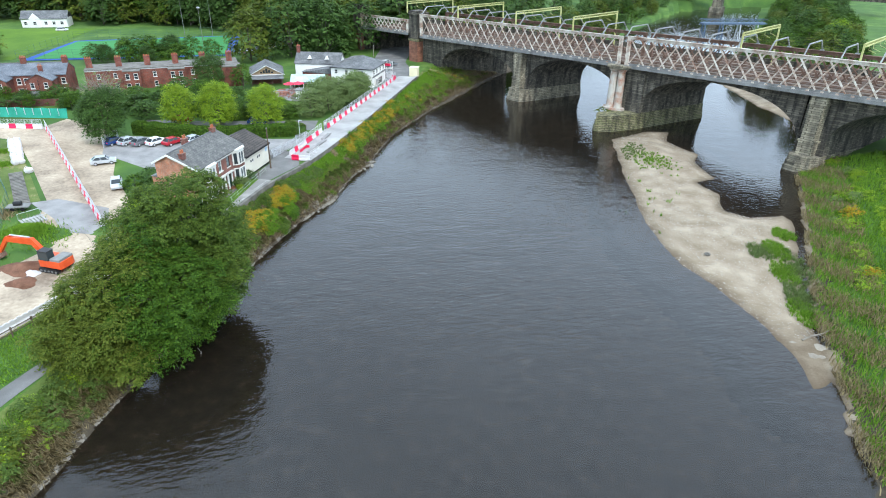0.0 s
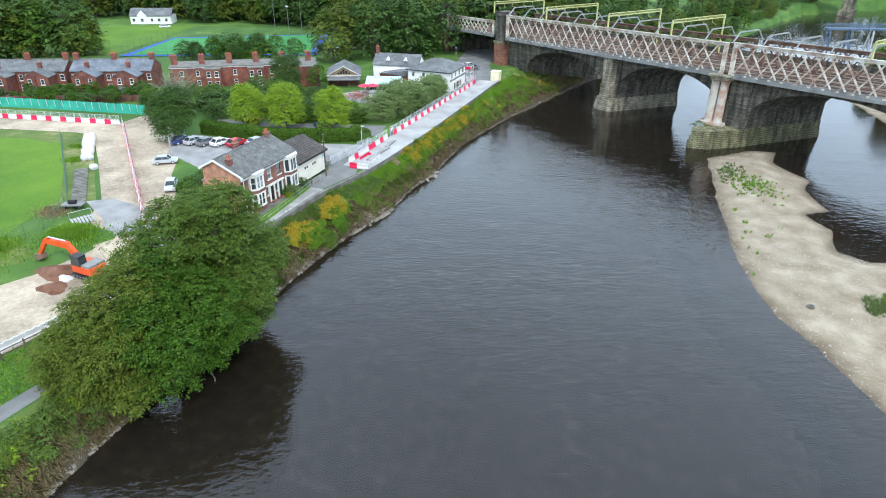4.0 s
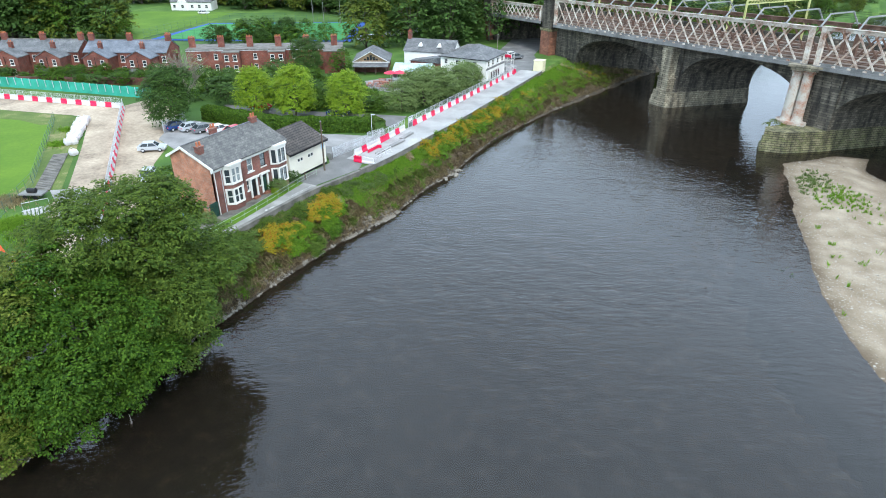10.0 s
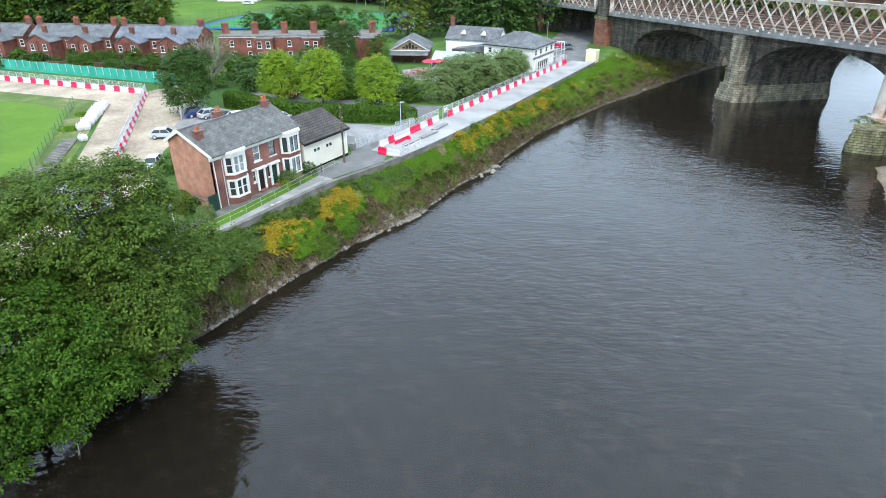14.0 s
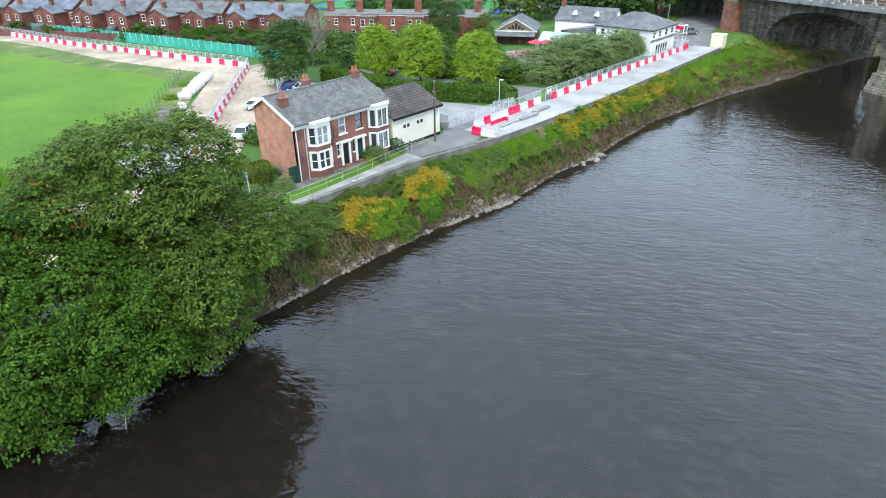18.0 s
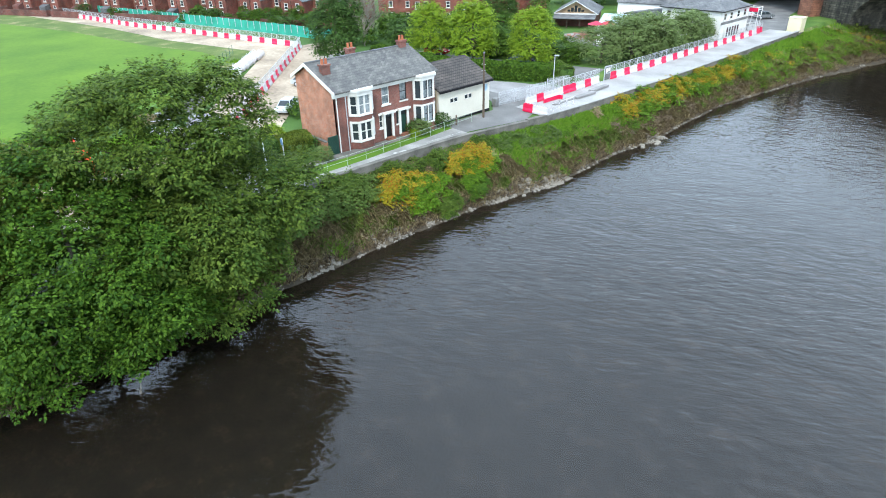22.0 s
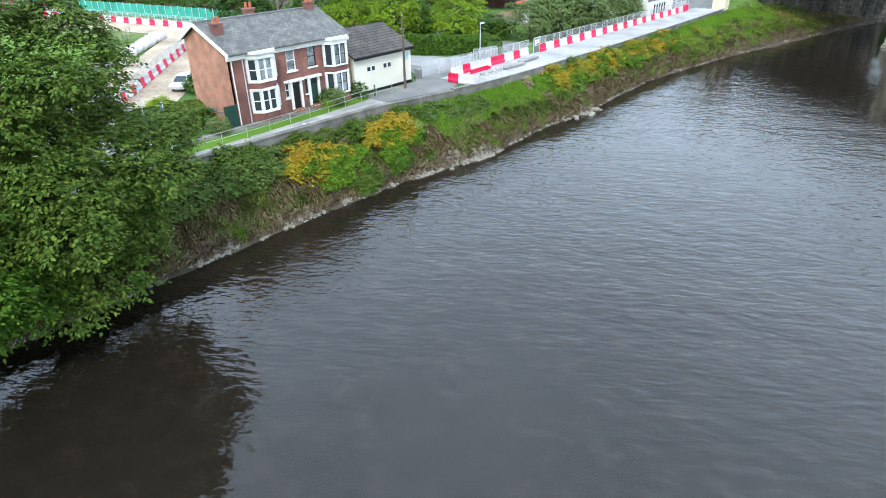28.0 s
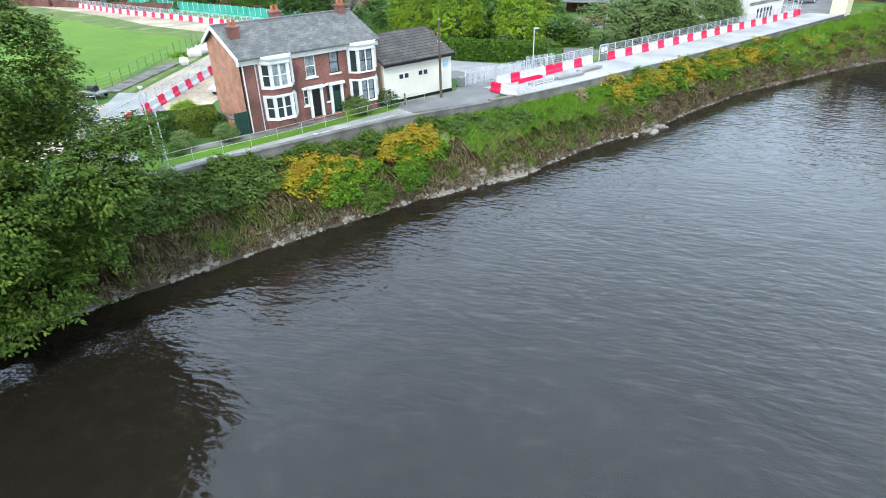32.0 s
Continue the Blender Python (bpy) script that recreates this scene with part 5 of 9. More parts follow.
# ---- clipped hedges ----
def hedge(name, pts, wide, high, z, material, label, seed, count, size=0.2):
    """A clipped hedge along a line: a dense box of small leaves over a dark core."""
    rng = np.random.default_rng(seed)
    p = np.array(pts, float)
    q = np.r_[0, np.cumsum(np.linalg.norm(np.diff(p, axis=0), axis=1))]
    t = rng.uniform(0, q[-1], count)
    c = np.stack([np.interp(t, q, p[:, 0]), np.interp(t, q, p[:, 1])], 1)
    e = np.stack([np.interp(t + 0.1, q, p[:, 0]), np.interp(t + 0.1, q, p[:, 1])], 1) - np.stack([np.interp(t - 0.1, q, p[:, 0]), np.interp(t - 0.1, q, p[:, 1])], 1)
    e /= np.linalg.norm(e, axis=1)[:, None] + 1e-9
    face = rng.random(count)
    side = np.where(face < 0.4, rng.uniform(-1, 1, count), np.where(face < 0.7, 1, -1) * (1 - np.abs(rng.normal(0, 0.06, count))))
    zz = np.where(face < 0.4, 1 - np.abs(rng.normal(0, 0.03, count)), rng.uniform(0, 1, count))
    zz = zz * (1 - 0.12 * np.abs(side) ** 4)
    pos = np.c_[c + np.stack([e[:, 1], -e[:, 0]], 1) * (side * wide / 2)[:, None], z + zz * high + 0.08 * np.sin(t * 1.7)]
    nrm = rng.normal(size=(count, 3)) + np.c_[np.stack([e[:, 1], -e[:, 0]], 1) * side[:, None] * 0.8, np.full(count, 0.7)]
    nrm /= np.linalg.norm(nrm, axis=1)[:, None]
    a = np.cross(nrm, rng.normal(size=(count, 3)))
    a /= np.linalg.norm(a, axis=1)[:, None]
    b = np.cross(nrm, a)
    s = size * rng.uniform(0.6, 1.3, count)[:, None]
    v = np.stack([pos - a * s, pos - b * s * 0.7, pos + a * s, pos + b * s * 0.7], 1).reshape(-1, 3)
    h = tagged(new(name), label, "hedge")
    core = Mesh()
    for (x0, y0), (x1, y1) in zip(pts, pts[1:]):
        core.bar((x0, y0, z + high * 0.45), (x1, y1, z + high * 0.45), wide * 0.86, high * 0.88)
    part("stem_core", core, LEAF_DARK, h)
    part("foliage", cloud("foliage", v, np.arange(4 * count).reshape(-1, 4), material), None, h)
    return h


hedge("hedge", [(-42, 8.4), (-25, 8.8), (-8.8, 16.4)], 2.6, 2.5, 4.7, LEAF_MID, "long clipped green hedge behind the car park", 31, 16000)
hedge("hedge", [(-7.6, 15.6), (-11.5, 18.0)], 2.2, 2.5, 4.7, LEAF_BRAMBLE, "clipped hedge corner by the lane", 32, 3500)
hedge("hedge", [(-30, 36), (-17, 33)], 1.6, 1.6, 4.7, LEAF_BRAMBLE, "low hedge round the beer garden lawn", 33, 4000)
hedge("hedge", [(-8.9, -25.7), (-9.7, -29.0)], 2.8, 2.35, 5.1, LEAF_OLIVE, "clipped brown-green hedge at the house end", 34, 9000, 0.09)
hedge("hedge", [(-9.75, -29.0), (-10.6, -32.3)], 2.8, 2.3, 5.1, LEAF_DARK, "clipped dark green hedge beside the footpath", 35, 9000, 0.09)

# ---- houses ----
def roof_pair(mesh, y0, y1, xf, xr, xb, zf, zr, zb, over=0.3, thick=0.16):
    """Two slopes with their ridge along y."""
    sf, sb = (zr - zf) / (xf - xr), (zr - zb) / (xr - xb)
    for (xa, za, xc, zc) in ((xf + over, zf - over * sf, xr, zr), (xr, zr, xb - over, zb - over * sb)):
        mesh.prism([(xa, y0, za), (xc, y0, zc), (xc, y0, zc + thick), (xa, y0, za + thick)], (0, y1 - y0, 0))
    return mesh


def sash(parent, x, y0, y1, z0, z1, frame_mat=None, out=1, along="y", depth=0.14, glass=None):
    """A sash window that faces +x (out=1), or, along x, faces -y: frame, meeting rail, two panes and a sill."""
    frame_mat = frame_mat or WHITE
    glass = glass or GLASS
    win = new("window")
    win.parent = parent
    if along == "y":
        win.matrix_basis = Matrix.Translation((x, y0, z0)) @ Matrix.Rotation(radians(90), 4, "Z")
    else:
        win.matrix_basis = Matrix.Translation((x, y0, z0))
    w_, h_ = y1 - y0, z1 - z0
    t = 0.075
    f = Mesh().box(0, -0.06, 0, t, depth, h_).box(w_ - t, -0.06, 0, w_, depth, h_).box(t, -0.06, h_ - t, w_ - t, depth, h_).box(t, -0.06, 0, w_ - t, depth, t).box(t, -0.04, h_ * 0.5 - 0.03, w_ - t, depth - 0.03, h_ * 0.5 + 0.03)
    part("window_frame", f, frame_mat, win)
    part("pane", Mesh().box(t, 0.02, t, w_ - t, 0.04, h_ / 2 - 0.03), glass, win)
    part("pane", Mesh().box(t, 0.0, h_ / 2 + 0.03, w_ - t, 0.02, h_ - t), glass, win)
    return win


PALE_GLASS = surface("curtained_glass", (0.05, 0.065, 0.07), (0.30, 0.34, 0.35), 0.12, 1.2, 5.0, 0.0, spec=0.6)
GLASS = bpy.data.materials.new("window_glass")
GLASS.use_nodes = True
_b = GLASS.node_tree.nodes["Principled BSDF"]
_b.inputs["Base Color"].default_value, _b.inputs["Roughness"].default_value = (0.03, 0.04, 0.045, 1), 0.06
_b.inputs["IOR"].default_value = 1.5

# the pair of brick houses; local origin at the south front corner of the wall, x to the river, y north
H0 = 5.45
house = thing("brick_house", Matrix.Translation((-6.25, -23.9, H0)), "pair of Victorian brick houses with white bay windows", "house")
L, D = 13.2, 6.9
EV, RG, RX = 5.85, 8.0, -4.5
wallm = Mesh()
wallm.prism([(0, 0.0, -0.6), (0, 0.0, EV), (RX, 0.0, RG - 0.15), (-D, 0.0, EV + 0.75), (-D, 0.0, -0.6)], (0, 0.3, 0))
part("gable_wall", wallm, BRICK_ORANGE, house, "orange brick gable end")
part("gable_wall", Mesh().prism([(0, L - 0.3, -0.6), (0, L - 0.3, EV), (RX, L - 0.3, RG - 0.15), (-D, L - 0.3, EV + 0.75), (-D, L - 0.3, -0.6)], (0, 0.3, 0)), BRICK_ORANGE, house)
part("back_wall", Mesh().box(-D, 0.3, -0.6, -D + 0.3, L - 0.3, EV + 0.7), BRICK_ORANGE, house)
OPEN = [(5.75, 6.75, 3.6, 5.45), (8.15, 9.1, 3.6, 5.45), (5.25, 5.75, 1.2, 2.6), (6.0, 6.85, 0.05, 2.55), (7.55, 8.0, 1.2, 2.6), (8.1, 8.95, 0.05, 2.55), (1.75, 4.25, 0.5, 5.3), (10.25, 12.75, 0.5, 5.3)]


def pierced(y0, y1, z0, z1, holes, x0=-0.3, x1=0.0):
    """A wall along y with openings cut right through, as blocks round them."""
    m = Mesh()
    ya = sorted({y0, y1, *[h[0] for h in holes], *[h[1] for h in holes]})
    za = sorted({z0, z1, *[h[2] for h in holes], *[h[3] for h in holes]})
    for a, b in zip(ya, ya[1:]):
        run = None
        for c, d in zip(za, za[1:]):
            solid_ = not any(h[0] <= a and b <= h[1] and h[2] <= c and d <= h[3] for h in holes)
            if solid_ and run is None:
                run = c
            if not solid_ and run is not None:
                m.box(x0, a, run, x1, b, c)
                run = None
        if run is not None:
            m.box(x0, a, run, x1, b, z1)
    return m


FRONT = pierced(0.3, L - 0.3, -0.6, EV, OPEN)
for k in range(len(FRONT.v) // 8):
    part("wall_panel", Mesh().add(FRONT.v[8 * k:8 * k + 8], FRONT.f[:6]), BRICK_RED, house)
part("corner", Mesh().box(-0.3, 0.0, -0.6, 0.004, 0.3, EV).box(-0.3, L - 0.3, -0.6, 0.004, L, EV), BRICK_RED, house)
# flat dark sheet in place of the rooms' own shade
part("room_shade_sheet", Mesh().box(-1.4, 0.4, 0, -1.3, L - 0.4, EV - 0.1), DARK, house, "dark sheet standing in for unlit rooms behind the windows")
roof = part("roof", roof_pair(Mesh(), -0.25, L + 0.2, 0.15, RX, -D, EV + 0.12, RG, EV + 0.85), SLATE_OLD, house, "weathered grey slate roof")
part("ridge_tiles", Mesh().tube([(RX, -0.25, RG + 0.16), (RX, L + 0.2, RG + 0.16)], 0.12, 8), SLATE, house)
part("bargeboard", Mesh().prism([(0.5, -0.36, EV - 0.12), (RX, -0.36, RG - 0.12), (RX, -0.36, RG + 0.2), (0.5, -0.36, EV + 0.2)], (0, 0.1, 0)).prism([(RX, -0.36, RG - 0.12), (-D - 0.4, -0.36, EV + 0.5), (-D - 0.4, -0.36, EV + 0.82), (RX, -0.36, RG + 0.2)], (0, 0.1, 0)), WHITE, house, "white bargeboard")
part("fascia", Mesh().box(0.0, -0.3, EV - 0.42, 0.16, L + 0.1, EV - 0.02).box(0.0, -0.3, EV - 0.02, 0.42, L + 0.1, EV + 0.14), WHITE, house, "white eaves board and gutter")


def bay(y0, storeys_white, frame_mat):
    """A two-storey canted bay with white stone windows and a brick apron."""
    b = new("bay_window")
    b.parent = house
    b.matrix_basis = Matrix.Translation((0, y0, 0))
    w_, pr, ct = 2.9, 0.75, 0.62
    shape = [(-0.05, 0), (pr, ct), (pr, w_ - ct), (-0.05, w_)]

    def ring(grow, z0, z1):
        pts = [(-0.05, -grow), (pr + grow, ct - grow * 0.6), (pr + grow, w_ - ct + grow * 0.6), (-0.05, w_ + grow)]
        return Mesh().slab(pts, z0, z1)

    part("apron", ring(0.0, -0.6, 0.62), BRICK_RED, b)
    part("sill", ring(0.10, 0.62, 0.76), WHITE, b)
    part("apron", ring(0.0, 2.78, 3.30), BRICK_RED, b)
    part("string_course", ring(0.09, 2.60, 2.78), WHITE, b)
    part("sill", ring(0.10, 3.30, 3.44), WHITE, b)
    part("cornice", ring(0.12, 5.34, 5.75), WHITE, b)
    part("flat_roof", ring(0.26, 5.75, 5.98), WHITE, b)
    for z0, z1 in ((0.76, 2.60), (3.44, 5.34)):
        posts = Mesh()
        for (x, y) in ((0.02, 0.05), (pr - 0.08, ct + 0.04), (pr - 0.08, w_ - ct - 0.04), (0.02, w_ - 0.05)):
            posts.box(x - 0.12, y - 0.12, z0, x + 0.12, y + 0.12, z1)
        posts.box(pr - 0.18, w_ / 2 - 0.07, z0, pr, w_ / 2 + 0.07, z1)
        part("mullions", posts, WHITE, b)
        for k in range(2):
            ya = ct + 0.14 + k * (w_ - 2 * ct - 0.26) / 2 + 0.02 * k
            yb = ya + (w_ - 2 * ct - 0.36) / 2
            t = 0.07
            h_ = (z0 + z1) / 2
            fr = Mesh().box(pr - 0.12, ya, z0, pr - 0.02, ya + t, z1).box(pr - 0.12, yb - t, z0, pr - 0.02, yb, z1).box(pr - 0.12, ya, z1 - t, pr - 0.02, yb, z1).box(pr - 0.12, ya, z0, pr - 0.02, yb, z0 + t).box(pr - 0.12, ya, h_ - 0.035, pr - 0.02, yb, h_ + 0.035)
            part("sash_frame", fr, frame_mat, b)
            part("pane", Mesh().box(pr - 0.09, ya + t, z0 + t, pr - 0.07, yb - t, z1 - t), PALE_GLASS if z0 > 2 or frame_mat is BLACK else GLASS, b)
        for (pa, pb) in (((0.06, 0.16), (pr - 0.16, ct - 0.02)), ((pr - 0.16, w_ - ct + 0.02), (0.06, w_ - 0.16))):
            part("pane", Mesh().bar((*pa, (z0 + z1) / 2), (*pb, (z0 + z1) / 2), 0.02, z1 - z0), GLASS, b)
            for zc in (z0 + 0.05, (z0 + z1) / 2, z1 - 0.05):
                part("sash_rail", Mesh().bar((*pa, zc), (*pb, zc), 0.07, 0.09), frame_mat, b)
    # curtains
    part("curtain", Mesh().box(0.0, 0.5, 3.5, 0.06, 0.9, 5.3).box(0.0, w_ - 0.9, 3.5, 0.06, w_ - 0.5, 5.3), WHITE, b, "pale curtains")


bay(1.55, True, WHITE)
bay(10.05, True, BLACK)
for (y0, y1, z0, z1), fm in ((OPEN[0], WHITE), (OPEN[1], BLACK), (OPEN[2], WHITE), (OPEN[4], BLACK)):
    sash(house, -0.12, y0, y1, z0, z1, fm, glass=PALE_GLASS if z0 > 2 else GLASS)
    part("sill", Mesh().box(-0.05, y0 - 0.12, z0 - 0.14, 0.12, y1 + 0.12, z0), WHITE, house)
    part("lintel", Mesh().box(-0.05, y0 - 0.1, z1, 0.05, y1 + 0.1, z1 + 0.2), WHITE, house)
for (y0, y1, z0, z1), dm, lb in ((OPEN[3], BLACK, "black panelled front door"), (OPEN[5], GREEN_PAINT, "dark green front door")):
    d_ = part("door", Mesh().box(-0.16, y0, z0, -0.10, y1, 2.02), dm, house, lb)
    pm = Mesh()
    for pz0, pz1 in ((0.2, 0.8), (0.95, 1.85)):
        pm.box(-0.10, y0 + 0.1, pz0, -0.07, (y0 + y1) / 2 - 0.05, pz1).box(-0.10, (y0 + y1) / 2 + 0.05, pz0, -0.07, y1 - 0.1, pz1)
    part("door_panel", pm, dm, d_)
    part("fanlight", Mesh().box(-0.14, y0, 2.1, -0.12, y1, z1), GLASS, house)
    part("door_surround", Mesh().box(-0.05, y0 - 0.26, 0, 0.14, y0, 2.6).box(-0.05, y1, 0, 0.14, y1 + 0.26, 2.6).box(-0.05, y0 - 0.4, 2.6, 0.35, y1 + 0.4, 2.82), WHITE, house)
    part("doorstep", Mesh().box(-0.1, y0 - 0.1, -0.3, 0.5, y1 + 0.1, 0.05), STONE_RED, house)
for (x, y, zt) in ((-2.6, 0.9, 8.05), (-5.6, 6.2, 8.5), (-4.4, 12.3, 8.6)):
    c_ = new("chimney")
    c_.parent = house
    c_.matrix_basis = Matrix.Translation((x, y, 0))
    part("chimney_shaft", Mesh().box(-0.32, -0.45, 6.2, 0.32, 0.45, zt), BRICK_RED, c_)
    part("chimney_cap", Mesh().box(-0.4, -0.53, zt, 0.4, 0.53, zt + 0.16), BRICK_RED, c_)
    for dy in (-0.22, 0.22):
        part("chimney_pot", Mesh().lathe([(0.15, zt + 0.16), (0.12, zt + 0.6), (0.15, zt + 0.66)], 10, (0, dy)), surface("terracotta", (0.34, 0.10, 0.05), (0.46, 0.16, 0.08), 0.85, 2.0, 9.0, 0.1), c_)
part("downpipe", Mesh().tube([(0.1, 0.12, -0.4), (0.1, 0.12, EV - 0.3)], 0.06, 8), WHITE, house, "white downpipe")
part("downpipe", Mesh().tube([(0.1, 1.2, -0.4), (0.1, 1.2, EV - 0.3)], 0.05, 8), GALV, house)
out = Mesh().box(-D - 3.4, 3.0, -0.6, -D, 7.0, 3.0)
part("rear_wing", out, BRICK_ORANGE, house)
part("rear_roof", Mesh().prism([(-D - 3.6, 2.8, 3.0), (-D, 2.8, 3.0), (-D, 2.8, 3.9)], (0, 4.4, 0)), SLATE, house)

# white outbuilding with a brown tiled roof
gar = thing("white_outbuilding", Matrix.Translation((-6.4, -10.0, 5.15)), "white rendered outbuilding with brown tiled roof", "building")
FRONT = pierced(0.0, 8.4, -0.5, 3.75, [(1.75, 3.0, 2.05, 2.6), (4.1, 5.4, 2.05, 2.6)])
for k in range(len(FRONT.v) // 8):
    part("wall_panel", Mesh().add(FRONT.v[8 * k:8 * k + 8], FRONT.f[:6]), PALE_CREAM, gar)
part("side_wall", Mesh().prism([(-0.3, 0.0, -0.5), (-0.3, 0.0, 3.75), (-4.6, 0, 5.6), (-8.6, 0, 3.75), (-8.6, 0, -0.5)], (0, 0.3, 0)), CREAM, gar, "cream rendered end wall")
part("side_wall", Mesh().prism([(-0.3, 8.1, -0.5), (-0.3, 8.1, 3.75), (-4.6, 8.1, 5.6), (-8.6, 8.1, 3.75), (-8.6, 8.1, -0.5)], (0, 0.3, 0)), PALE_CREAM, gar)
part("back_wall", Mesh().box(-8.6, 0.3, -0.5, -8.3, 8.1, 3.75), PALE_CREAM, gar)
part("room_shade_sheet", Mesh().box(-1.3, 0.4, 0, -1.2, 8.0, 3.6), DARK, gar)
part("roof", roof_pair(Mesh(), -0.2, 8.6, 0.1, -4.4, -8.6, 3.75, 5.75, 3.75, 0.35, 0.18), TILE_BROWN, gar, "dark brown concrete tile roof")
part("fascia", Mesh().box(0.38, -0.2, 3.5, 0.46, 8.6, 3.78), BLACK, gar)
part("plinth", Mesh().box(-0.02, 0.0, -0.5, 0.05, 8.4, 0.15), BLACK, gar, "black painted plinth")
for y0 in (1.75, 4.1):
    for k in range(2):
        w_ = new("window")
        w_.parent = gar
        w_.matrix_basis = Matrix.Translation((0, y0 + 0.64 * k, 2.05))
        part("window_frame", Mesh().box(-0.1, 0, 0, 0.03, 0.05, 0.55).box(-0.1, 0.56, 0, 0.03, 0.62, 0.55).box(-0.1, 0, 0, 0.03, 0.62, 0.05).box(-0.1, 0, 0.5, 0.03, 0.62, 0.55), WHITE, w_)
        part("pane", Mesh().box(-0.06, 0.05, 0.05, -0.04, 0.56, 0.5), GLASS, w_)
part("notice", Mesh().box(0.0, 7.3, 2.4, 0.03, 8.0, 3.2), surface("blue_notice", (0.25, 0.42, 0.55), (0.5, 0.62, 0.7), 0.5, 2.0, 9.0, 0.0), gar, "pale blue notice")

# ---- plastic barriers with mesh panels on top ----
def barrier_mesh():
    m = Mesh()
    m.prism([(-0.24, 0, 0), (0.24, 0, 0), (0.24, 0, 0.22), (0.10, 0, 0.45), (0.10, 0, 0.9), (-0.10, 0, 0.9), (-0.10, 0, 0.45), (-0.24, 0, 0.22)], (0, 1.72, 0))
    m.box(-0.07, 1.72, 0.08, 0.07, 1.80, 0.85)
    for y in (0.16, 0.70, 1.24):
        m.box(-0.075, y, 0.9, 0.075, y + 0.30, 1.0)
    return m


BAR_RED, BAR_WHITE = barrier_mesh().data("barrier_body", RED_PLASTIC), barrier_mesh().data("barrier_body", WHITE_PLASTIC)
_f = Mesh().box(-0.02, 0.02, 0.9, 0.02, 0.06, 1.95).box(-0.02, 1.74, 0.9, 0.02, 1.78, 1.95).box(-0.02, 0.02, 1.91, 0.02, 1.78, 1.95).box(-0.02, 0.02, 1.05, 0.02, 1.78, 1.08)
for k in range(1, 8):
    _f.box(-0.008, 0.02 + k * 0.22, 1.0, 0.008, 0.036 + k * 0.22, 1.93)
for k in range(1, 4):
    _f.box(-0.008, 0.05, 1.05 + k * 0.22, 0.008, 1.75, 1.066 + k * 0.22)
FENCE = _f.data("mesh_panel", GALV)


def barrier_line(pts, group, start=0, fence=True, pattern=None, z=None):
    p = np.array(pts, float)
    q = np.r_[0, np.cumsum(np.linalg.norm(np.diff(p, axis=0), axis=1))]
    t1, k = 0.0, -1
    while t1 + 2.1 < q[-1]:
        k += 1
        red = (pattern[k % len(pattern)] == "r") if pattern else (k + start) % 2 == 0
        long = 1.45 if red else 2.1
        t0, t1 = t1, t1 + long
        a = np.array([np.interp(t0, q, p[:, i]) for i in (0, 1)])
        b = np.array([np.interp(t1, q, p[:, i]) for i in (0, 1)])
        zz = float(top_z(*a)) + 0.1 if z is None else z
        m = Matrix.Translation((a[0], a[1], zz)) @ Matrix.Rotation(math.atan2(-(b - a)[0], (b - a)[1]), 4, "Z") @ Matrix.Diagonal((1, long / 1.8, 1, 1))
        t = thing("barrier", m, ("red" if red else "white") + " plastic water-filled barrier" + (" with mesh fence panel" if fence else ""), "barrier", group)
        part("barrier_body", BAR_RED if red else BAR_WHITE, None, t)
        if fence:
            part("mesh_panel", FENCE, None, t)


barrier_line([(-4.7, 22.2), (-4.7, 74.2)], "barriers along the river slab", 0)
barrier_line([(-4.4, 3.0), (-4.7, 20.4)], "barriers along the river slab", 0, True, "wrwwrrwrwr")
barrier_line([(0.4, 1.2), (-4.6, 1.0)], "barriers across the slab end", 0, False, "wr")
barrier_line([(-62, 5.8), (-16, -33.4)], "barriers along the haul road", 1, True, z=4.75)
barrier_line([(-62.5, 5.6), (-118, -7.4), (-150, -12.5)], "barriers along the haul road", 1, True, z=4.75)

# ---- brick terraces ----
BRICK_DARK = coursed("brown_red_brick", (0.20, 0.055, 0.04), (0.15, 0.04, 0.032), (0.17, 0.11, 0.09), 0.23, 0.076)
POT = surface("terracotta_pot", (0.34, 0.10, 0.05), (0.46, 0.16, 0.08), 0.85, 2.0, 9.0, 0.1)


def small_window(parent, m, w_=0.9, h_=1.4):
    """A white-framed window in its wall, facing local +x: frame, sill, lintel and pane."""
    win = new("window")
    win.parent = parent
    win.matrix_basis = m
    part("window_frame", FRAMES.setdefault((w_, h_), Mesh().box(0, -w_ / 2, 0, 0.06, -w_ / 2 + 0.09, h_).box(0, w_ / 2 - 0.09, 0, 0.06, w_ / 2, h_).box(0, -w_ / 2, h_ - 0.09, 0.06, w_ / 2, h_).box(0, -w_ / 2, 0, 0.06, w_ / 2, 0.09).box(0, -w_ / 2, h_ / 2 - 0.04, 0.05, w_ / 2, h_ / 2 + 0.04).data("window_frame", WHITE)), None, win)
    part("sill", SILLS.setdefault((w_, h_), Mesh().box(0, -w_ / 2 - 0.12, -0.14, 0.14, w_ / 2 + 0.12, 0).data("sill", WHITE)), None, win)
    part("pane", PANES.setdefault((w_, h_), Mesh().box(-0.05, -w_ / 2 + 0.05, 0.05, 0.025, w_ / 2 - 0.05, h_ - 0.05).data("pane", GLASS)), None, win)


FRAMES, SILLS, PANES = {}, {}, {}


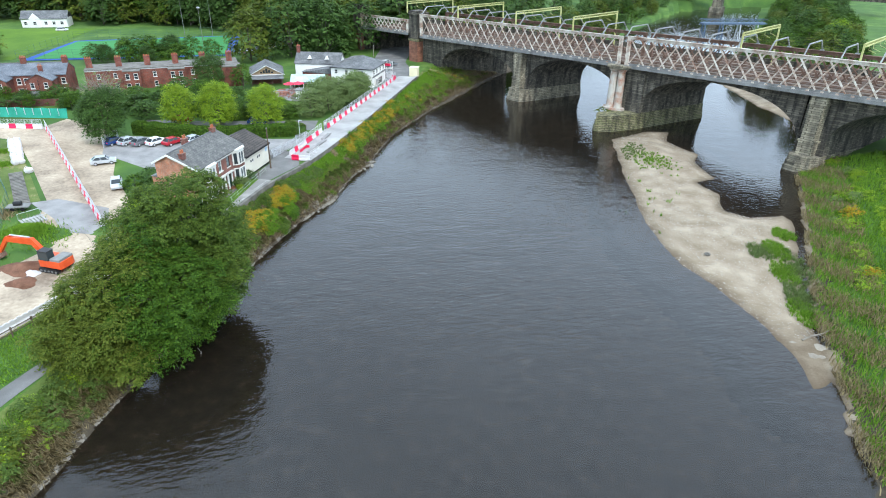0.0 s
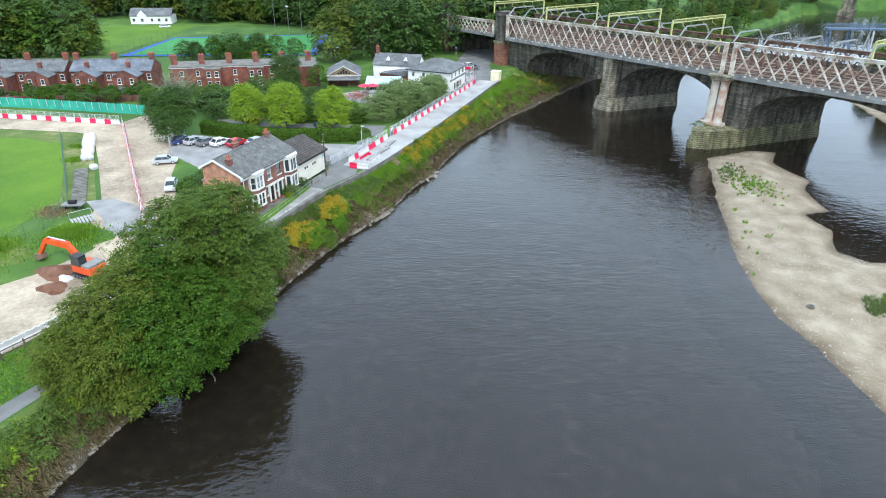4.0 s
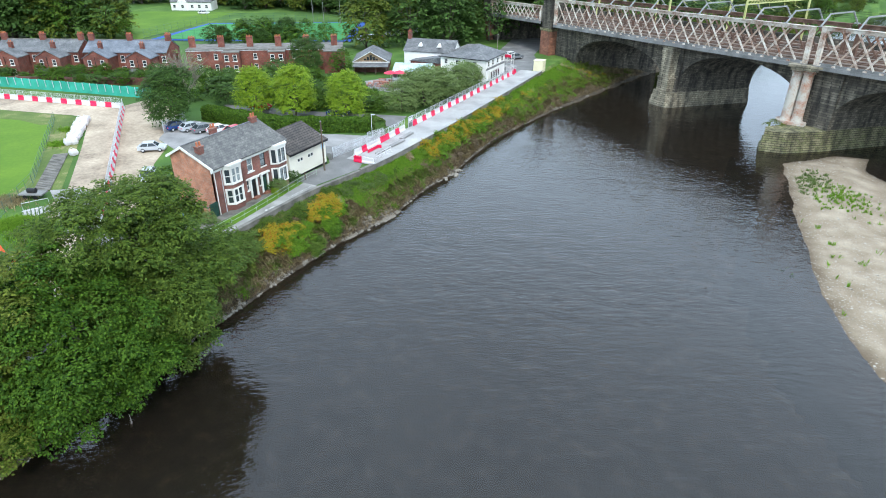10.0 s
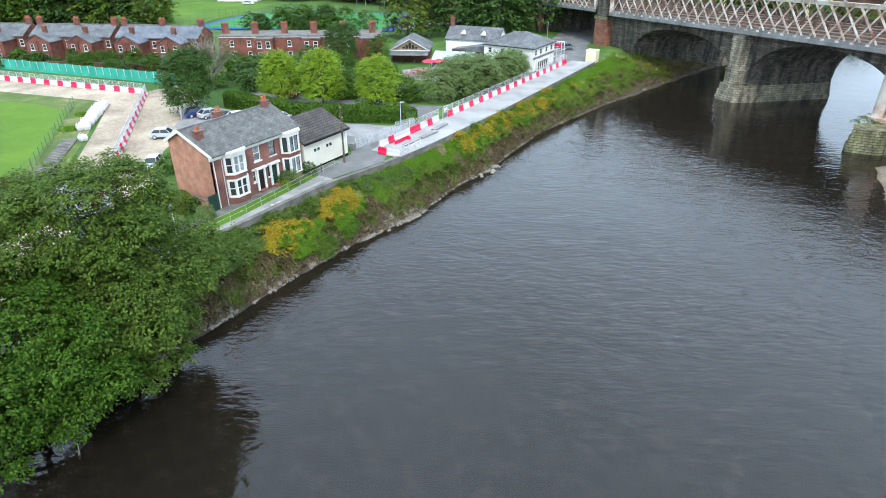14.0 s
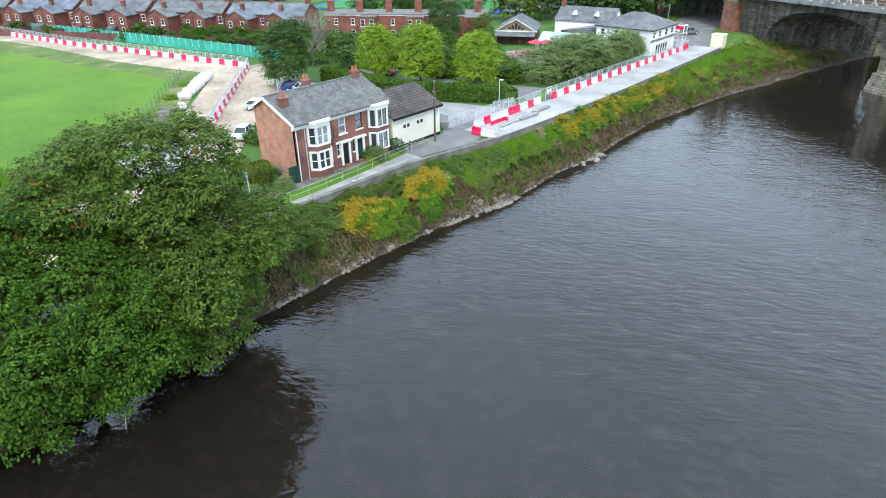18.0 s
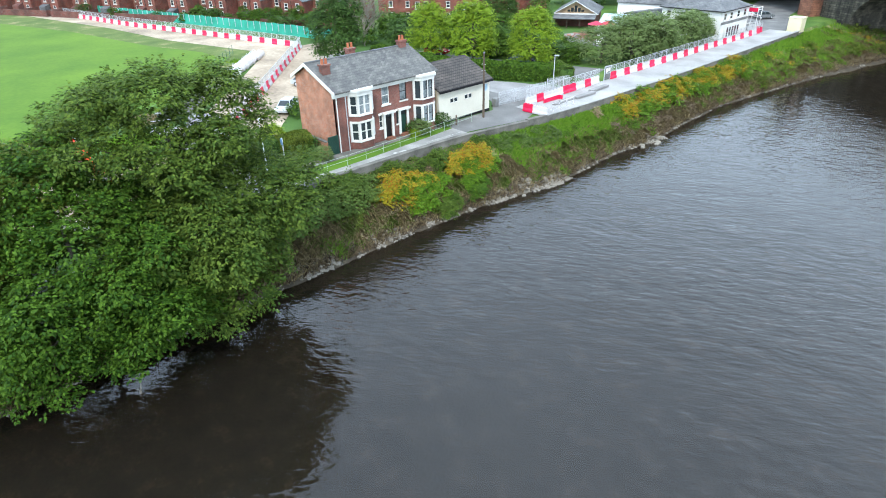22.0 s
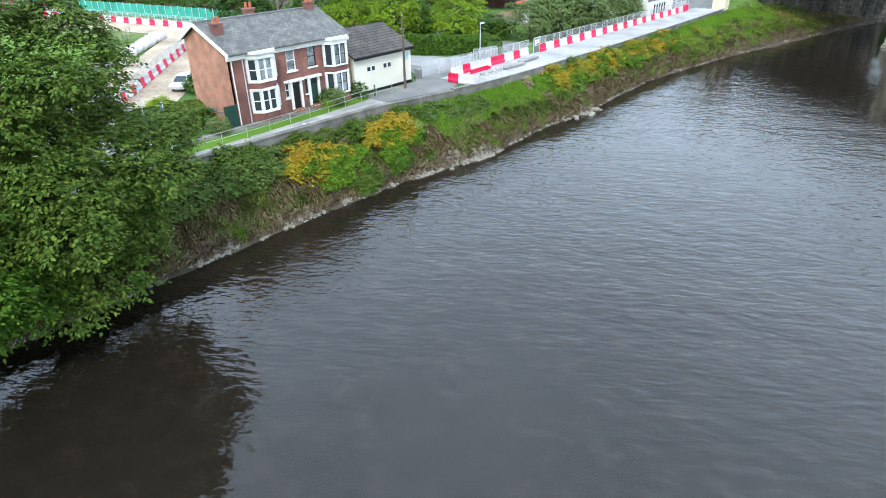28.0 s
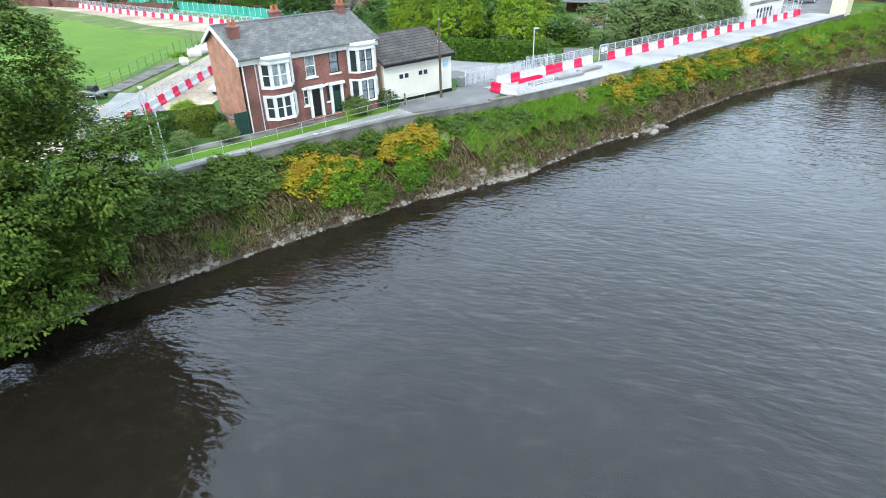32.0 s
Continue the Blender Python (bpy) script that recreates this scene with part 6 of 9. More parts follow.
def stack(parent, x, y, z0, z1, pots=4, wide=1.1):
    c_ = new("chimney")
    c_.parent = parent
    c_.matrix_basis = Matrix.Translation((x, y, 0))
    part("chimney_shaft", Mesh().box(-0.38, -wide / 2, z0, 0.38, wide / 2, z1).box(-0.46, -wide / 2 - 0.08, z1, 0.46, wide / 2 + 0.08, z1 + 0.18), BRICK_TERRACE, c_)
    for k in range(pots):
        part("chimney_pot", Mesh().lathe([(0.13, z1 + 0.18), (0.10, z1 + 0.55), (0.13, z1 + 0.6)], 8, (0, (k - (pots - 1) / 2) * wide / pots)), POT, c_)


def terrace(m, roof_mat, label):
    """Four two-storey houses: main range, two rear wings with pitched roofs, chimneys and white windows."""
    t = thing("terraced_houses", m, label, "house", "brick terraces")
    ln, ev, rg = 20.0, 5.3, 7.4
    w_ = Mesh().box(-4, 0, -0.5, 4, ln, ev).prism([(4, 0.02, ev), (0, 0.02, rg), (-4, 0.02, ev)], (0, 0.3, 0)).prism([(4, ln - 0.32, ev), (0, ln - 0.32, rg), (-4, ln - 0.32, ev)], (0, 0.3, 0))
    part("wall", w_, BRICK_TERRACE, t)
    part("roof", roof_pair(Mesh(), -0.1, ln + 0.1, 4, 0, -4, ev, rg, ev, 0.3, 0.15), roof_mat, t)
    part("ridge_tiles", Mesh().tube([(0, -0.1, rg + 0.15), (0, ln + 0.1, rg + 0.15)], 0.13, 6), OLD_CONCRETE, t)
    for k, y in enumerate((5.0, 15.0)):
        wing = Mesh().box(4, y - 2.9, -0.5, 8.6, y + 2.9, 4.7).prism([(8.58, y - 2.9, 4.7), (8.58, y, 6.3), (8.58, y + 2.9, 4.7)], (-0.3, 0, 0))
        part("rear_wing", wing, BRICK_TERRACE, t)
        rf = Mesh()
        for sgn in (-1, 1):
            rf.prism([(0.6, y + sgn * 3.15, 4.56), (8.8, y + sgn * 3.15, 4.56), (8.8, y, 6.35), (0.6, y, 6.35)], (0, 0, 0.15))
        part("wing_roof", rf, roof_mat, t)
        for dy in (-1.5, 1.5):
            small_window(t, Matrix.Translation((8.6, y + dy, 2.9)))
            small_window(t, Matrix.Translation((8.6, y + dy, 0.6)))
        for x in (5.4, 7.2):
            small_window(t, Matrix.Translation((x, y - 2.9, 2.9)) @ Matrix.Rotation(radians(-90), 4, "Z"), 0.7, 1.2)
            small_window(t, Matrix.Translation((x, y - 2.9, 0.6)) @ Matrix.Rotation(radians(-90), 4, "Z"), 0.8, 1.3)
        for dy in (-4.2, 4.2):
            small_window(t, Matrix.Translation((4.0, y + dy, 3.0)), 1.0, 1.5)
            small_window(t, Matrix.Translation((4.0, y + dy, 0.5)), 1.2, 1.5)
        part("downpipe", Mesh().tube([(8.68, y - 0.1, -0.3), (8.68, y - 0.1, 4.9)], 0.06, 6), BLACK, t)
        part("lean_to", Mesh().prism([(8.6, y - 2.4, -0.5), (8.6, y - 2.4, 2.4), (10.2, y - 2.4, 1.9), (10.2, y - 2.4, -0.5)], (0, 2.2, 0)), SLATE if k else BRICK_DARK, t)
    for y in (0.6, 10.0, 19.4):
        stack(t, 0, y, 6.2, 8.7, 4, 1.3)
    for y in (5.0, 15.0):
        stack(t, 5.0, y, 5.6, 7.5, 2, 0.9)
    for y in (0.0, 10.0, 20.0):
        part("yard_wall", Mesh().box(8.6, y - 0.12, -0.5, 14.5, y + 0.12, 1.6), BRICK_DARK, t)
    part("yard_wall", Mesh().box(14.3, 0, -0.5, 14.5, 20, 1.6), BRICK_DARK, t)
    return t


def row_at(x, y, z=4.7):
    """A terrace's frame: local y runs along the row, local x to its back yards and the river."""
    return Matrix(((0.45, 0.893, 0, x), (-0.893, 0.45, 0, y), (0, 0, 1, z), (0, 0, 0, 1)))


ta = terrace(row_at(-117.2, 16.9), SLATE, "red brick terraced houses with grey slate roofs")
tb = terrace(row_at(-98.0, 26.4), SLATE_BLUE, "red brick terraced houses with blue-grey slate roofs")
for k in range(1, 5):
    copy_thing(ta if k % 2 else tb, row_at(-117.2 - 19.4 * k, 16.9 - 9.7 * k))

# flat-roofed brick row
fr = thing("flat_roofed_houses", Matrix(((0.566, 0.824, 0, -76.5), (-0.824, 0.566, 0, 36.0), (0, 0, 1, 4.7), (0, 0, 0, 1))), "red brick houses with a flat grey roof", "house")
part("wall", Mesh().box(-8, 0, -0.5, 0, 38, 5.2).box(0, 9, -0.5, 2.6, 13, 5.0).box(0, 20, -0.5, 2.6, 24, 5.0).box(0, 33.5, -0.5, 4.5, 38.6, 5.2), BRICK_TERRACE, fr)
part("flat_roof", Mesh().box(-8.1, -0.1, 5.2, 0.12, 38.1, 5.42).box(0, 8.9, 5.0, 2.72, 13.1, 5.2).box(0, 19.9, 5.0, 2.72, 24.1, 5.2).box(0, 33.4, 5.2, 4.62, 38.72, 5.42), OLD_CONCRETE, fr, "grey felt flat roof")
part("eaves_board", Mesh().box(0.0, 0, 5.02, 0.1, 9, 5.2).box(0, 13, 5.02, 0.1, 20, 5.2).box(0, 24, 5.02, 0.1, 33.4, 5.2), GALV, fr)
for y in (3.0, 7.0, 16.5, 26, 30.5):
    for z in (0.5, 3.0):
        small_window(fr, Matrix.Translation((0, y, z)), 0.9, 1.35)
for y in (10, 12, 21, 23):
    for z in (0.5, 3.0):
        small_window(fr, Matrix.Translation((2.6, y, z)), 1.0, 1.5)
for y in (1, 8, 15, 22, 29, 36):
    stack(fr, -3.5, y, 5.2, 7.6, 4, 1.5)

# ---- the pub, its hall and glass roof ----
pub = thing("riverside_pub", Matrix.Translation((-7.6, 62.2, 4.65)), "white rendered pub with a grey hipped slate roof", "pub")
part("wall", Mesh().box(-12, 0, -0.5, 0, 11.5, 5.0), RENDER, pub)
part("lower_band", Mesh().box(0, 0.1, 2.55, 0.12, 11.4, 3.0), IRON_GREY, pub)
hip = Mesh().add([(-12.4, -0.4, 5.0), (0.4, -0.4, 5.0), (0.4, 11.9, 5.0), (-12.4, 11.9, 5.0), (-7.2, 4.9, 7.4), (-4.8, 6.6, 7.4)], [(0, 1, 5, 4), (1, 2, 5), (2, 3, 4, 5), (3, 0, 4), (0, 3, 2, 1)])
part("roof", hip, SLATE, pub, "grey slate hipped roof")
part("gutter", Mesh().box(-12.4, -0.5, 4.85, 0.5, -0.38, 5.02).box(0.38, -0.5, 4.85, 0.5, 11.9, 5.02), BLACK, pub)
for y in (1.4, 4.0, 7.0, 9.8):
    small_window(pub, Matrix.Translation((0, y, 3.3)), 1.1, 1.2)
for y in (2.2, 3.8, 5.4, 7.0):
    part("tall_window", Mesh().box(0, y - 0.35, 0.3, 0.05, y + 0.35, 2.2), GLASS, pub)
for x in (-3.0, -7.5, -10.5):
    small_window(pub, Matrix.Translation((x, 0, 3.3)) @ Matrix.Rotation(radians(-90), 4, "Z"), 0.9, 1.1)
porch = Mesh().box(0, 1.6, -0.4, 0.5, 7.8, 2.4)
part("bay_front", porch, WHITE, pub)
for y in (2.2, 3.3, 4.4, 5.5, 6.6):
    part("tall_window", Mesh().box(0.5, y - 0.28, 0.3, 0.54, y + 0.28, 2.0), GLASS, pub)
wing = thing("pub_wing", Matrix.Translation((-20.0, 72.0, 4.65)) @ Matrix.Rotation(radians(100), 4, "Z"), "white pub wing with a slate roof", "building")
part("wall", Mesh().box(-3.6, 0, -0.5, 3.6, 13, 4.6).prism([(3.6, 0.02, 4.6), (0, 0.02, 7.0), (-3.6, 0.02, 4.6)], (0, 0.3, 0)).prism([(3.6, 12.68, 4.6), (0, 12.68, 7.0), (-3.6, 12.68, 4.6)], (0, 0.3, 0)), RENDER, wing)
part("roof", roof_pair(Mesh(), -0.2, 13.2, 3.6, 0, -3.6, 4.6, 7.0, 4.6, 0.3, 0.15), SLATE, wing)
stack(wing, 0, 12.6, 6.2, 8.6, 2, 0.9)
for y in (4.0, 9.0):
    d_ = new("dormer")
    d_.parent = wing
    d_.matrix_basis = Matrix.Translation((-2.0, y, 5.6))
    part("dormer_body", Mesh().prism([(-0.9, -0.6, 0), (-0.9, 0.6, 0), (-0.9, 0, 0.9)], (1.4, 0, 0)), WHITE, d_)
link = thing("brick_link", Matrix.Translation((-19.8, 63.5, 4.65)), "low brick link with grey slate lean-to roof", "building")
part("wall", Mesh().box(-9, 0, -0.5, 0, 8, 2.8), BRICK_TERRACE, link)
part("roof", Mesh().prism([(-9.3, -0.3, 2.8), (0.0, -0.3, 2.8), (0.0, -0.3, 4.4)], (0, 8.6, 0)), SLATE, link)
cons = thing("conservatory", Matrix.Translation((-27.5, 52.5, 4.65)) @ Matrix.Rotation(radians(20), 4, "Z"), "glazed conservatory with a pale green roof", "conservatory")
CGLASS = surface("roof_glazing", (0.30, 0.42, 0.42), (0.48, 0.58, 0.56), 0.2, 0.5, 6.0, 0.0, spec=0.6)
for k in range(8):
    part("roof_pane", Mesh().prism([(1.15 * k, -0.2, 2.3), (1.15 * k + 1.1, -0.2, 2.3), (1.15 * k + 1.1, 4, 3.5), (1.15 * k, 4, 3.5)], (0, 0, 0.05)), CGLASS, cons)
    part("roof_pane", Mesh().prism([(1.15 * k, 4, 3.5), (1.15 * k + 1.1, 4, 3.5), (1.15 * k + 1.1, 8, 2.3), (1.15 * k, 8, 2.3)], (0, 0, 0.05)), CGLASS, cons)
part("frame", Mesh().box(0, 0, -0.4, 9.2, 0.15, 0.8).box(0, 0, 2.2, 9.2, 0.15, 2.35).box(0, 7.7, -0.4, 9.2, 7.85, 2.35).box(0, 0, -0.4, 0.15, 7.8, 2.3).box(9.05, 0, -0.4, 9.2, 7.8, 2.3), WHITE, cons)
for k in range(9):
    part("post", Mesh().box(1.15 * k - 0.06, -0.03, 0.8, 1.15 * k + 0.06, 0.13, 2.2), WHITE, cons)
club = thing("gabled_hall", Matrix.Translation((-37.0, 58.0, 4.65)) @ Matrix.Rotation(radians(-62), 4, "Z"), "hall with a white timber gable and slate roof", "hall")
part("wall", Mesh().box(-11, -4.2, -0.5, 0, 4.2, 2.7), BRICK_DARK, club)
part("gable", Mesh().prism([(0, -4.2, 2.7), (0, 4.2, 2.7), (0, 0, 4.9)], (-0.3, 0, 0)), surface("tan_boards", (0.32, 0.22, 0.13), (0.45, 0.33, 0.2), 0.8, 1.0, 9.0, 0.1), club)
rf = Mesh()
for sgn in (-1, 1):
    rf.prism([(0.5, sgn * 4.7, 2.5), (-11, sgn * 4.7, 2.5), (-9, 0, 5.05), (0.5, 0, 5.05)], (0, 0, 0.16))
part("roof", rf, SLATE, club)
bb = Mesh()
for sgn in (-1, 1):
    bb.bar((0.55, sgn * 4.75, 2.55), (0.55, 0, 5.12), 0.14, 0.34, (1, 0, 0))
part("bargeboard", bb.box(0.42, -4.4, 2.5, 0.56, 4.4, 2.75), WHITE, club)
for k in range(5):
    h_ = 1.25 - abs(k - 2) * 0.42
    part("gable_window", Mesh().box(0, -1.75 + 0.72 * k, 2.95, 0.05, -1.15 + 0.72 * k, 2.95 + h_), GLASS, club)
part("veranda_roof", Mesh().prism([(0.2, -4.4, 2.45), (0.2, 4.4, 2.45), (3.2, 4.4, 1.9), (3.2, -4.4, 1.9)], (0, 0, 0.12)), SLATE, club)
for y in (-4, -1.3, 1.3, 4):
    part("veranda_post", Mesh().box(2.9, y - 0.07, -0.4, 3.04, y + 0.07, 1.95), TIMBER, club)

yard("beer_garden", [(-33, 49), (-28, 43), (-17, 42), (-15, 52), (-20, 57), (-30, 54)], PAVING, "paved beer garden terrace", lift=0.05)
tbl = thing("picnic_table", Matrix.Translation((-27, 48, 4.75)), "reddish wooden picnic table on the terrace", "table", "picnic tables")
REDWOOD = surface("red_stained_wood", (0.25, 0.09, 0.06), (0.38, 0.16, 0.11), 0.8, 1.0, 9.0, 0.2)
for k in range(5):
    part("plank", Mesh().box(-0.9, -0.36 + 0.15 * k, 0.72, 0.9, -0.23 + 0.15 * k, 0.76), REDWOOD, tbl)
for y in (-0.72, 0.72):
    part("bench", Mesh().box(-0.9, y - 0.13, 0.42, 0.9, y + 0.13, 0.46), REDWOOD, tbl)
for x in (-0.65, 0.65):
    part("leg", Mesh().bar((x, -0.7, 0), (x, -0.2, 0.72), 0.05, 0.1, (1, 0, 0)).bar((x, 0.7, 0), (x, 0.2, 0.72), 0.05, 0.1, (1, 0, 0)).box(x - 0.03, -0.75, 0.36, x + 0.03, 0.75, 0.42), REDWOOD, tbl)
rr = random.Random(5)
for k in range(13):
    copy_thing(tbl, Matrix.Translation((-29 + (k % 5) * 2.6 + rr.uniform(-0.3, 0.3), 45.0 + (k // 5) * 2.6, 4.75)) @ Matrix.Rotation(rr.uniform(0, 3), 4, "Z"))
for (x, y, z) in ((-24.5, 51.0, 2.4), (-26.5, 50.2, 2.3)):
    ps = thing("parasol", Matrix.Translation((x, y, 4.75)), "open red parasol over the tables", "parasol", "parasols")
    part("canopy", Mesh().add([(1.7 * math.cos(k * math.pi / 4), 1.7 * math.sin(k * math.pi / 4), z) for k in range(8)] + [(0, 0, z + 0.6)], [(k, (k + 1) % 8, 8) for k in range(8)]), surface("red_canvas", (0.55, 0.03, 0.07), (0.66, 0.07, 0.11), 0.8, 1.0, 9.0, 0.1), ps)
    part("pole", Mesh().tube([(0, 0, 0), (0, 0, z + 0.6)], 0.03, 6), WHITE, ps)
shed = thing("white_kiosk", Matrix.Translation((-20.5, 45.2, 4.75)), "small white kiosk in the beer garden", "kiosk")
part("body", Mesh().box(-1.5, -1.2, 0, 1.5, 1.2, 2.3), WHITE, shed)
part("flat_roof", Mesh().box(-1.7, -1.4, 2.3, 1.7, 1.4, 2.45), IRON_GREY, shed)
yard("pub_lawn", [(-38, 33), (-17, 30), (-15, 41), (-28, 42), (-36, 46)], LAWN, "small mown lawn by the beer garden", lift=0.045, category="lawn")

# white lodge beyond the playing field
lod = thing("white_lodge", Matrix.Translation((-180, 124, 4.7)) @ Matrix.Rotation(radians(-63), 4, "Z"), "white rendered lodge with grey slate roofs", "house")
part("wall", Mesh().box(-4, 0, -0.5, 4, 17, 3.4).prism([(4, 3, 3.4), (4, 7, 3.4), (4, 5, 5.6)], (0.3, 0, 0)).box(4, 3, -0.5, 4.3, 7, 3.4), RENDER, lod)
part("roof", roof_pair(Mesh(), -0.3, 17.3, 4, 0, -4, 3.4, 6.0, 3.4, 0.3, 0.15), SLATE, lod)
for y in (1.5, 5, 9, 12, 15):
    small_window(lod, Matrix.Translation((4.3 if y == 5 else 4.0, y, 1.0)), 1.2, 1.3)

# ---- street furniture before the houses ----
RZ = lambda x, y: float(top_z(x, y))
pole = thing("telegraph_pole", Matrix.Translation((-4.7, -4.4, RZ(-4.7, -4.4))), "dark tarred wooden telegraph pole", "pole")
part("shaft", Mesh().tube([(0, 0, -0.4), (0, 0, 7.5)], 0.14, 10, 0.10), TIMBER, pole)
part("cap", Mesh().lathe([(0.13, 7.45), (0.13, 7.52), (0.02, 7.65)], 8), IRON_GREY, pole)
part("step_bolt", Mesh().box(-0.3, -0.02, 5.5, 0.3, 0.02, 5.54).box(-0.3, -0.02, 6.2, 0.3, 0.02, 6.24), GALV, pole)


def street_lamp(x, y, h, label):
    t = thing("street_lamp", Matrix.Translation((x, y, RZ(x, y))), label, "lamp post", "street lamps")
    part("column", Mesh().tube([(0, 0, -0.2), (0, 0, 1.1)], 0.09, 8).tube([(0, 0, 1.1), (0, 0, h)], 0.06, 8, 0.045), GALV, t)
    part("lamp_head", Mesh().prism([(0, -0.12, h), (0, 0.12, h), (0, 0.10, h + 0.14), (0, -0.10, h + 0.14)], (0.6, 0, 0.06)), GALV, t)
    return t


street_lamp(-5.0, 9.2, 5.2, "grey steel street lamp by the mesh gate")
street_lamp(-7.2, -31.6, 5.0, "tall grey street lamp beside the footpath")
sg = thing("path_sign", Matrix.Translation((-2.6, -32.0, RZ(-2.6, -32.0))) @ Matrix.Rotation(radians(-104), 4, "Z"), "grey post with a round blue path sign", "sign")
part("post", Mesh().tube([(0, 0, -0.2), (0, 0, 4.4)], 0.055, 8), GALV, sg)
part("disc", Mesh().tube([(0.05, 0, 4.05), (0.09, 0, 4.05)], 0.32, 16), surface("blue_sign", (0.05, 0.14, 0.30), (0.10, 0.22, 0.38), 0.4, 2.0, 9.0, 0.0), sg)
part("disc_rim", Mesh().tube([(0.03, 0, 4.05), (0.05, 0, 4.05)], 0.36, 16), GALV, sg)
RAIL_GREEN = surface("pale_green_paint", (0.26, 0.34, 0.27), (0.42, 0.50, 0.42), 0.6, 0.7, 9.0, 0.1, 0.01)
rail = thing("guard_rail", Matrix(), "thin pale green tubular guard rail by the road", "railing")
ry = list(np.arange(-32.5, -6.4, 2.35))
rail_x = [float(np.interp(y, [-36, -24, -17, -10, -6], [-2.45, -2.75, -3.45, -4.25, -4.5])) for y in ry]
for x, y in zip(rail_x, ry):
    part("post", Mesh().tube([(x, y, RZ(x, y)), (x, y, RZ(x, y) + 1.05)], 0.022, 6), RAIL_GREEN, rail)
for h_ in (0.55, 1.03):
    part("rail", Mesh().tube([(x, y, RZ(x, y) + h_) for x, y in zip(rail_x, ry)], 0.018, 6), RAIL_GREEN, rail)
gs = thing("garden_gate", Matrix.Translation((-6.15, -24.6, 5.3)), "tall dark green side gate", "gate")
part("panel", Mesh().box(-0.06, -0.6, 0, 0.06, 0.6, 1.95), GREEN_PAINT, gs)
for k in range(6):
    part("board", Mesh().box(0.06, -0.58 + 0.2 * k, 0.05, 0.085, -0.42 + 0.2 * k, 1.9), GREEN_PAINT, gs)
gw = thing("garden_wall", Matrix.Translation((-6.3, -25.2, 5.3)), "low brick garden wall at the house end", "wall")
part("brickwork", Mesh().box(-3.5, -0.12, -0.4, -0.1, 0.12, 1.4), BRICK_ORANGE, gw)
part("coping", Mesh().box(-3.6, -0.17, 1.4, -0.1, 0.17, 1.5), OLD_CONCRETE, gw)
for (x, y, s, me_, lb) in ((-5.0, -14.9, 0.5, 3, "bright green rounded shrub by the front path"), (-5.1, -14.0, 0.5, 2, "bronze and green shrub by the front path"), (-5.6, -13.9, 0.5, 1, "dark climbing shrub beside the bay window"), (-5.7, -10.2, 0.45, 1, "dark green bush at the outbuilding corner"), (-8.4, -26.2, 0.5, 1, "dark shrub by the brick wall"), (-5.6, -26.2, 0.45, 2, "grey-green shrub by the gate"), (-6.2, -29.6, 0.42, 2, "pale grassy shrub by the footpath"), (-5.0, -30.6, 0.3, 0, "low green shrub by the footpath"), (-17.0, -17.5, 0.9, 0, "bright green bush behind the house"), (-20, -15.5, 0.9, 1, "dark bush behind the house"), (-22.5, -18, 0.7, 0, "green bush beside parked cars")):
    tree("garden_shrub", x, y, RZ(x, y) - 0.1, (bush, bush_d, willow, bush_l)[me_], lb, x * 3, s * (1 if me_ < 2 else 0.6), "shrub", "shrubs round the houses")
tree("garden_shrub", -15.6, -26.2, 4.6, bush_l, "bright yellow-green shrub behind the hedge", 1.0, 0.66, "shrub", "shrubs round the houses")
post = thing("bollard", Matrix.Translation((-4.8, -8.8, RZ(-4.8, -8.8))), "short wooden post by the verge", "post")
part("shaft", Mesh().tube([(0, 0, -0.1), (0, 0, 1.1)], 0.09, 8), TIMBER, post)
part("cap", Mesh().lathe([(0.1, 1.1), (0.1, 1.14), (0.02, 1.2)], 8), TIMBER, post)
wb = thing("wheelie_bin", Matrix.Translation((-7.0, 0.2, RZ(-7, 0))), "grey wheeled bin beside the white wall", "bin")
part("body", Mesh().prism([(-0.28, -0.3, 0.08), (0.28, -0.3, 0.08), (0.34, -0.3, 1.0), (-0.34, -0.3, 1.0)], (0, 0.6, 0)), IRON_GREY, wb)
part("lid", Mesh().prism([(-0.37, -0.34, 1.0), (0.37, -0.34, 1.0), (0.30, -0.34, 1.1), (-0.37, -0.34, 1.08)], (0, 0.68, 0)), IRON_GREY, wb)
for y in (-0.3, 0.24):
    part("wheel", Mesh().tube([(-0.3, y, 0.12), (-0.3, y + 0.06, 0.12)], 0.12, 10), BLACK, wb)


def palisade(name, a, b, h, z, label, material=None, gap=0.16):
    material = material or GALV
    t = thing(name, Matrix.Translation((a[0], a[1], z)) @ Matrix.Rotation(math.atan2(b[1] - a[1], b[0] - a[0]), 4, "Z"), label, "fence", "steel fences")
    ln = math.hypot(b[0] - a[0], b[1] - a[1])
    pale = Mesh().add([(-0.035, -0.02, 0.1), (0.035, -0.02, 0.1), (0.035, 0.0, h - 0.1), (0, 0, h), (-0.035, 0, h - 0.1), (-0.035, 0.02, 0.1), (0.035, 0.02, 0.1)], [(0, 1, 2, 3, 4), (6, 5, 4, 3, 2)]).data("pale", material)
    for k in range(int(ln / gap)):
        part("pale", pale, None, t, m=Matrix.Translation((0.08 + k * gap, 0, 0)))
    for zz in (0.4, h - 0.45):
        part("rail", Mesh().box(0, -0.05, zz, ln, -0.02, zz + 0.06), material, t)
    for k in range(int(ln / 2.7) + 1):
        part("post", Mesh().box(k * 2.7 - 0.05, -0.1, -0.2, k * 2.7 + 0.05, 0.0, h - 0.1), material, t)
    return t


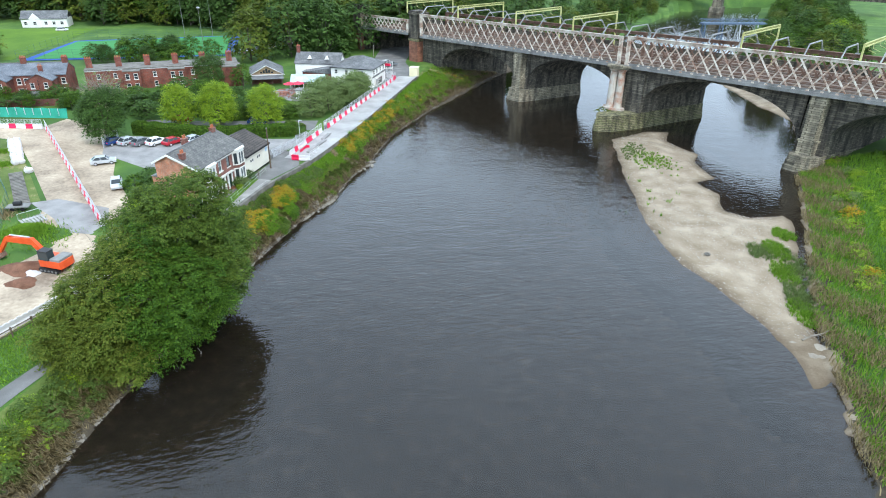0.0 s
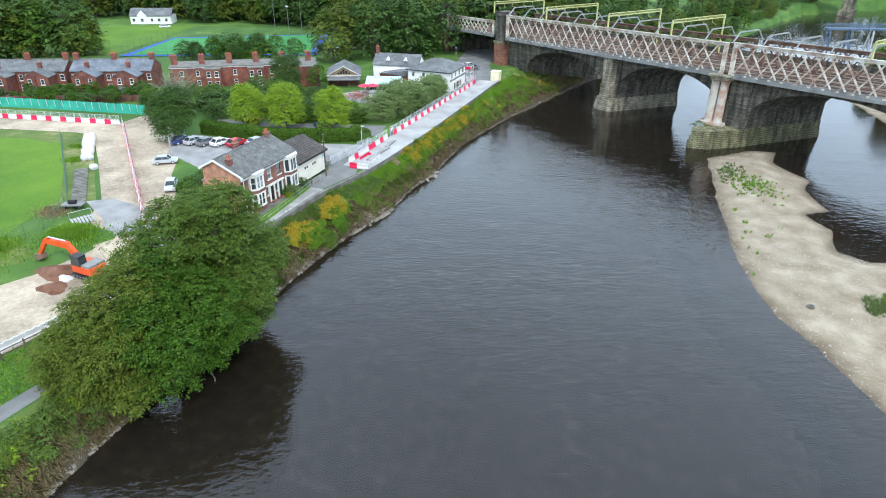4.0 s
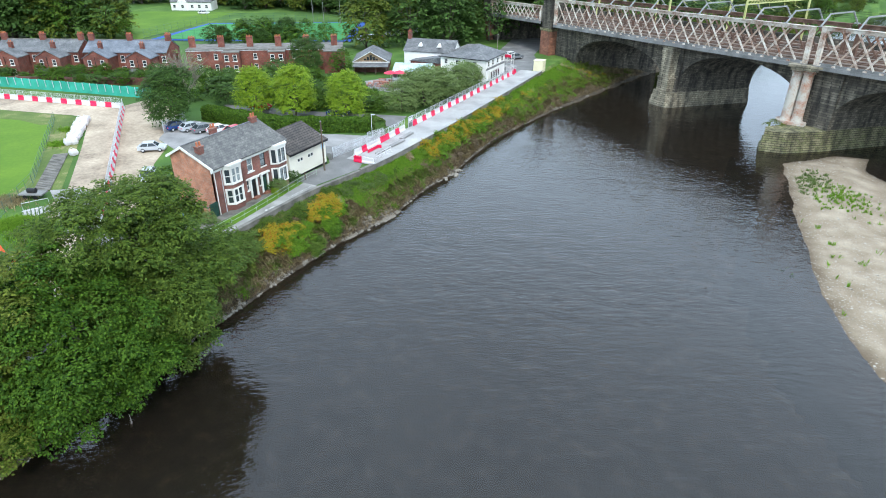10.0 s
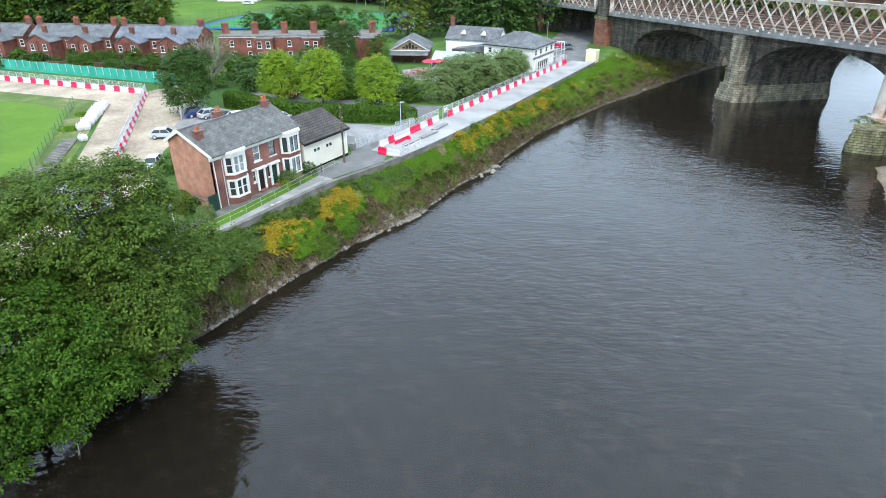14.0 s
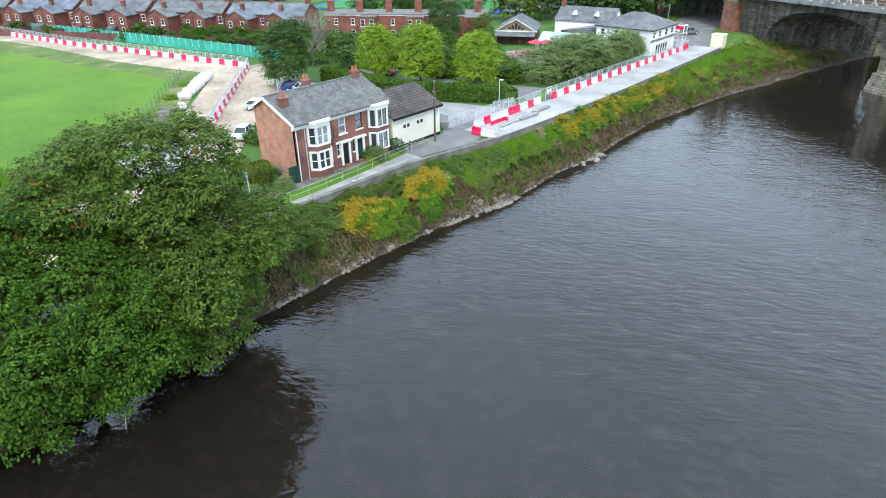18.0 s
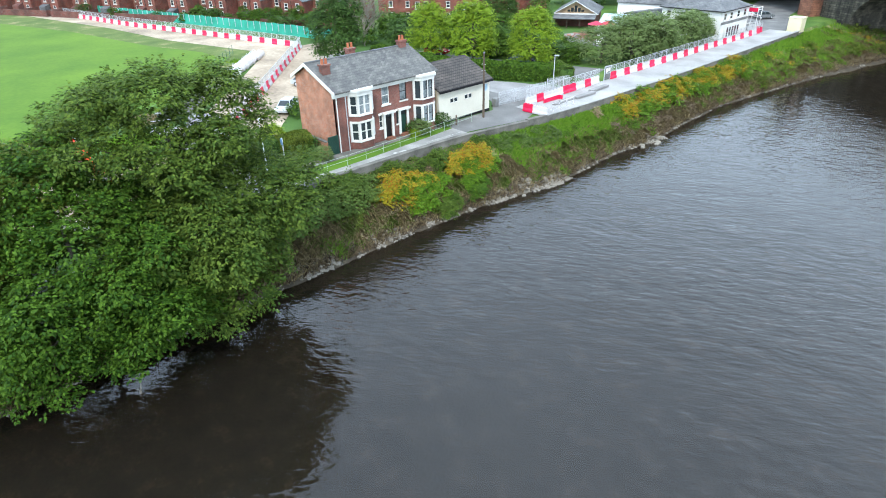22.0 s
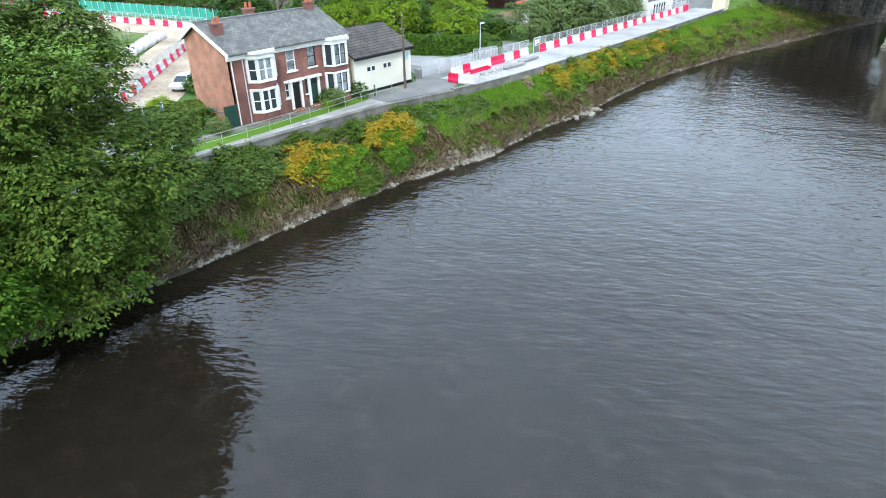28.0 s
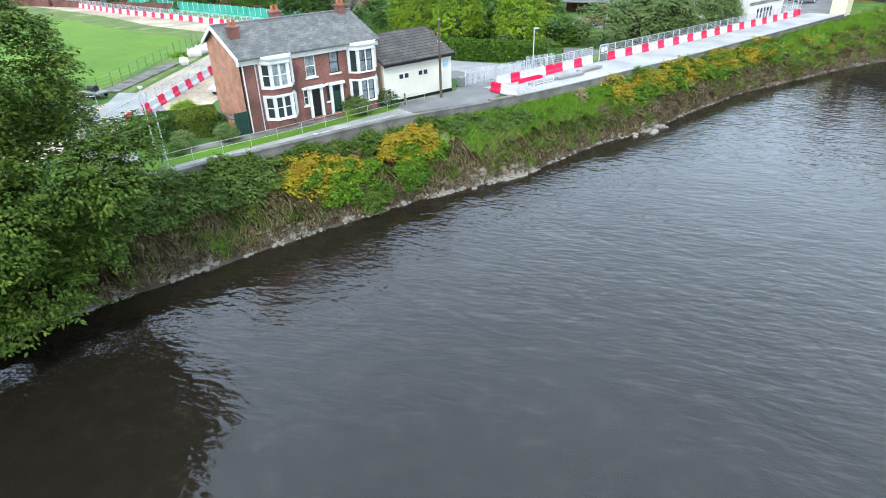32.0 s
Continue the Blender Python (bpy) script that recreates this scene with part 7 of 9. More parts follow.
palisade("palisade_fence", (-7.0, 0.8), (-6.0, 9.0), 1.9, 4.85, "grey steel palisade fence beside the yard")
palisade("palisade_gate", (-6.0, 9.2), (-5.0, 12.8), 2.3, 4.8, "tall pale steel palisade gate by the lane")
palisade("palisade_gate", (-41.6, -2.0), (-43.4, 4.8), 2.3, 4.7, "pale steel gates to the car park")
gate = thing("site_gate", Matrix.Translation((-4.7, 20.6, RZ(-4.7, 20.6) + 0.1)), "grey site gate with white signs", "gate")
part("frame", Mesh().box(-0.04, 0, 0, 0.04, 0.08, 2.0).box(-0.04, 1.5, 0, 0.04, 1.58, 2.0).box(-0.03, 0, 1.9, 0.03, 1.58, 2.0).box(-0.03, 0, 0.9, 0.03, 1.58, 0.98), GALV, gate)
part("sheet", Mesh().box(-0.02, 0.08, 0.1, 0.02, 1.5, 1.9), IRON_GREY, gate)
part("sign", Mesh().box(0.03, 0.3, 1.1, 0.05, 0.85, 1.7), WHITE, gate)
part("sign", Mesh().box(0.03, 0.95, 1.2, 0.05, 1.35, 1.7), WHITE, gate)
kio = thing("site_cabinet", Matrix.Translation((-0.7, 80.8, 4.7)), "cream painted square site cabinet", "cabinet")
part("body", Mesh().box(-1.2, -1.2, -0.2, 1.2, 1.2, 2.45), CREAM, kio)
part("roof", Mesh().box(-1.3, -1.3, 2.45, 1.3, 1.3, 2.58), CREAM, kio)
part("door", Mesh().box(1.2, -0.6, 0.1, 1.23, 0.5, 2.1), CREAM, kio)
pl = thing("formwork_boards", Matrix.Translation((-1.9, 7.5, RZ(-2, 7.5) + 0.12)), "stacked timber boards and red frames on the slab", "boards")
for k, (x, y, a) in enumerate(((0, 0, 0.05), (0.2, 4.2, -0.03), (-0.5, 8.5, 0.04))):
    part("board", Mesh().box(-0.35, -2.0, 0, 0.35, 2.0, 0.25), PAVING, pl, m=Matrix.Translation((x, y, 0)) @ Matrix.Rotation(a, 4, "Z"))
part("red_frame", Mesh().box(-1.5, -2.2, 0, -1.44, 1.0, 0.5).box(-1.5, -2.2, 0.42, -0.9, -2.14, 0.5).box(-1.5, 0.94, 0, -0.9, 1.0, 0.5), RED_PLASTIC, pl)
for k in range(3):
    nb = thing("net_barrier", Matrix.Translation((-0.5 + 0.02 * k, 3.2 + 1.5 * k, RZ(-0.5, 4) + 0.1)), "low white plastic pedestrian barrier", "barrier", "pedestrian barriers on the slab")
    part("frame", Mesh().box(-0.02, 0, 0.1, 0.02, 0.06, 0.95).box(-0.02, 1.4, 0.1, 0.02, 1.46, 0.95).box(-0.02, 0, 0.85, 0.02, 1.46, 0.95).box(-0.02, 0, 0.45, 0.02, 1.46, 0.52), WHITE_PLASTIC, nb)
    for dy in (0.1, 1.3):
        part("foot", Mesh().box(-0.25, dy, 0, 0.25, dy + 0.06, 0.1), WHITE_PLASTIC, nb)
# fenced works by the pub
barrier_line([(-4.7, 74.5), (-9.4, 76.8)], "barriers by the pub", 0, True)
barrier_line([(-9.4, 70.5), (-10.0, 76.5)], "barriers by the pub", 1, False)
sc = thing("site_scaffold", Matrix.Translation((-6.9, 75.2, 4.7)), "small white works platform with red netting", "scaffold")
for (x, y) in ((-0.9, -0.9), (0.9, -0.9), (-0.9, 0.9), (0.9, 0.9)):
    part("upright", Mesh().tube([(x, y, 0), (x, y, 4.6)], 0.06, 6), WHITE, sc)
for z in (1.4, 2.9, 4.5):
    part("ledger", Mesh().box(-0.95, -0.95, z, 0.95, -0.88, z + 0.07).box(-0.95, 0.88, z, 0.95, 0.95, z + 0.07).box(-0.95, -0.9, z, -0.88, 0.9, z + 0.07).box(0.88, -0.9, z, 0.95, 0.9, z + 0.07), WHITE, sc)
part("netting", Mesh().box(-0.9, -0.92, 3.7, 0.9, -0.89, 4.4), RED_PLASTIC, sc)
for (x, y, h_) in ((-17.5, 93, 6.0),):
    p_ = thing("utility_pole", Matrix.Translation((x, y, 4.6)), "thin wooden pole by the bridge road", "pole")
    part("shaft", Mesh().tube([(0, 0, -0.3), (0, 0, h_)], 0.12, 8, 0.09), TWIG, p_)
    part("cap", Mesh().lathe([(0.11, h_), (0.02, h_ + 0.12)], 8), GALV, p_)

# ---- cars ----
def car(m, paint, label):
    c = thing("car", m, label, "car", "parked cars")
    prof = [(-2.1, 0.35), (2.1, 0.35), (2.15, 0.62), (1.95, 0.80), (1.05, 0.92), (0.45, 1.38), (-1.15, 1.42), (-1.85, 0.98), (-2.12, 0.90)]
    low = [(-2.1, 0.35), (2.1, 0.35), (2.15, 0.62), (1.95, 0.80), (1.05, 0.92), (-1.85, 0.96), (-2.12, 0.90)]
    part("body", Mesh().prism([(x, -0.86, z) for x, z in low], (0, 1.72, 0)), paint, c)
    cab = Mesh().add([(1.05, -0.80, 0.92), (-1.85, -0.80, 0.95), (-1.85, 0.80, 0.95), (1.05, 0.80, 0.92), (0.40, -0.62, 1.42), (-1.2, -0.62, 1.45), (-1.2, 0.62, 1.45), (0.40, 0.62, 1.42)],
                     [(0, 1, 5, 4), (1, 2, 6, 5), (2, 3, 7, 6), (3, 0, 4, 7), (0, 3, 2, 1)])
    part("glazing", cab, GLASS, c, "dark car glass")
    part("roof", Mesh().slab([(0.42, -0.64), (0.42, 0.64), (-1.22, 0.64), (-1.22, -0.64)], 1.42, 1.48), paint, c)
    for sg_ in (-1, 1):
        part("pillar", Mesh().bar((1.05, sg_ * 0.80, 0.92), (0.40, sg_ * 0.63, 1.44), 0.06, 0.07), paint, c)
        part("pillar", Mesh().bar((-1.85, sg_ * 0.80, 0.95), (-1.2, sg_ * 0.63, 1.46), 0.06, 0.09), paint, c)
        part("pillar", Mesh().bar((-0.4, sg_ * 0.81, 0.93), (-0.4, sg_ * 0.63, 1.45), 0.05, 0.07), paint, c)
    for x in (-1.3, 1.3):
        for y in (-0.88, 0.70):
            w_ = part("wheel", Mesh().tube([(x, y, 0.32), (x, y + 0.18, 0.32)], 0.32, 14), BLACK, c)
            part("rim", Mesh().tube([(x, y - 0.01 if y < 0 else y + 0.17, 0.32), (x, y + 0.01 if y < 0 else y + 0.19, 0.32)], 0.2, 12), GALV, w_)
    for y in (-0.65, 0.65):
        part("headlight", Mesh().box(1.98, y - 0.2, 0.6, 2.14, y + 0.2, 0.74), WHITE, c)
        part("tail_light", Mesh().box(-2.14, y - 0.15, 0.65, -2.05, y + 0.15, 0.85), RED_PLASTIC, c)
    return c


def paint(name, col):
    return surface(name, col, tuple(min(1, k * 1.15) for k in col), 0.25, 1.0, 6.0, 0.0, spec=0.5)


SILVER, WHITE_CAR, GREY_CAR, RED_CAR, BLUE_CAR = paint("silver_paint", (0.45, 0.48, 0.50)), paint("white_car_paint", (0.70, 0.70, 0.70)), paint("grey_paint", (0.16, 0.17, 0.18)), paint("red_paint", (0.38, 0.02, 0.03)), paint("blue_paint", (0.02, 0.05, 0.16))
for x, y, a, pnt, lb in ((-35.4, -9.6, 38, SILVER, "silver saloon car parked on pale stone"), (-25.6, -18.6, -52, SILVER, "silver hatchback parked on pale stone"), (-38.6, 1.6, 75, SILVER, "silver car in the car park"), (-35.9, 2.0, 75, GREY_CAR, "grey car in the car park"), (-33.2, 2.9, 75, WHITE_CAR, "pale car in the car park"), (-30.2, 3.9, 75, RED_CAR, "red car in the car park"), (-41.2, 0.8, 75, BLUE_CAR, "dark blue van-like car in the car park"), (-37.5, 18.3, 20, RED_CAR, "red car parked on the lane"), (-21, 21.6, 20, BLUE_CAR, "dark car parked on the lane"), (-27, 6.2, 78, SILVER, "silver car by the hedge"),
                         (-168, -11, 10, WHITE_CAR, "white car on the far road"), (-161, -9.5, 10, GREY_CAR, "grey car on the far road"), (-11.4, 92, 60, GREY_CAR, "dark car by the bridge tower"), (-13.6, 94, 60, WHITE_CAR, "pale car by the bridge tower"), (-157, 118, 25, WHITE_CAR, "white car by the lodge")):
    car(Matrix.Translation((x, y, 4.76)) @ Matrix.Rotation(radians(a), 4, "Z"), pnt, lb)
for k in range(7):
    car(Matrix.Translation((-66 + 1.2 * k, 96 + 4.0 * k, 4.76)) @ Matrix.Rotation(radians(160), 4, "Z"), (SILVER, WHITE_CAR, GREY_CAR)[k % 3], "parked car beside the sports pitch")

# ---- works: excavator, bags, boards ----
ORANGE = surface("orange_paint", (0.62, 0.07, 0.015), (0.75, 0.11, 0.03), 0.45, 0.8, 9.0, 0.05)
ex_ = thing("excavator", Matrix.Translation((-14.2, -44.6, 4.76)) @ Matrix.Rotation(radians(178), 4, "Z"), "orange tracked excavator with its arm stretched out", "excavator")
for y in (-1.0, 1.0):
    tr_ = part("track", Mesh().prism([(-1.5, y - 0.25, 0.35), (-1.25, y - 0.25, 0.05), (1.25, y - 0.25, 0.05), (1.5, y - 0.25, 0.35), (1.25, y - 0.25, 0.7), (-1.25, y - 0.25, 0.7)], (0, 0.5, 0)), BLACK, ex_)
    for k in range(5):
        part("roller", Mesh().tube([(-1.1 + 0.55 * k, y - 0.27, 0.3), (-1.1 + 0.55 * k, y + 0.27, 0.3)], 0.17, 8), IRON_GREY, tr_)
part("house", Mesh().slab([(-1.9, -1.15), (1.2, -1.15), (1.2, 1.15), (-1.9, 1.15), (-2.1, 0.7), (-2.1, -0.7)], 0.8, 1.75), ORANGE, ex_)
part("engine_cover", Mesh().box(-1.9, -1.1, 1.75, -0.5, 1.1, 2.05), IRON_GREY, ex_)
part("cab", Mesh().prism([(-0.4, 0.15, 1.75), (1.15, 0.15, 1.75), (1.0, 0.15, 2.95), (-0.4, 0.15, 2.95)], (0, 1.0, 0)), GLASS, ex_)
part("cab_roof", Mesh().box(-0.45, 0.1, 2.95, 1.02, 1.2, 3.05), BLACK, ex_)
part("boom", Mesh().prism([(0.6, -0.5, 1.5), (1.2, -0.5, 1.1), (3.0, -0.5, 3.0), (6.8, -0.5, 2.9), (6.8, -0.5, 3.5), (2.8, -0.5, 3.9)], (0, 0.5, 0)), ORANGE, ex_)
part("stick", Mesh().prism([(6.2, -0.45, 3.8), (7.1, -0.45, 3.5), (9.2, -0.45, 0.9), (8.8, -0.45, 0.7)], (0, 0.4, 0)), ORANGE, ex_)
part("bucket", Mesh().prism([(8.6, -0.75, 1.0), (9.4, -0.75, 0.9), (9.7, -0.75, 0.2), (9.0, -0.75, 0.05), (8.4, -0.75, 0.4)], (0, 1.0, 0)), IRON_RUST, ex_)
part("ram", Mesh().tube([(1.6, -0.27, 1.0), (3.1, -0.27, 2.8)], 0.1, 8), GALV, ex_)
part("ram", Mesh().tube([(3.2, -0.27, 3.95), (6.3, -0.27, 3.85)], 0.09, 8), GALV, ex_)
rng = random.Random(8)
bag = thing("bulk_bag", Matrix.Translation((-60.5, -4.5, 4.76)), "full white woven bulk bag", "bag", "bulk bags beside the haul road")
part("sack", Mesh().add([(-0.42, -0.42, 0), (0.42, -0.42, 0), (0.42, 0.42, 0), (-0.42, 0.42, 0), (-0.55, -0.5, 0.45), (0.52, -0.55, 0.45), (0.55, 0.52, 0.45), (-0.5, 0.55, 0.45), (-0.42, -0.4, 0.9), (0.4, -0.45, 0.88), (0.45, 0.4, 0.92), (-0.4, 0.42, 0.88), (0, 0, 1.0)],
                     [(0, 3, 2, 1)] + [(i, (i + 1) % 4, 4 + (i + 1) % 4, 4 + i) for i in range(4)] + [(4 + i, 4 + (i + 1) % 4, 8 + (i + 1) % 4, 8 + i) for i in range(4)] + [(8 + i, 8 + (i + 1) % 4, 12) for i in range(4)]), WHITE_PLASTIC, bag)
part("loop", Mesh().tube([(-0.4, -0.4, 0.88), (-0.3, 0, 1.2), (-0.4, 0.4, 0.88)], 0.03, 5), WHITE_PLASTIC, bag)
for k in range(1, 30):
    u, v = k % 2, k // 2
    copy_thing(bag, Matrix.Translation((-60.5 + 0.74 * v + 0.5 * u + rng.uniform(-0.15, 0.15), -4.5 - 0.68 * v + 0.7 * u + rng.uniform(-0.2, 0.2), 4.76)) @ Matrix.Rotation(rng.uniform(0, 3), 4, "Z"))
copy_thing(bag, Matrix.Translation((-44.6, -17.0, 4.76)))
for k in range(22):
    bd = solid("timber_mat", Mesh().box(-0.28, -1.05, 0, 0.26, 1.05, 0.12), OLD_CONCRETE, "grey timber track mat laid on grass", "board", Matrix.Translation((-46.5 + 0.55 * k, -18.0 - 0.50 * k, 4.78)) @ Matrix.Rotation(radians(-42), 4, "Z"), "timber mats")
st = thing("steel_stair", Matrix.Translation((-29.2, -34.6, 4.75)) @ Matrix.Rotation(radians(-30), 4, "Z"), "pale steel steps up the grass mound", "steps")
for k in range(7):
    part("tread", Mesh().box(-1.4, 0.45 * k, 0.0, 1.4, 0.45 * k + 0.3, 0.10 + 0.02 * k), CONCRETE, st)
for x in (-1.45, 1.45):
    part("handrail", Mesh().tube([(x, 0, 0), (x, 0, 1.0), (x, 3.0, 1.1), (x, 3.0, 0.1)], 0.035, 6), GALV, st)
cart = thing("flat_trailer", Matrix.Translation((-33.5, -30.5, 4.76)) @ Matrix.Rotation(radians(25), 4, "Z"), "small dark flatbed trailer with a drum", "trailer")
part("bed", Mesh().box(-1.6, -0.8, 0.55, 1.6, 0.8, 0.7), IRON_GREY, cart)
part("drum", Mesh().tube([(-0.6, 0, 1.0), (0.5, 0, 1.0)], 0.35, 12), BLACK, cart)
for x in (-0.7, 0.7):
    for y in (-0.85, 0.75):
        part("wheel", Mesh().tube([(x, y, 0.3), (x, y + 0.12, 0.3)], 0.3, 12), BLACK, cart)


def heap(name, x, y, r, h, material, label, category, seed, z=4.75):
    rg = np.random.default_rng(seed)
    n, m_ = 14, 6
    v = [(x, y, z + h)]
    for i in range(1, m_ + 1):
        q = i / m_
        for k in range(n):
            a = 2 * math.pi * k / n
            rr_ = r * q * (1 + 0.18 * math.sin(3 * a + seed) + rg.uniform(-0.08, 0.08))
            v.append((x + rr_ * math.cos(a), y + rr_ * math.sin(a) * 0.75, z - 0.05 + h * (1 - q ** 1.6) * rg.uniform(0.85, 1.1)))
    f = [(0, 1 + k, 1 + (k + 1) % n) for k in range(n)] + [(1 + (i - 1) * n + k, 1 + i * n + k, 1 + i * n + (k + 1) % n, 1 + (i - 1) * n + (k + 1) % n) for i in range(1, m_) for k in range(n)]
    me = Mesh().add(v, f).data(name, material)
    me.polygons.foreach_set("use_smooth", np.ones(len(me.polygons), bool))
    return tagged(new(name, me), label, category)


SOIL = surface("red_brown_soil", (0.10, 0.045, 0.025), (0.22, 0.11, 0.07), 0.95, 0.9, 7.0, 0.7, 0.06)
heap("soil_mound", -15.6, -48.6, 2.0, 0.6, SOIL, "heap of red-brown soil on the compound", "soil heap", 3)
heap("soil_mound", -18.4, -45.6, 2.8, 0.8, SOIL, "long heap of dug soil beside the excavator", "soil heap", 4)
heap("gravel_heap", -16.2, -46.5, 1.1, 0.6, WHITE_PLASTIC, "small heap of white bags on the compound", "heap", 5)
heap("grass_mound", -24.8, -37.6, 5.6, 1.3, GRASS, "overgrown grassy mound beside the track", "mound", 6, 4.6)
heap("grass_mound", -31.5, -45.5, 6.5, 1.1, ROUGH_GRASS, "rough grassy mound beside the compound", "mound", 7, 4.6)
# fences round the compound and the cricket field
wf = thing("post_and_rail_fence", Matrix(), "timber post and rail fence along the compound", "fence")
for k in range(16):
    t_ = k / 15
    x, y = -5.0 - 6.5 * t_, -44.5 - 34 * t_
    part("post", Mesh().box(x - 0.07, y - 0.07, 4.6, x + 0.07, y + 0.07, 6.0), TIMBER, wf)
for zz in (5.3, 5.8):
    part("rail", Mesh().bar((-5.0, -44.5, zz), (-11.5, -78.5, zz), 0.05, 0.1), TIMBER, wf)
barrier_line([(-6.6, -44.0), (-13.2, -80)], "white barriers along the compound", 0, False, "w", 4.76)


def mesh_fence(name, pts, h, z, label, material, every=3.0):
    """Posts and wires of a sports-ground fence."""
    t = thing(name, Matrix(), label, "fence", "field fences")
    p = np.array(pts, float)
    q = np.r_[0, np.cumsum(np.linalg.norm(np.diff(p, axis=0), axis=1))]
    for s in np.arange(0, q[-1] + 0.1, every):
        x, y = np.interp(s, q, p[:, 0]), np.interp(s, q, p[:, 1])
        part("post", Mesh().tube([(x, y, z), (x, y, z + h)], 0.04, 5), material, t)
    for zz in np.linspace(0.1, h, 5):
        part("rail", Mesh().tube([(x, y, z + zz) for x, y in pts], 0.02, 4), material, t)


GREEN_STEEL = surface("green_steel", (0.05, 0.11, 0.08), (0.09, 0.17, 0.12), 0.6, 1.0, 9.0, 0.0)
mesh_fence("field_fence", [(-66, -6), (-38.5, -27.5), (-31, -36.5), (-33, -42), (-31, -55)], 1.6, 4.7, "thin green wire fence at the field edge", GREEN_STEEL, 2.5)
mesh_fence("pitch_fence", [(-136, 100), (-124, 62), (-69, 90)], 3.4, 4.7, "tall dark green fence round the hockey pitch", GREEN_STEEL, 4)
mesh_fence("pitch_fence", [(-136, 100), (-86, 132), (-68, 92)], 3.4, 4.7, "tall dark green fence round the hockey pitch", GREEN_STEEL, 4)
for (x, y) in ((-104.2, 121.4), (-81.8, 98.6), (-94.4, 125.1)):
    fl = thing("floodlight_mast", Matrix.Translation((x, y, 4.7)), "slim grey floodlight mast by the pitch", "mast", "floodlight masts")
    part("mast", Mesh().tube([(0, 0, 0), (0, 0, 14)], 0.10, 6, 0.05), IRON_GREY, fl)
    part("lamp", Mesh().box(-0.5, -0.2, 13.8, 0.5, 0.2, 14.2), GALV, fl)
gn = thing("netting_fence", Matrix(), "green debris netting along the haul road", "fence")
np_ = [(-150, -6.5), (-128, -1.0), (-106, 4.2), (-84, 9.2), (-63.5, 13.6)]
q_ = np.array(np_, float)
for k in range(44):
    t0, t1 = k / 44 * 4, (k + 1) / 44 * 4
    a = [float(np.interp(t0, range(5), q_[:, i])) for i in (0, 1)]
    b = [float(np.interp(t1, range(5), q_[:, i])) for i in (0, 1)]
    s_ = 0.12 * math.sin(k * 2.1)
    part("net_panel", Mesh().prism([(a[0], a[1], 4.7), (b[0], b[1], 4.7), (b[0] - 0.3, b[1] + 0.7, 6.7 + s_), (a[0] - 0.3, a[1] + 0.7, 6.75 - s_)], (0.02, 0.05, 0)), GREEN_NET, gn)
    part("post", Mesh().box(a[0] - 0.05, a[1] + 0.2, 4.6, a[0] + 0.05, a[1] + 0.3, 6.9), GALV, gn)
bare = tree_parts(41, 10.5, 5.0, 1.5, 900, 0.4, LEAF_WILLOW, 24, 0.26, TWIG)
tw = Mesh()
rb = random.Random(4)
for k in range(190):
    a, z0 = rb.uniform(0, 6.28), rb.uniform(3.0, 8)
    q = rb.uniform(0.8, 2.2)
    r2 = rb.uniform(2.6, 4.9) * (1.15 - abs(z0 - 6) / 9)
    tw.tube([(q * math.cos(a), q * math.sin(a), z0), (r2 * 0.7 * math.cos(a + 0.2), r2 * 0.7 * math.sin(a + 0.2), z0 + 1.2), (r2 * math.cos(a), r2 * math.sin(a), z0 + 2.4)], 0.05, 4, 0.015)
tt = tree("bare_tree", -54.0, 15.0, 4.7, bare, "half-bare grey tree with thin twigs")
part("twig", tw, TWIG, tt)

# far upstream: blue trestle bridge
tre = thing("trestle_footbridge", Matrix.Translation((97.5, 198, 0)) @ Matrix.Rotation(radians(20), 4, "Z"), "blue steel trestle footbridge over the river", "footbridge")
BLUE_STEEL = surface("blue_steel", (0.06, 0.10, 0.16), (0.14, 0.20, 0.28), 0.6, 0.6, 6.0, 0.2)
part("deck", Mesh().box(-1, -1.5, 9.4, 29, 1.5, 10.0), BLUE_STEEL, tre)
for y in (-1.5, 1.5):
    part("parapet_rail", Mesh().box(-1, y - 0.06, 11.3, 29, y + 0.06, 11.5), BLUE_STEEL, tre)
    for k in range(14):
        part("lattice", Mesh().bar((-1 + 2 * k, y, 10.0), (1 + 2 * k, y, 11.3), 0.1, 0.1, (0, 1, 0)).bar((1 + 2 * k, y, 10.0), (-1 + 2 * k, y, 11.3), 0.1, 0.1, (0, 1, 0)), BLUE_STEEL, tre)
for k in range(4):
    x = 0.5 + 8.2 * k
    part("trestle", Mesh().bar((x, -2.6, -1.5), (x, -1.0, 9.4), 0.45, 0.45, (1, 0, 0)).bar((x, 2.6, -1.5), (x, 1.0, 9.4), 0.45, 0.45, (1, 0, 0)).bar((x, -2.2, 1), (x, 1.4, 7.5), 0.25, 0.25, (1, 0, 0)).bar((x, 2.2, 1), (x, -1.4, 7.5), 0.25, 0.25, (1, 0, 0)), BLUE_STEEL if k < 2 else GALV, tre)

# an old stone bridge far upstream
fb = thing("stone_bridge", Matrix.Translation((128, 345, 0)) @ Matrix.Rotation(radians(-22), 4, "Z"), "dark stone bridge far upstream among woods", "bridge")
for x in (-36, 0, 36):
    part("pier", Mesh().box(x - 3.5, -6, -2, x + 3.5, 6, 3).box(x - 2.4, -5, 3, x + 2.4, 5, 12), STONE_PIER, fb)
part("deck", Mesh().box(-90, -5, 12, 90, 5, 14.5), STONE_DARK, fb)
part("parapet", Mesh().box(-90, -5.2, 14.5, 90, -4.7, 15.8), STONE_DARK, fb)

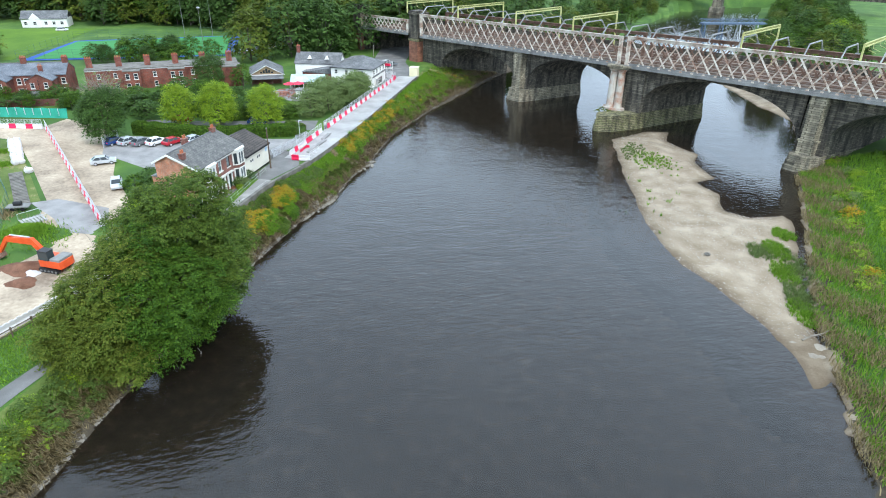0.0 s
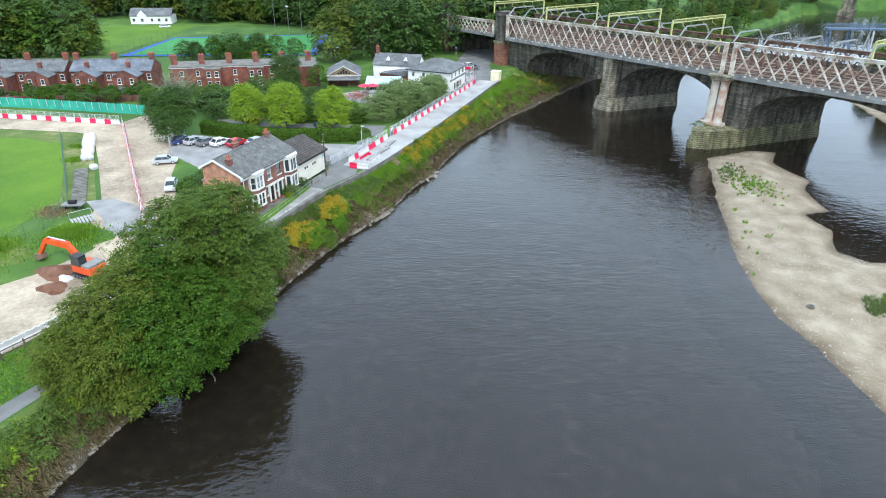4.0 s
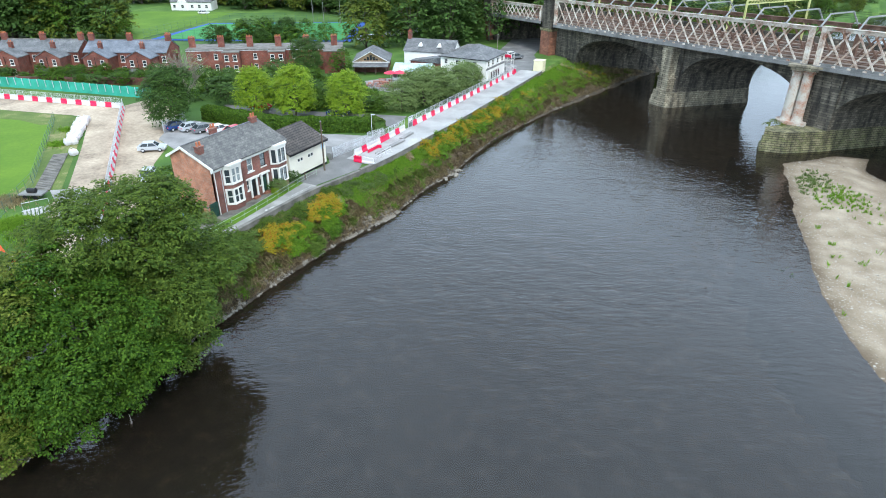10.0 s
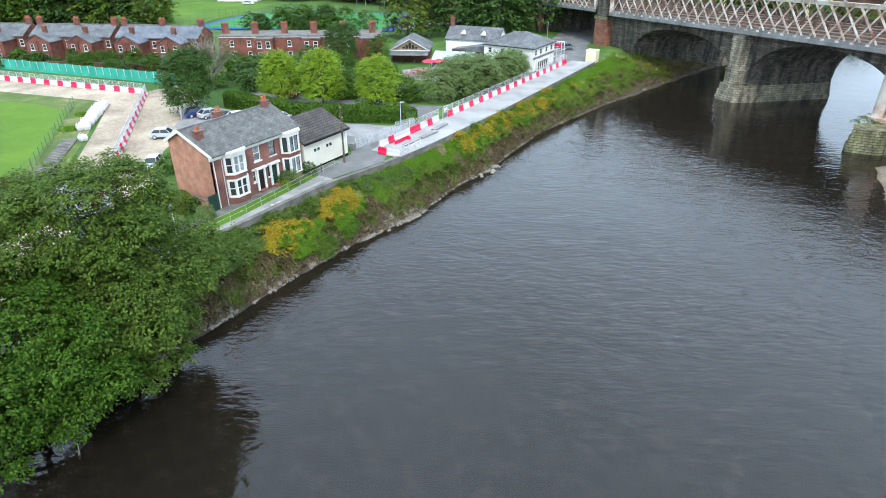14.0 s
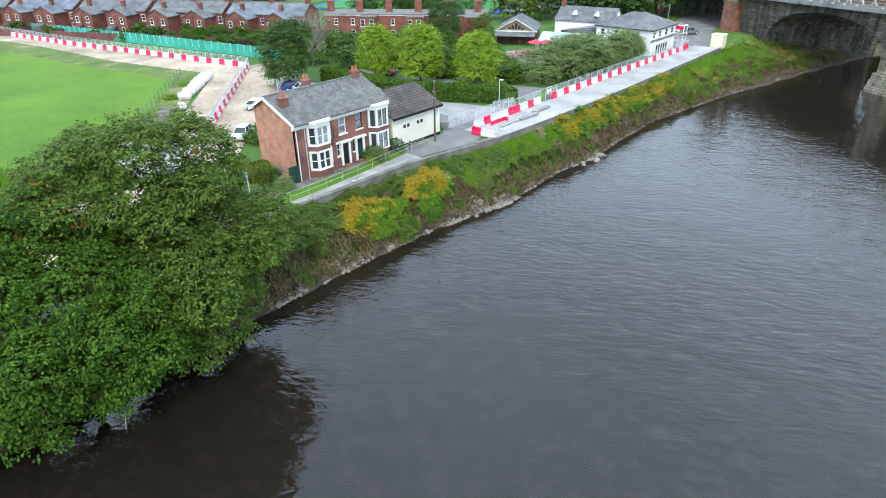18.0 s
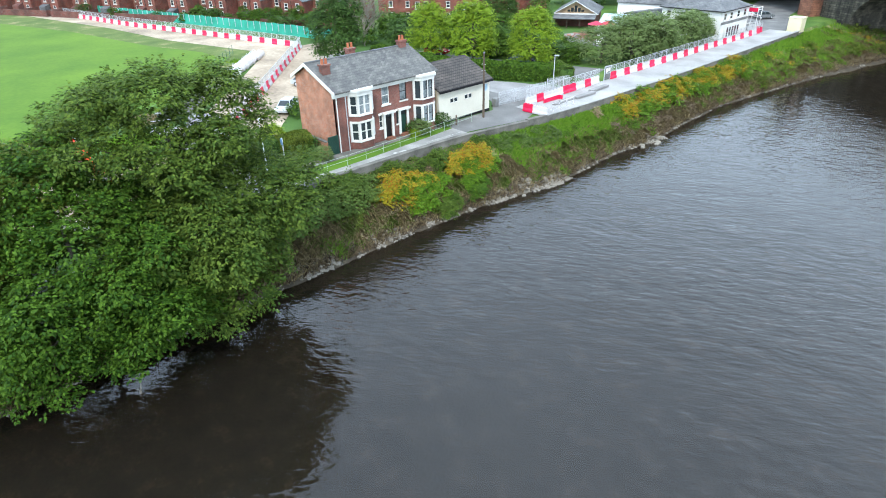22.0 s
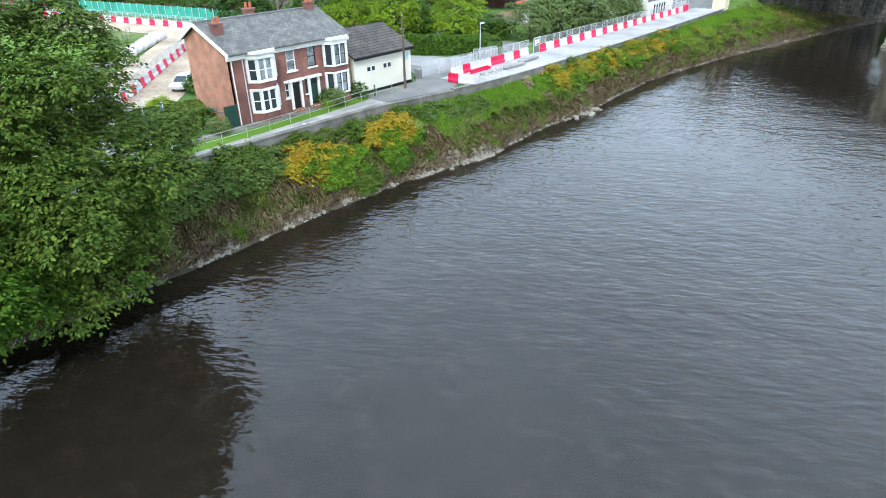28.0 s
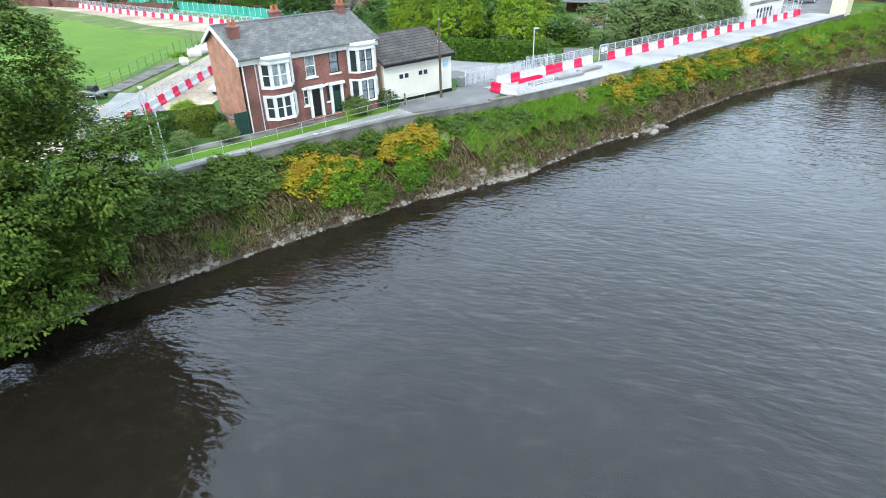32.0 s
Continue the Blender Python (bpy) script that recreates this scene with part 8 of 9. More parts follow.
# ---- plants on the banks ----
def blades(seed, x, y, z, h, wide, lean, material, name, label, category="grass"):
    """Upright blades of grass, reeds or stems, each a narrow bent strip."""
    rng = np.random.default_rng(seed)
    n = len(x)
    a = rng.uniform(0, 2 * np.pi, n)
    s = np.stack([np.cos(a), np.sin(a), 0 * a], 1) * (wide * rng.uniform(0.6, 1.3, n))[:, None]
    b = rng.uniform(0, 2 * np.pi, n)
    tip = np.stack([np.cos(b), np.sin(b), 0 * b], 1) * (h * lean * rng.uniform(0.2, 1.2, n))[:, None]
    hh = (h * rng.uniform(0.6, 1.25, n))[:, None] * np.array((0, 0, 1.0))
    o = np.stack([x, y, z], 1)
    v = np.stack([o - s, o + s, o + s * 0.6 + hh * 0.6 + tip * 0.35, o + hh + tip, o - s * 0.6 + hh * 0.6 + tip * 0.35], 1).reshape(-1, 3)
    me = cloud(name, v, np.arange(5 * n).reshape(-1, 5), material)
    return tagged(new(name, me), label, category, kind="stuff")


rng_b = np.random.default_rng(77)


def west_points(n, y0, y1, k0, k1):
    """Places on the west bank between shares k0 and k1 of the way from the water up to the wall."""
    y = rng_b.uniform(y0, y1, n)
    k = rng_b.uniform(k0, k1, n)
    xw, ed = np.interp(y, WEST[:, 0], WEST[:, 1]), edge_x(y) + 0.6
    x = xw + (ed - xw) * k
    return x, y, ground_z(x, y) - 0.03


x, y, z = west_points(42000, -84, 112, 0.04, 0.66)
keep = rng_b.random(len(x)) < 0.62 + 0.38 * np.sin(y * 0.8 + x * 1.3)
blades(1, x[keep], y[keep], z[keep], 0.7, 0.03, 1.1, BLADE_DRY, "dry_grass", "dry straw-coloured grass on the lower bank")
x, y, z = west_points(26000, -60, 112, 0.02, 0.5)
blades(7, x, y, z, 0.6, 0.04, 1.3, LEAF_DEAD, "dead_stems", "dark dead stems hanging over the water's edge")
x, y, z = west_points(30000, -84, 118, 0.35, 1.0)
keep = (y > -24) | (y < -38)
keep &= rng_b.random(len(x)) < 0.6 + 0.4 * np.sin(y * 0.45 + 1.0)
blades(2, x[keep], y[keep], z[keep], 0.55, 0.05, 0.5, BLADE_GREEN, "bank_grass", "lush green grass on the upper bank")
x, y, z = west_points(32000, -8, 15, 0.22, 1.0)
keep = np.sin(x * 1.1 + 1.5 * np.sin(y * 0.5)) * np.sin(y * 0.8) + rng_b.normal(0, 0.35, len(x)) > -0.9
x, y, z = x[keep], y[keep], z[keep]
blades(3, x, y, z, 0.5, 0.08, 0.7, BLADE_GREEN, "bank_grass", "bright green grass below the river wall")
x, y, z = west_points(30000, 46, 92, 0.25, 1.0)
keep = np.sin(x * 0.9 + 1.5 * np.sin(y * 0.35)) * np.sin(y * 0.55) + rng_b.normal(0, 0.35, len(x)) > -0.1
x, y, z = x[keep], y[keep], z[keep]
blades(4, x, y, z, 0.7, 0.08, 0.5, BLADE_GREEN, "bank_grass", "bright green grass towards the bridge")
x, y, z = west_points(16000, -44, -20, 0.25, 1.0)
blades(70, x, y, z, 0.6, 0.03, 1.1, BLADE_DRY, "dry_grass", "straw-coloured stems among the brambles")
x, y, z = west_points(9000, -44, -20, 0.3, 1.0)
blades(71, x, y, z, 0.5, 0.045, 0.8, BLADE_GREEN, "bank_grass", "green grass among the brambles")
# long straw hanging down the steep foot of the bank
def hanging(seed, n_tufts, y0, y1, k0, k1, ln, material, name, label, per=70):
    rng = np.random.default_rng(seed)
    tx, ty_, tz_ = west_points(n_tufts, y0, y1, k0, k1)
    i = rng.integers(0, n_tufts, n_tufts * per)
    n = len(i)
    x, y = tx[i] + rng.normal(0, 0.22, n), ty_[i] + rng.normal(0, 0.30, n)
    o = np.stack([x, y, ground_z(x, y)], 1)
    l_ = (ln * rng.uniform(0.5, 1.3, n) * rng.uniform(0.7, 1.2, n_tufts)[i])[:, None]
    a = rng.normal(0, 0.9, n) + rng.normal(0, 0.5, n_tufts)[i]
    way = np.stack([np.cos(a), np.sin(a), 0 * a], 1)
    side = np.stack([-np.sin(a), np.cos(a), 0 * a], 1) * 0.019
    o[:, 2] -= 0.03
    rise = rng.uniform(0.6, 1.5, n)[:, None]
    m1 = o + way * l_ * 0.32 + np.array((0, 0, 0.42)) * l_ * rise
    m2 = o + way * l_ * 0.75 + np.array((0, 0, 0.22)) * l_ * rise
    tip = o + way * l_ * 1.05 - np.array((0, 0, 0.22)) * l_
    v = np.stack([o - side, o + side, m1 + side, m2 + side * 0.8, tip, m2 - side * 0.8, m1 - side], 1).reshape(-1, 3)
    me = cloud(name, v, np.arange(7 * n).reshape(-1, 7), material)
    return tagged(new(name, me), label, "grass", kind="stuff")


hanging(81, 160, -46, -8, 0.24, 0.6, 0.9, BLADE_DRY, "dry_grass", "long dry straw hanging over the river's edge")
hanging(86, 36, -8, 12, 0.2, 0.42, 0.8, BLADE_DRY, "dry_grass", "dry straw below the green grass")
hanging(82, 50, -40, 14, 0.24, 0.5, 0.9, BLADE_DULL, "bank_grass", "drooping green grass over the river's edge")
hanging(83, 110, 12, 100, 0.18, 0.55, 1.0, BLADE_DRY, "dry_grass", "dry straw on the bank towards the bridge", 50)
hanging(84, 120, -84, -46, 0.14, 0.6, 0.9, BLADE_DRY, "dry_grass", "grey-brown dry grass on the steep bank", 60)
hanging(85, 60, -84, -46, 0.3, 0.7, 0.8, BLADE_DULL, "bank_grass", "dull green grass on the steep bank", 60)
# drooping tufts at the foot of the bank
tx, ty_, tz_ = west_points(90, -42, 100, 0.12, 0.5)
rep_ = rng_b.integers(0, 90, 9000)
x, y = tx[rep_] + rng_b.normal(0, 0.28, 9000), ty_[rep_] + rng_b.normal(0, 0.3, 9000)
blades(8, x, y, ground_z(x, y), 0.75, 0.035, 0.9, BLADE_GREEN, "grass_tufts", "green grass tufts near the water")


def thicket(name, seed, lobes, count, size, material, label, category="shrubs", up=0.5):
    v, f = sprays(seed, lobes, count, size, size * 2.4, 8, up)
    return tagged(new(name, cloud(name, v, f, material)), label, category, kind="stuff")


def scatter_lobes(seed, n, y0, y1, k0, k1, r0, r1, flat=0.7, sink=0.35):
    rg = np.random.default_rng(seed)
    out_ = []
    for _ in range(n):
        y = rg.uniform(y0, y1)
        xw, ed = np.interp(y, WEST[:, 0], WEST[:, 1]), float(edge_x(y)) + 0.6
        x = xw + (ed - xw) * rg.uniform(k0, k1)
        r = rg.uniform(r0, r1)
        out_.append((x, y, float(ground_z(x, y)) + r * flat * (1 - sink) * 0.5, r, r * flat))
    return out_


def crest(seed, cx_, cy_, n, rx_, ry_, r0, r1, lift):
    """Leafy heads of tall canes, lift metres over the bank."""
    rg = np.random.default_rng(seed)
    out_ = []
    for _ in range(n):
        a, q = rg.uniform(0, 6.28), rg.uniform(0, 1) ** 0.6
        x, y, r = cx_ + rx_ * q * math.cos(a), cy_ + ry_ * q * math.sin(a), rg.uniform(r0, r1)
        out_.append((x, y, float(ground_z(x, y)) + lift * rg.uniform(0.7, 1.15) * (1 - 0.35 * q), r, r * rg.uniform(0.6, 0.9)))
    return out_


thicket("bramble_thicket", 51, scatter_lobes(1, 40, -44, -24.5, 0.56, 0.98, 0.6, 1.25, 0.75, 0.1), 26000, 0.19, LEAF_BRAMBLE, "dark green bramble thicket on the river bank")
thicket("bramble_thicket", 47, scatter_lobes(41, 22, -44, -26, 0.88, 1.08, 0.6, 1.0, 0.8, -0.4), 12000, 0.18, LEAF_DEEP, "brambles arching over the top of the river wall")
thicket("bramble_thicket", 50, scatter_lobes(11, 30, -42, -22, 0.35, 0.9, 0.3, 0.8, 0.7), 10000, 0.19, LEAF_OLIVE, "yellowing leaves among the brambles")
thicket("dead_bracken", 49, scatter_lobes(12, 40, -46, 14, 0.15, 0.6, 0.3, 0.7, 0.45), 8000, 0.15, LEAF_DEAD, "brown dead growth on the lower bank")
thicket("dead_bracken", 46, scatter_lobes(42, 16, -24, -10, 0.7, 0.98, 0.4, 0.8, 0.5), 6000, 0.15, LEAF_DEAD, "rusty brown dead growth below the wall")
thicket("dead_bracken", 48, scatter_lobes(13, 40, 40, 112, 0.05, 0.6, 0.4, 0.9, 0.5), 10000, 0.2, LEAF_DEAD, "brown dead growth on the bank towards the bridge")
thicket("bramble_thicket", 52, scatter_lobes(2, 130, -84, -56, 0.3, 1.0, 0.3, 0.9), 30000, 0.19, LEAF_BRAMBLE, "green bramble and nettle thicket on the bank")
thicket("bramble_thicket", 59, scatter_lobes(8, 20, -80, -58, 0.45, 0.9, 0.4, 0.9), 6000, 0.2, LEAF_OLIVE, "yellowing stems among the brambles")
thicket("bramble_thicket", 53, scatter_lobes(3, 16, -8, 1, 0.7, 1.0, 0.5, 0.9), 8000, 0.18, LEAF_BRAMBLE, "dark green brambles below the river wall")
thicket("bramble_thicket", 54, scatter_lobes(4, 9, -24, -18.5, 0.82, 1.02, 0.5, 0.9), 6000, 0.18, LEAF_DEEP, "dark leafy growth against the river wall")
thicket("bramble_thicket", 45, [(0.2, -16.6, 4.2, 0.9, 0.8), (-0.2, -15.8, 4.3, 0.8, 0.8), (-0.3, -10.0, 4.3, 0.8, 0.7), (-0.2, -8.8, 4.2, 0.8, 0.7)], 4500, 0.18, LEAF_DEEP, "dark ivy clump against the river wall")
# knotweed: canes in leaf, gone yellow and orange at the top and still green lower down
thicket("golden_knotweed", 55, crest(55, 1.6, -21.8, 38, 1.5, 3.4, 0.25, 0.6, 1.3), 6500, 0.2, LEAF_GOLD, "yellow and orange knotweed on the bank", up=0.9)
thicket("green_knotweed", 56, crest(56, 2.4, -20.8, 44, 1.5, 3.6, 0.25, 0.6, 1.0), 12500, 0.21, LEAF_FRESH, "fresh green knotweed near the water", up=0.9)
thicket("green_knotweed", 44, crest(44, 3.8, -19.0, 8, 0.5, 1.5, 0.5, 0.8, 0.5), 6000, 0.20, LEAF_DEEP, "dark green leaves hanging to the water's edge", up=0.6)
thicket("golden_knotweed", 57, crest(57, 1.4, -13.0, 36, 1.4, 3.4, 0.25, 0.6, 1.4), 6500, 0.2, LEAF_GOLD, "orange and yellow knotweed below the wall", up=0.9)
thicket("green_knotweed", 60, crest(60, 2.1, -13.2, 44, 1.5, 3.5, 0.25, 0.6, 1.1), 12500, 0.21, LEAF_FRESH, "green knotweed beside orange leaves", up=0.9)
thicket("green_knotweed", 43, crest(43, 3.5, -14.6, 9, 0.6, 1.8, 0.45, 0.8, 0.6), 6000, 0.2, LEAF_MID, "lower green leaves of the knotweed", up=0.6)
thicket("golden_knotweed", 58, scatter_lobes(5, 120, 13, 50, 0.55, 1.0, 0.25, 0.65, 0.9, -2.2), 17000, 0.23, LEAF_GOLD, "long bank of orange and yellow knotweed", up=0.9)
thicket("green_knotweed", 67, scatter_lobes(15, 120, 12, 52, 0.4, 1.0, 0.3, 0.7, 0.9, -1.7), 24000, 0.23, LEAF_FRESH, "green leaves among orange knotweed", up=0.9)
thicket("dead_bracken", 42, scatter_lobes(44, 26, 10, 52, 0.25, 0.6, 0.4, 0.8, 0.6), 8000, 0.18, LEAF_DEAD, "brown stems among the knotweed")
thicket("bank_scrub", 61, scatter_lobes(6, 22, 46, 78, 0.2, 0.7, 0.5, 1.1), 6500, 0.26, LEAF_OLIVE, "olive scrub on the bank towards the bridge")
thicket("bank_scrub", 62, scatter_lobes(7, 30, 74, 118, 0.1, 0.8, 0.7, 1.5), 9000, 0.32, LEAF_OLIVE, "mixed scrub on the bank under the bridge")
thicket("wall_ivy", 71, scatter_lobes(21, 90, -42, -5, 0.86, 1.04, 0.2, 0.6, 0.9), 13000, 0.16, LEAF_BRAMBLE, "ivy and brambles growing up the river wall")
thicket("dead_bracken", 76, scatter_lobes(26, 40, -20, 46, 0.3, 0.98, 0.2, 0.5, 0.5), 4000, 0.15, LEAF_DEAD, "brown patches of dead growth among the grass")
thicket("wall_ivy", 72, scatter_lobes(22, 36, 2, 80, 0.9, 1.04, 0.25, 0.6, 0.7), 6000, 0.22, LEAF_MID, "weeds along the foot of the river wall")
thicket("bank_scrub", 73, scatter_lobes(23, 60, 44, 100, 0.15, 1.0, 0.35, 0.9, 0.6), 11000, 0.24, LEAF_OLIVE, "low olive scrub dotted over the grass")
thicket("bank_scrub", 74, scatter_lobes(24, 26, 50, 100, 0.3, 0.9, 0.4, 0.8, 0.6), 5000, 0.24, LEAF_GOLD, "orange autumn growth on the bank")
thicket("bank_scrub", 75, scatter_lobes(25, 40, -8, 46, 0.2, 0.95, 0.25, 0.6, 0.6), 6000, 0.2, LEAF_MID, "dark green nettles among the grass")
thicket("dead_plant", 63, [(1.8, 9.5, float(ground_z(1.8, 9.5)) + 0.4, 0.5, 0.5)], 500, 0.22, BLADE_DRY, "pale dead plant among the grass", "plant")

thicket("bramble_thicket", 77, scatter_lobes(27, 90, -84, -55, 0.4, 1.0, 0.25, 0.7), 12000, 0.17, LEAF_LIME, "bright yellow-green nettles among brambles")
thicket("pier_weeds", 78, [(54.6, 60.4, 4.1, 0.6, 0.35), (56.0, 59.2, 4.1, 0.5, 0.3), (60.6, 62.4, 4.2, 0.8, 0.5), (61.4, 64.0, 4.2, 0.7, 0.6), (53.6, 58.8, 4.0, 0.5, 0.25)], 1500, 0.25, LEAF_OLIVE, "weeds growing on the pier's ledge")
n_ = 15000
y = rng_b.uniform(-96, -52, n_)
x = rng_b.uniform(-8.0, 0.4, n_) - 0.16 * np.clip(-52 - y, 0, 60) * (rng_b.random(n_) < 0.4)
keep = (x < np.interp(y, [-120, -66, -56, -42], [-2.3, -2.2, -1.0, -2.4])) | (x > np.interp(y, [-120, -66, -56, -42], [0.1, 0.3, 1.1, -0.4]))
blades(9, x[keep], y[keep], top_z(x[keep], y[keep]) - 0.02, 0.28, 0.05, 0.9, BLADE_GREEN, "meadow_grass", "rough green grass beside the footpath")

# ---- east bank ----
def east_points(n, y0, y1, u0, u1):
    y = rng_b.uniform(y0, y1, n)
    x = np.interp(y, EAST[:, 0], EAST[:, 1]) + rng_b.uniform(u0, u1, n)
    return x, y, ground_z(x, y) - 0.03


x, y, z = east_points(30000, -75, 40, 0.5, 22)
blades(5, x, y, z, 0.9, 0.07, 0.6, BLADE_GREEN, "reed_bed", "tall green grass and reeds on the east bank")
x, y, z = east_points(26000, -75, 40, -0.3, 8)
keep = rng_b.random(len(x)) < 0.5 + 0.5 * np.sin(y * 0.5 + x * 0.8)
blades(6, x[keep], y[keep], z[keep], 1.0, 0.06, 0.7, BLADE_DRY, "reed_bed", "straw and olive reeds at the water's edge")
rg = np.random.default_rng(9)
eb = []
for k in range(130):
    y = rg.uniform(-70, 40)
    x = float(np.interp(y, EAST[:, 0], EAST[:, 1])) + rg.uniform(5, 22)
    r = rg.uniform(0.6, 1.7)
    eb.append((x, y, float(ground_z(x, y)) + 0.2, r, r * 0.4))
thicket("butterbur_bed", 64, eb, 34000, 0.27, LEAF_LIME, "bright green broad-leaved plants on the east bank", "plants", 1.2)
eb = [(x + rg.uniform(-3, 3), y + rg.uniform(-3, 3), z, r * 0.7, w_ * 0.9) for x, y, z, r, w_ in eb[:60]]
thicket("bank_scrub", 65, eb, 9000, 0.3, LEAF_WILLOW, "grey-green scrub on the east bank")
thicket("bank_scrub", 66, [(96.5, 9, float(ground_z(96.5, 9)) + 0.4, 1.3, 0.9), (92, -14, float(ground_z(92, -14)) + 0.3, 0.9, 0.6)], 1200, 0.3, LEAF_GOLD, "rusty orange plant on the east bank")

# ---- the shoal ----
def shoal_points(n, cx_, cy_, rx_, ry_):
    """Tufts of uneven size strewn thinly, thickest at the middle of the patch."""
    m = max(20, n // 9)
    a, q = rng_b.uniform(0, 2 * np.pi, m), rng_b.uniform(0, 1.15, m) ** 0.75
    wide = rng_b.uniform(0.03, 0.16, m)
    pick = (m * rng_b.uniform(0, 1, n) ** 1.4).astype(int)
    x = (cx_ + rx_ * q * np.cos(a))[pick] + rng_b.normal(0, 1, n) * wide[pick]
    y = (cy_ + ry_ * q * np.sin(a))[pick] + rng_b.normal(0, 1, n) * wide[pick]
    return x, y, ground_z(x, y) - 0.02


for k, (a, b, c, d, n) in enumerate(((61.8, 38.5, 2.4, 6.0, 1500), (65.2, 32.5, 3.2, 5.5, 1500), (68, 30, 3.0, 6.0, 400), (78.8, -7.6, 1.9, 2.6, 1100), (81.4, -6.0, 1.9, 3.0, 1500), (80.8, -13.2, 1.9, 3.2, 1700), (81.2, -19.5, 1.8, 3.8, 1900), (84.2, 0.8, 1.8, 2.0, 1300), (80.8, -24, 1.8, 3.0, 1500), (83.4, -11, 1.8, 5, 1500), (64, 12, 6, 14, 160))):
    x, y, z = shoal_points(n, a, b, c, d)
    blades(10 + k, x, y, z, 0.4 if k < 3 else 0.6, 0.05, 0.8, BLADE_GREEN if k % 3 else LEAF_WILLOW, "shoal_grass", "clumps of green grass on the sandy shoal")
rs = np.random.default_rng(14)
vs, fs = [], []
for k in range(11000):
    if k < 5200:
        x, y = rs.uniform(60, 84), rs.uniform(-30, 8)
    else:
        x, y = rs.uniform(58, 80), rs.uniform(-5, 56)
    if float(inside(BAR, np.array(x), np.array(y))) < 0.1:
        continue
    r = rs.uniform(0.03, 0.10) * (1.8 if rs.random() < 0.05 else 1)
    z = float(ground_z(x, y))
    a = rs.uniform(0, 6.28)
    k0 = len(vs)
    vs += [(x + r * math.cos(a + j * 1.57) * (1.3 if j % 2 else 0.9), y + r * math.sin(a + j * 1.57), z - 0.02) for j in range(4)] + [(x, y, z + r * 0.7)]
    fs += [(k0 + j, k0 + (j + 1) % 4, k0 + 4) for j in range(4)]
PEBBLE = surface("pebbles", (0.06, 0.05, 0.04), (0.36, 0.33, 0.28), 0.9, 1.5, 8.0, 0.2, 0.02, island=0.9)
tagged(new("shingle", cloud("shingle", np.array(vs), np.array(fs), PEBBLE)), "grey shingle scattered over the sand", "shingle", kind="stuff")
drift = thing("driftwood", Matrix.Translation((80.4, -29.4, 0.05)), "bleached grey driftwood branch on mud", "driftwood")
part("stem", Mesh().tube([(-1.6, -1.0, 0.1), (-0.4, -0.2, 0.4), (1.0, 0.6, 0.35), (2.4, 1.6, 0.7)], 0.14, 6, 0.06), TWIG, drift)
for a, b in (((-0.4, -0.2, 0.4), (-1.2, 0.8, 0.8)), ((0.6, 0.4, 0.35), (0.9, -0.8, 0.7)), ((-1.0, -0.6, 0.3), (-1.9, -0.4, 0.6))):
    part("branch", Mesh().tube([a, b], 0.07, 5, 0.03), TWIG, drift)
for k, (x, y, r) in enumerate(((79.3, -33.4, 1.6), (80.6, -31.4, 1.4), (77.6, -31.0, 0.8))):
    heap("sand_patch", x, y, r, 0.16, SAND, "small dry sand patch beyond the shoal", "sand", 20 + k, 0.02)
tyre = thing("old_tyre", Matrix.Translation((70.5, -10.5, 0.75)), "pale old tyre lying on the sand", "tyre")
ty = Mesh()
for k in range(12):
    a0, a1 = k * math.pi / 6, (k + 1) * math.pi / 6
    ty.tube([(0.36 * math.cos(a0), 0.36 * math.sin(a0), 0), (0.36 * math.cos(a1), 0.36 * math.sin(a1), 0)], 0.12, 6)
part("ring", ty, OLD_CONCRETE, tyre)

# ---- stones along the water's edge ----
rev = thing("stone_edge", Matrix(), "loose grey stones along the river's edge", "stones")
tagged(rev, kind="structure")
STONES = []
for k in range(6):
    r_ = random.Random(90 + k)
    v = [(r_.uniform(0.8, 1.1) * math.cos(j * 1.047) * 0.5, r_.uniform(0.8, 1.1) * math.sin(j * 1.047) * 0.38, -0.25) for j in range(6)]
    v += [(p[0] * r_.uniform(0.7, 0.95), p[1] * r_.uniform(0.7, 0.95), 0.2 * r_.uniform(0.6, 1.2)) for p in v]
    STONES.append(Mesh().add(v, [tuple(range(6))[::-1], tuple(range(6, 12))] + [(j, (j + 1) % 6, 6 + (j + 1) % 6, 6 + j) for j in range(6)]).data("stone", RIVER_STONE))
rk = random.Random(21)
spots = []
for k in range(205):
    y = rk.uniform(-46, 30)
    if math.sin(y * 0.9) + math.sin(y * 2.3 + 1) > -0.2:
        spots.append((float(np.interp(y, WEST[:, 0], WEST[:, 1])) - abs(rk.gauss(0, 0.5)) + 0.15, y, rk.uniform(0.15, 0.5)))
for k in range(64):
    spots.append((5.5 + rk.gauss(0, 0.75), -5.6 + rk.gauss(0, 1.7), rk.uniform(0.35, 1.15)))
for k in range(36):
    spots.append((6.6 + rk.gauss(0, 0.6), 15.4 + rk.gauss(0, 1.4), rk.uniform(0.5, 1.2)))
for k, (x, y, s) in enumerate(spots):
    z = max(0.02, float(ground_z(x, y)))
    part("stone", STONES[k % 6], None, rev, m=Matrix.Translation((x, y, z)) @ Matrix.Rotation(rk.uniform(0, 6.28), 4, "Z") @ Matrix.Diagonal((s, s, s * rk.uniform(0.6, 1.0), 1)))
rest = Mesh()
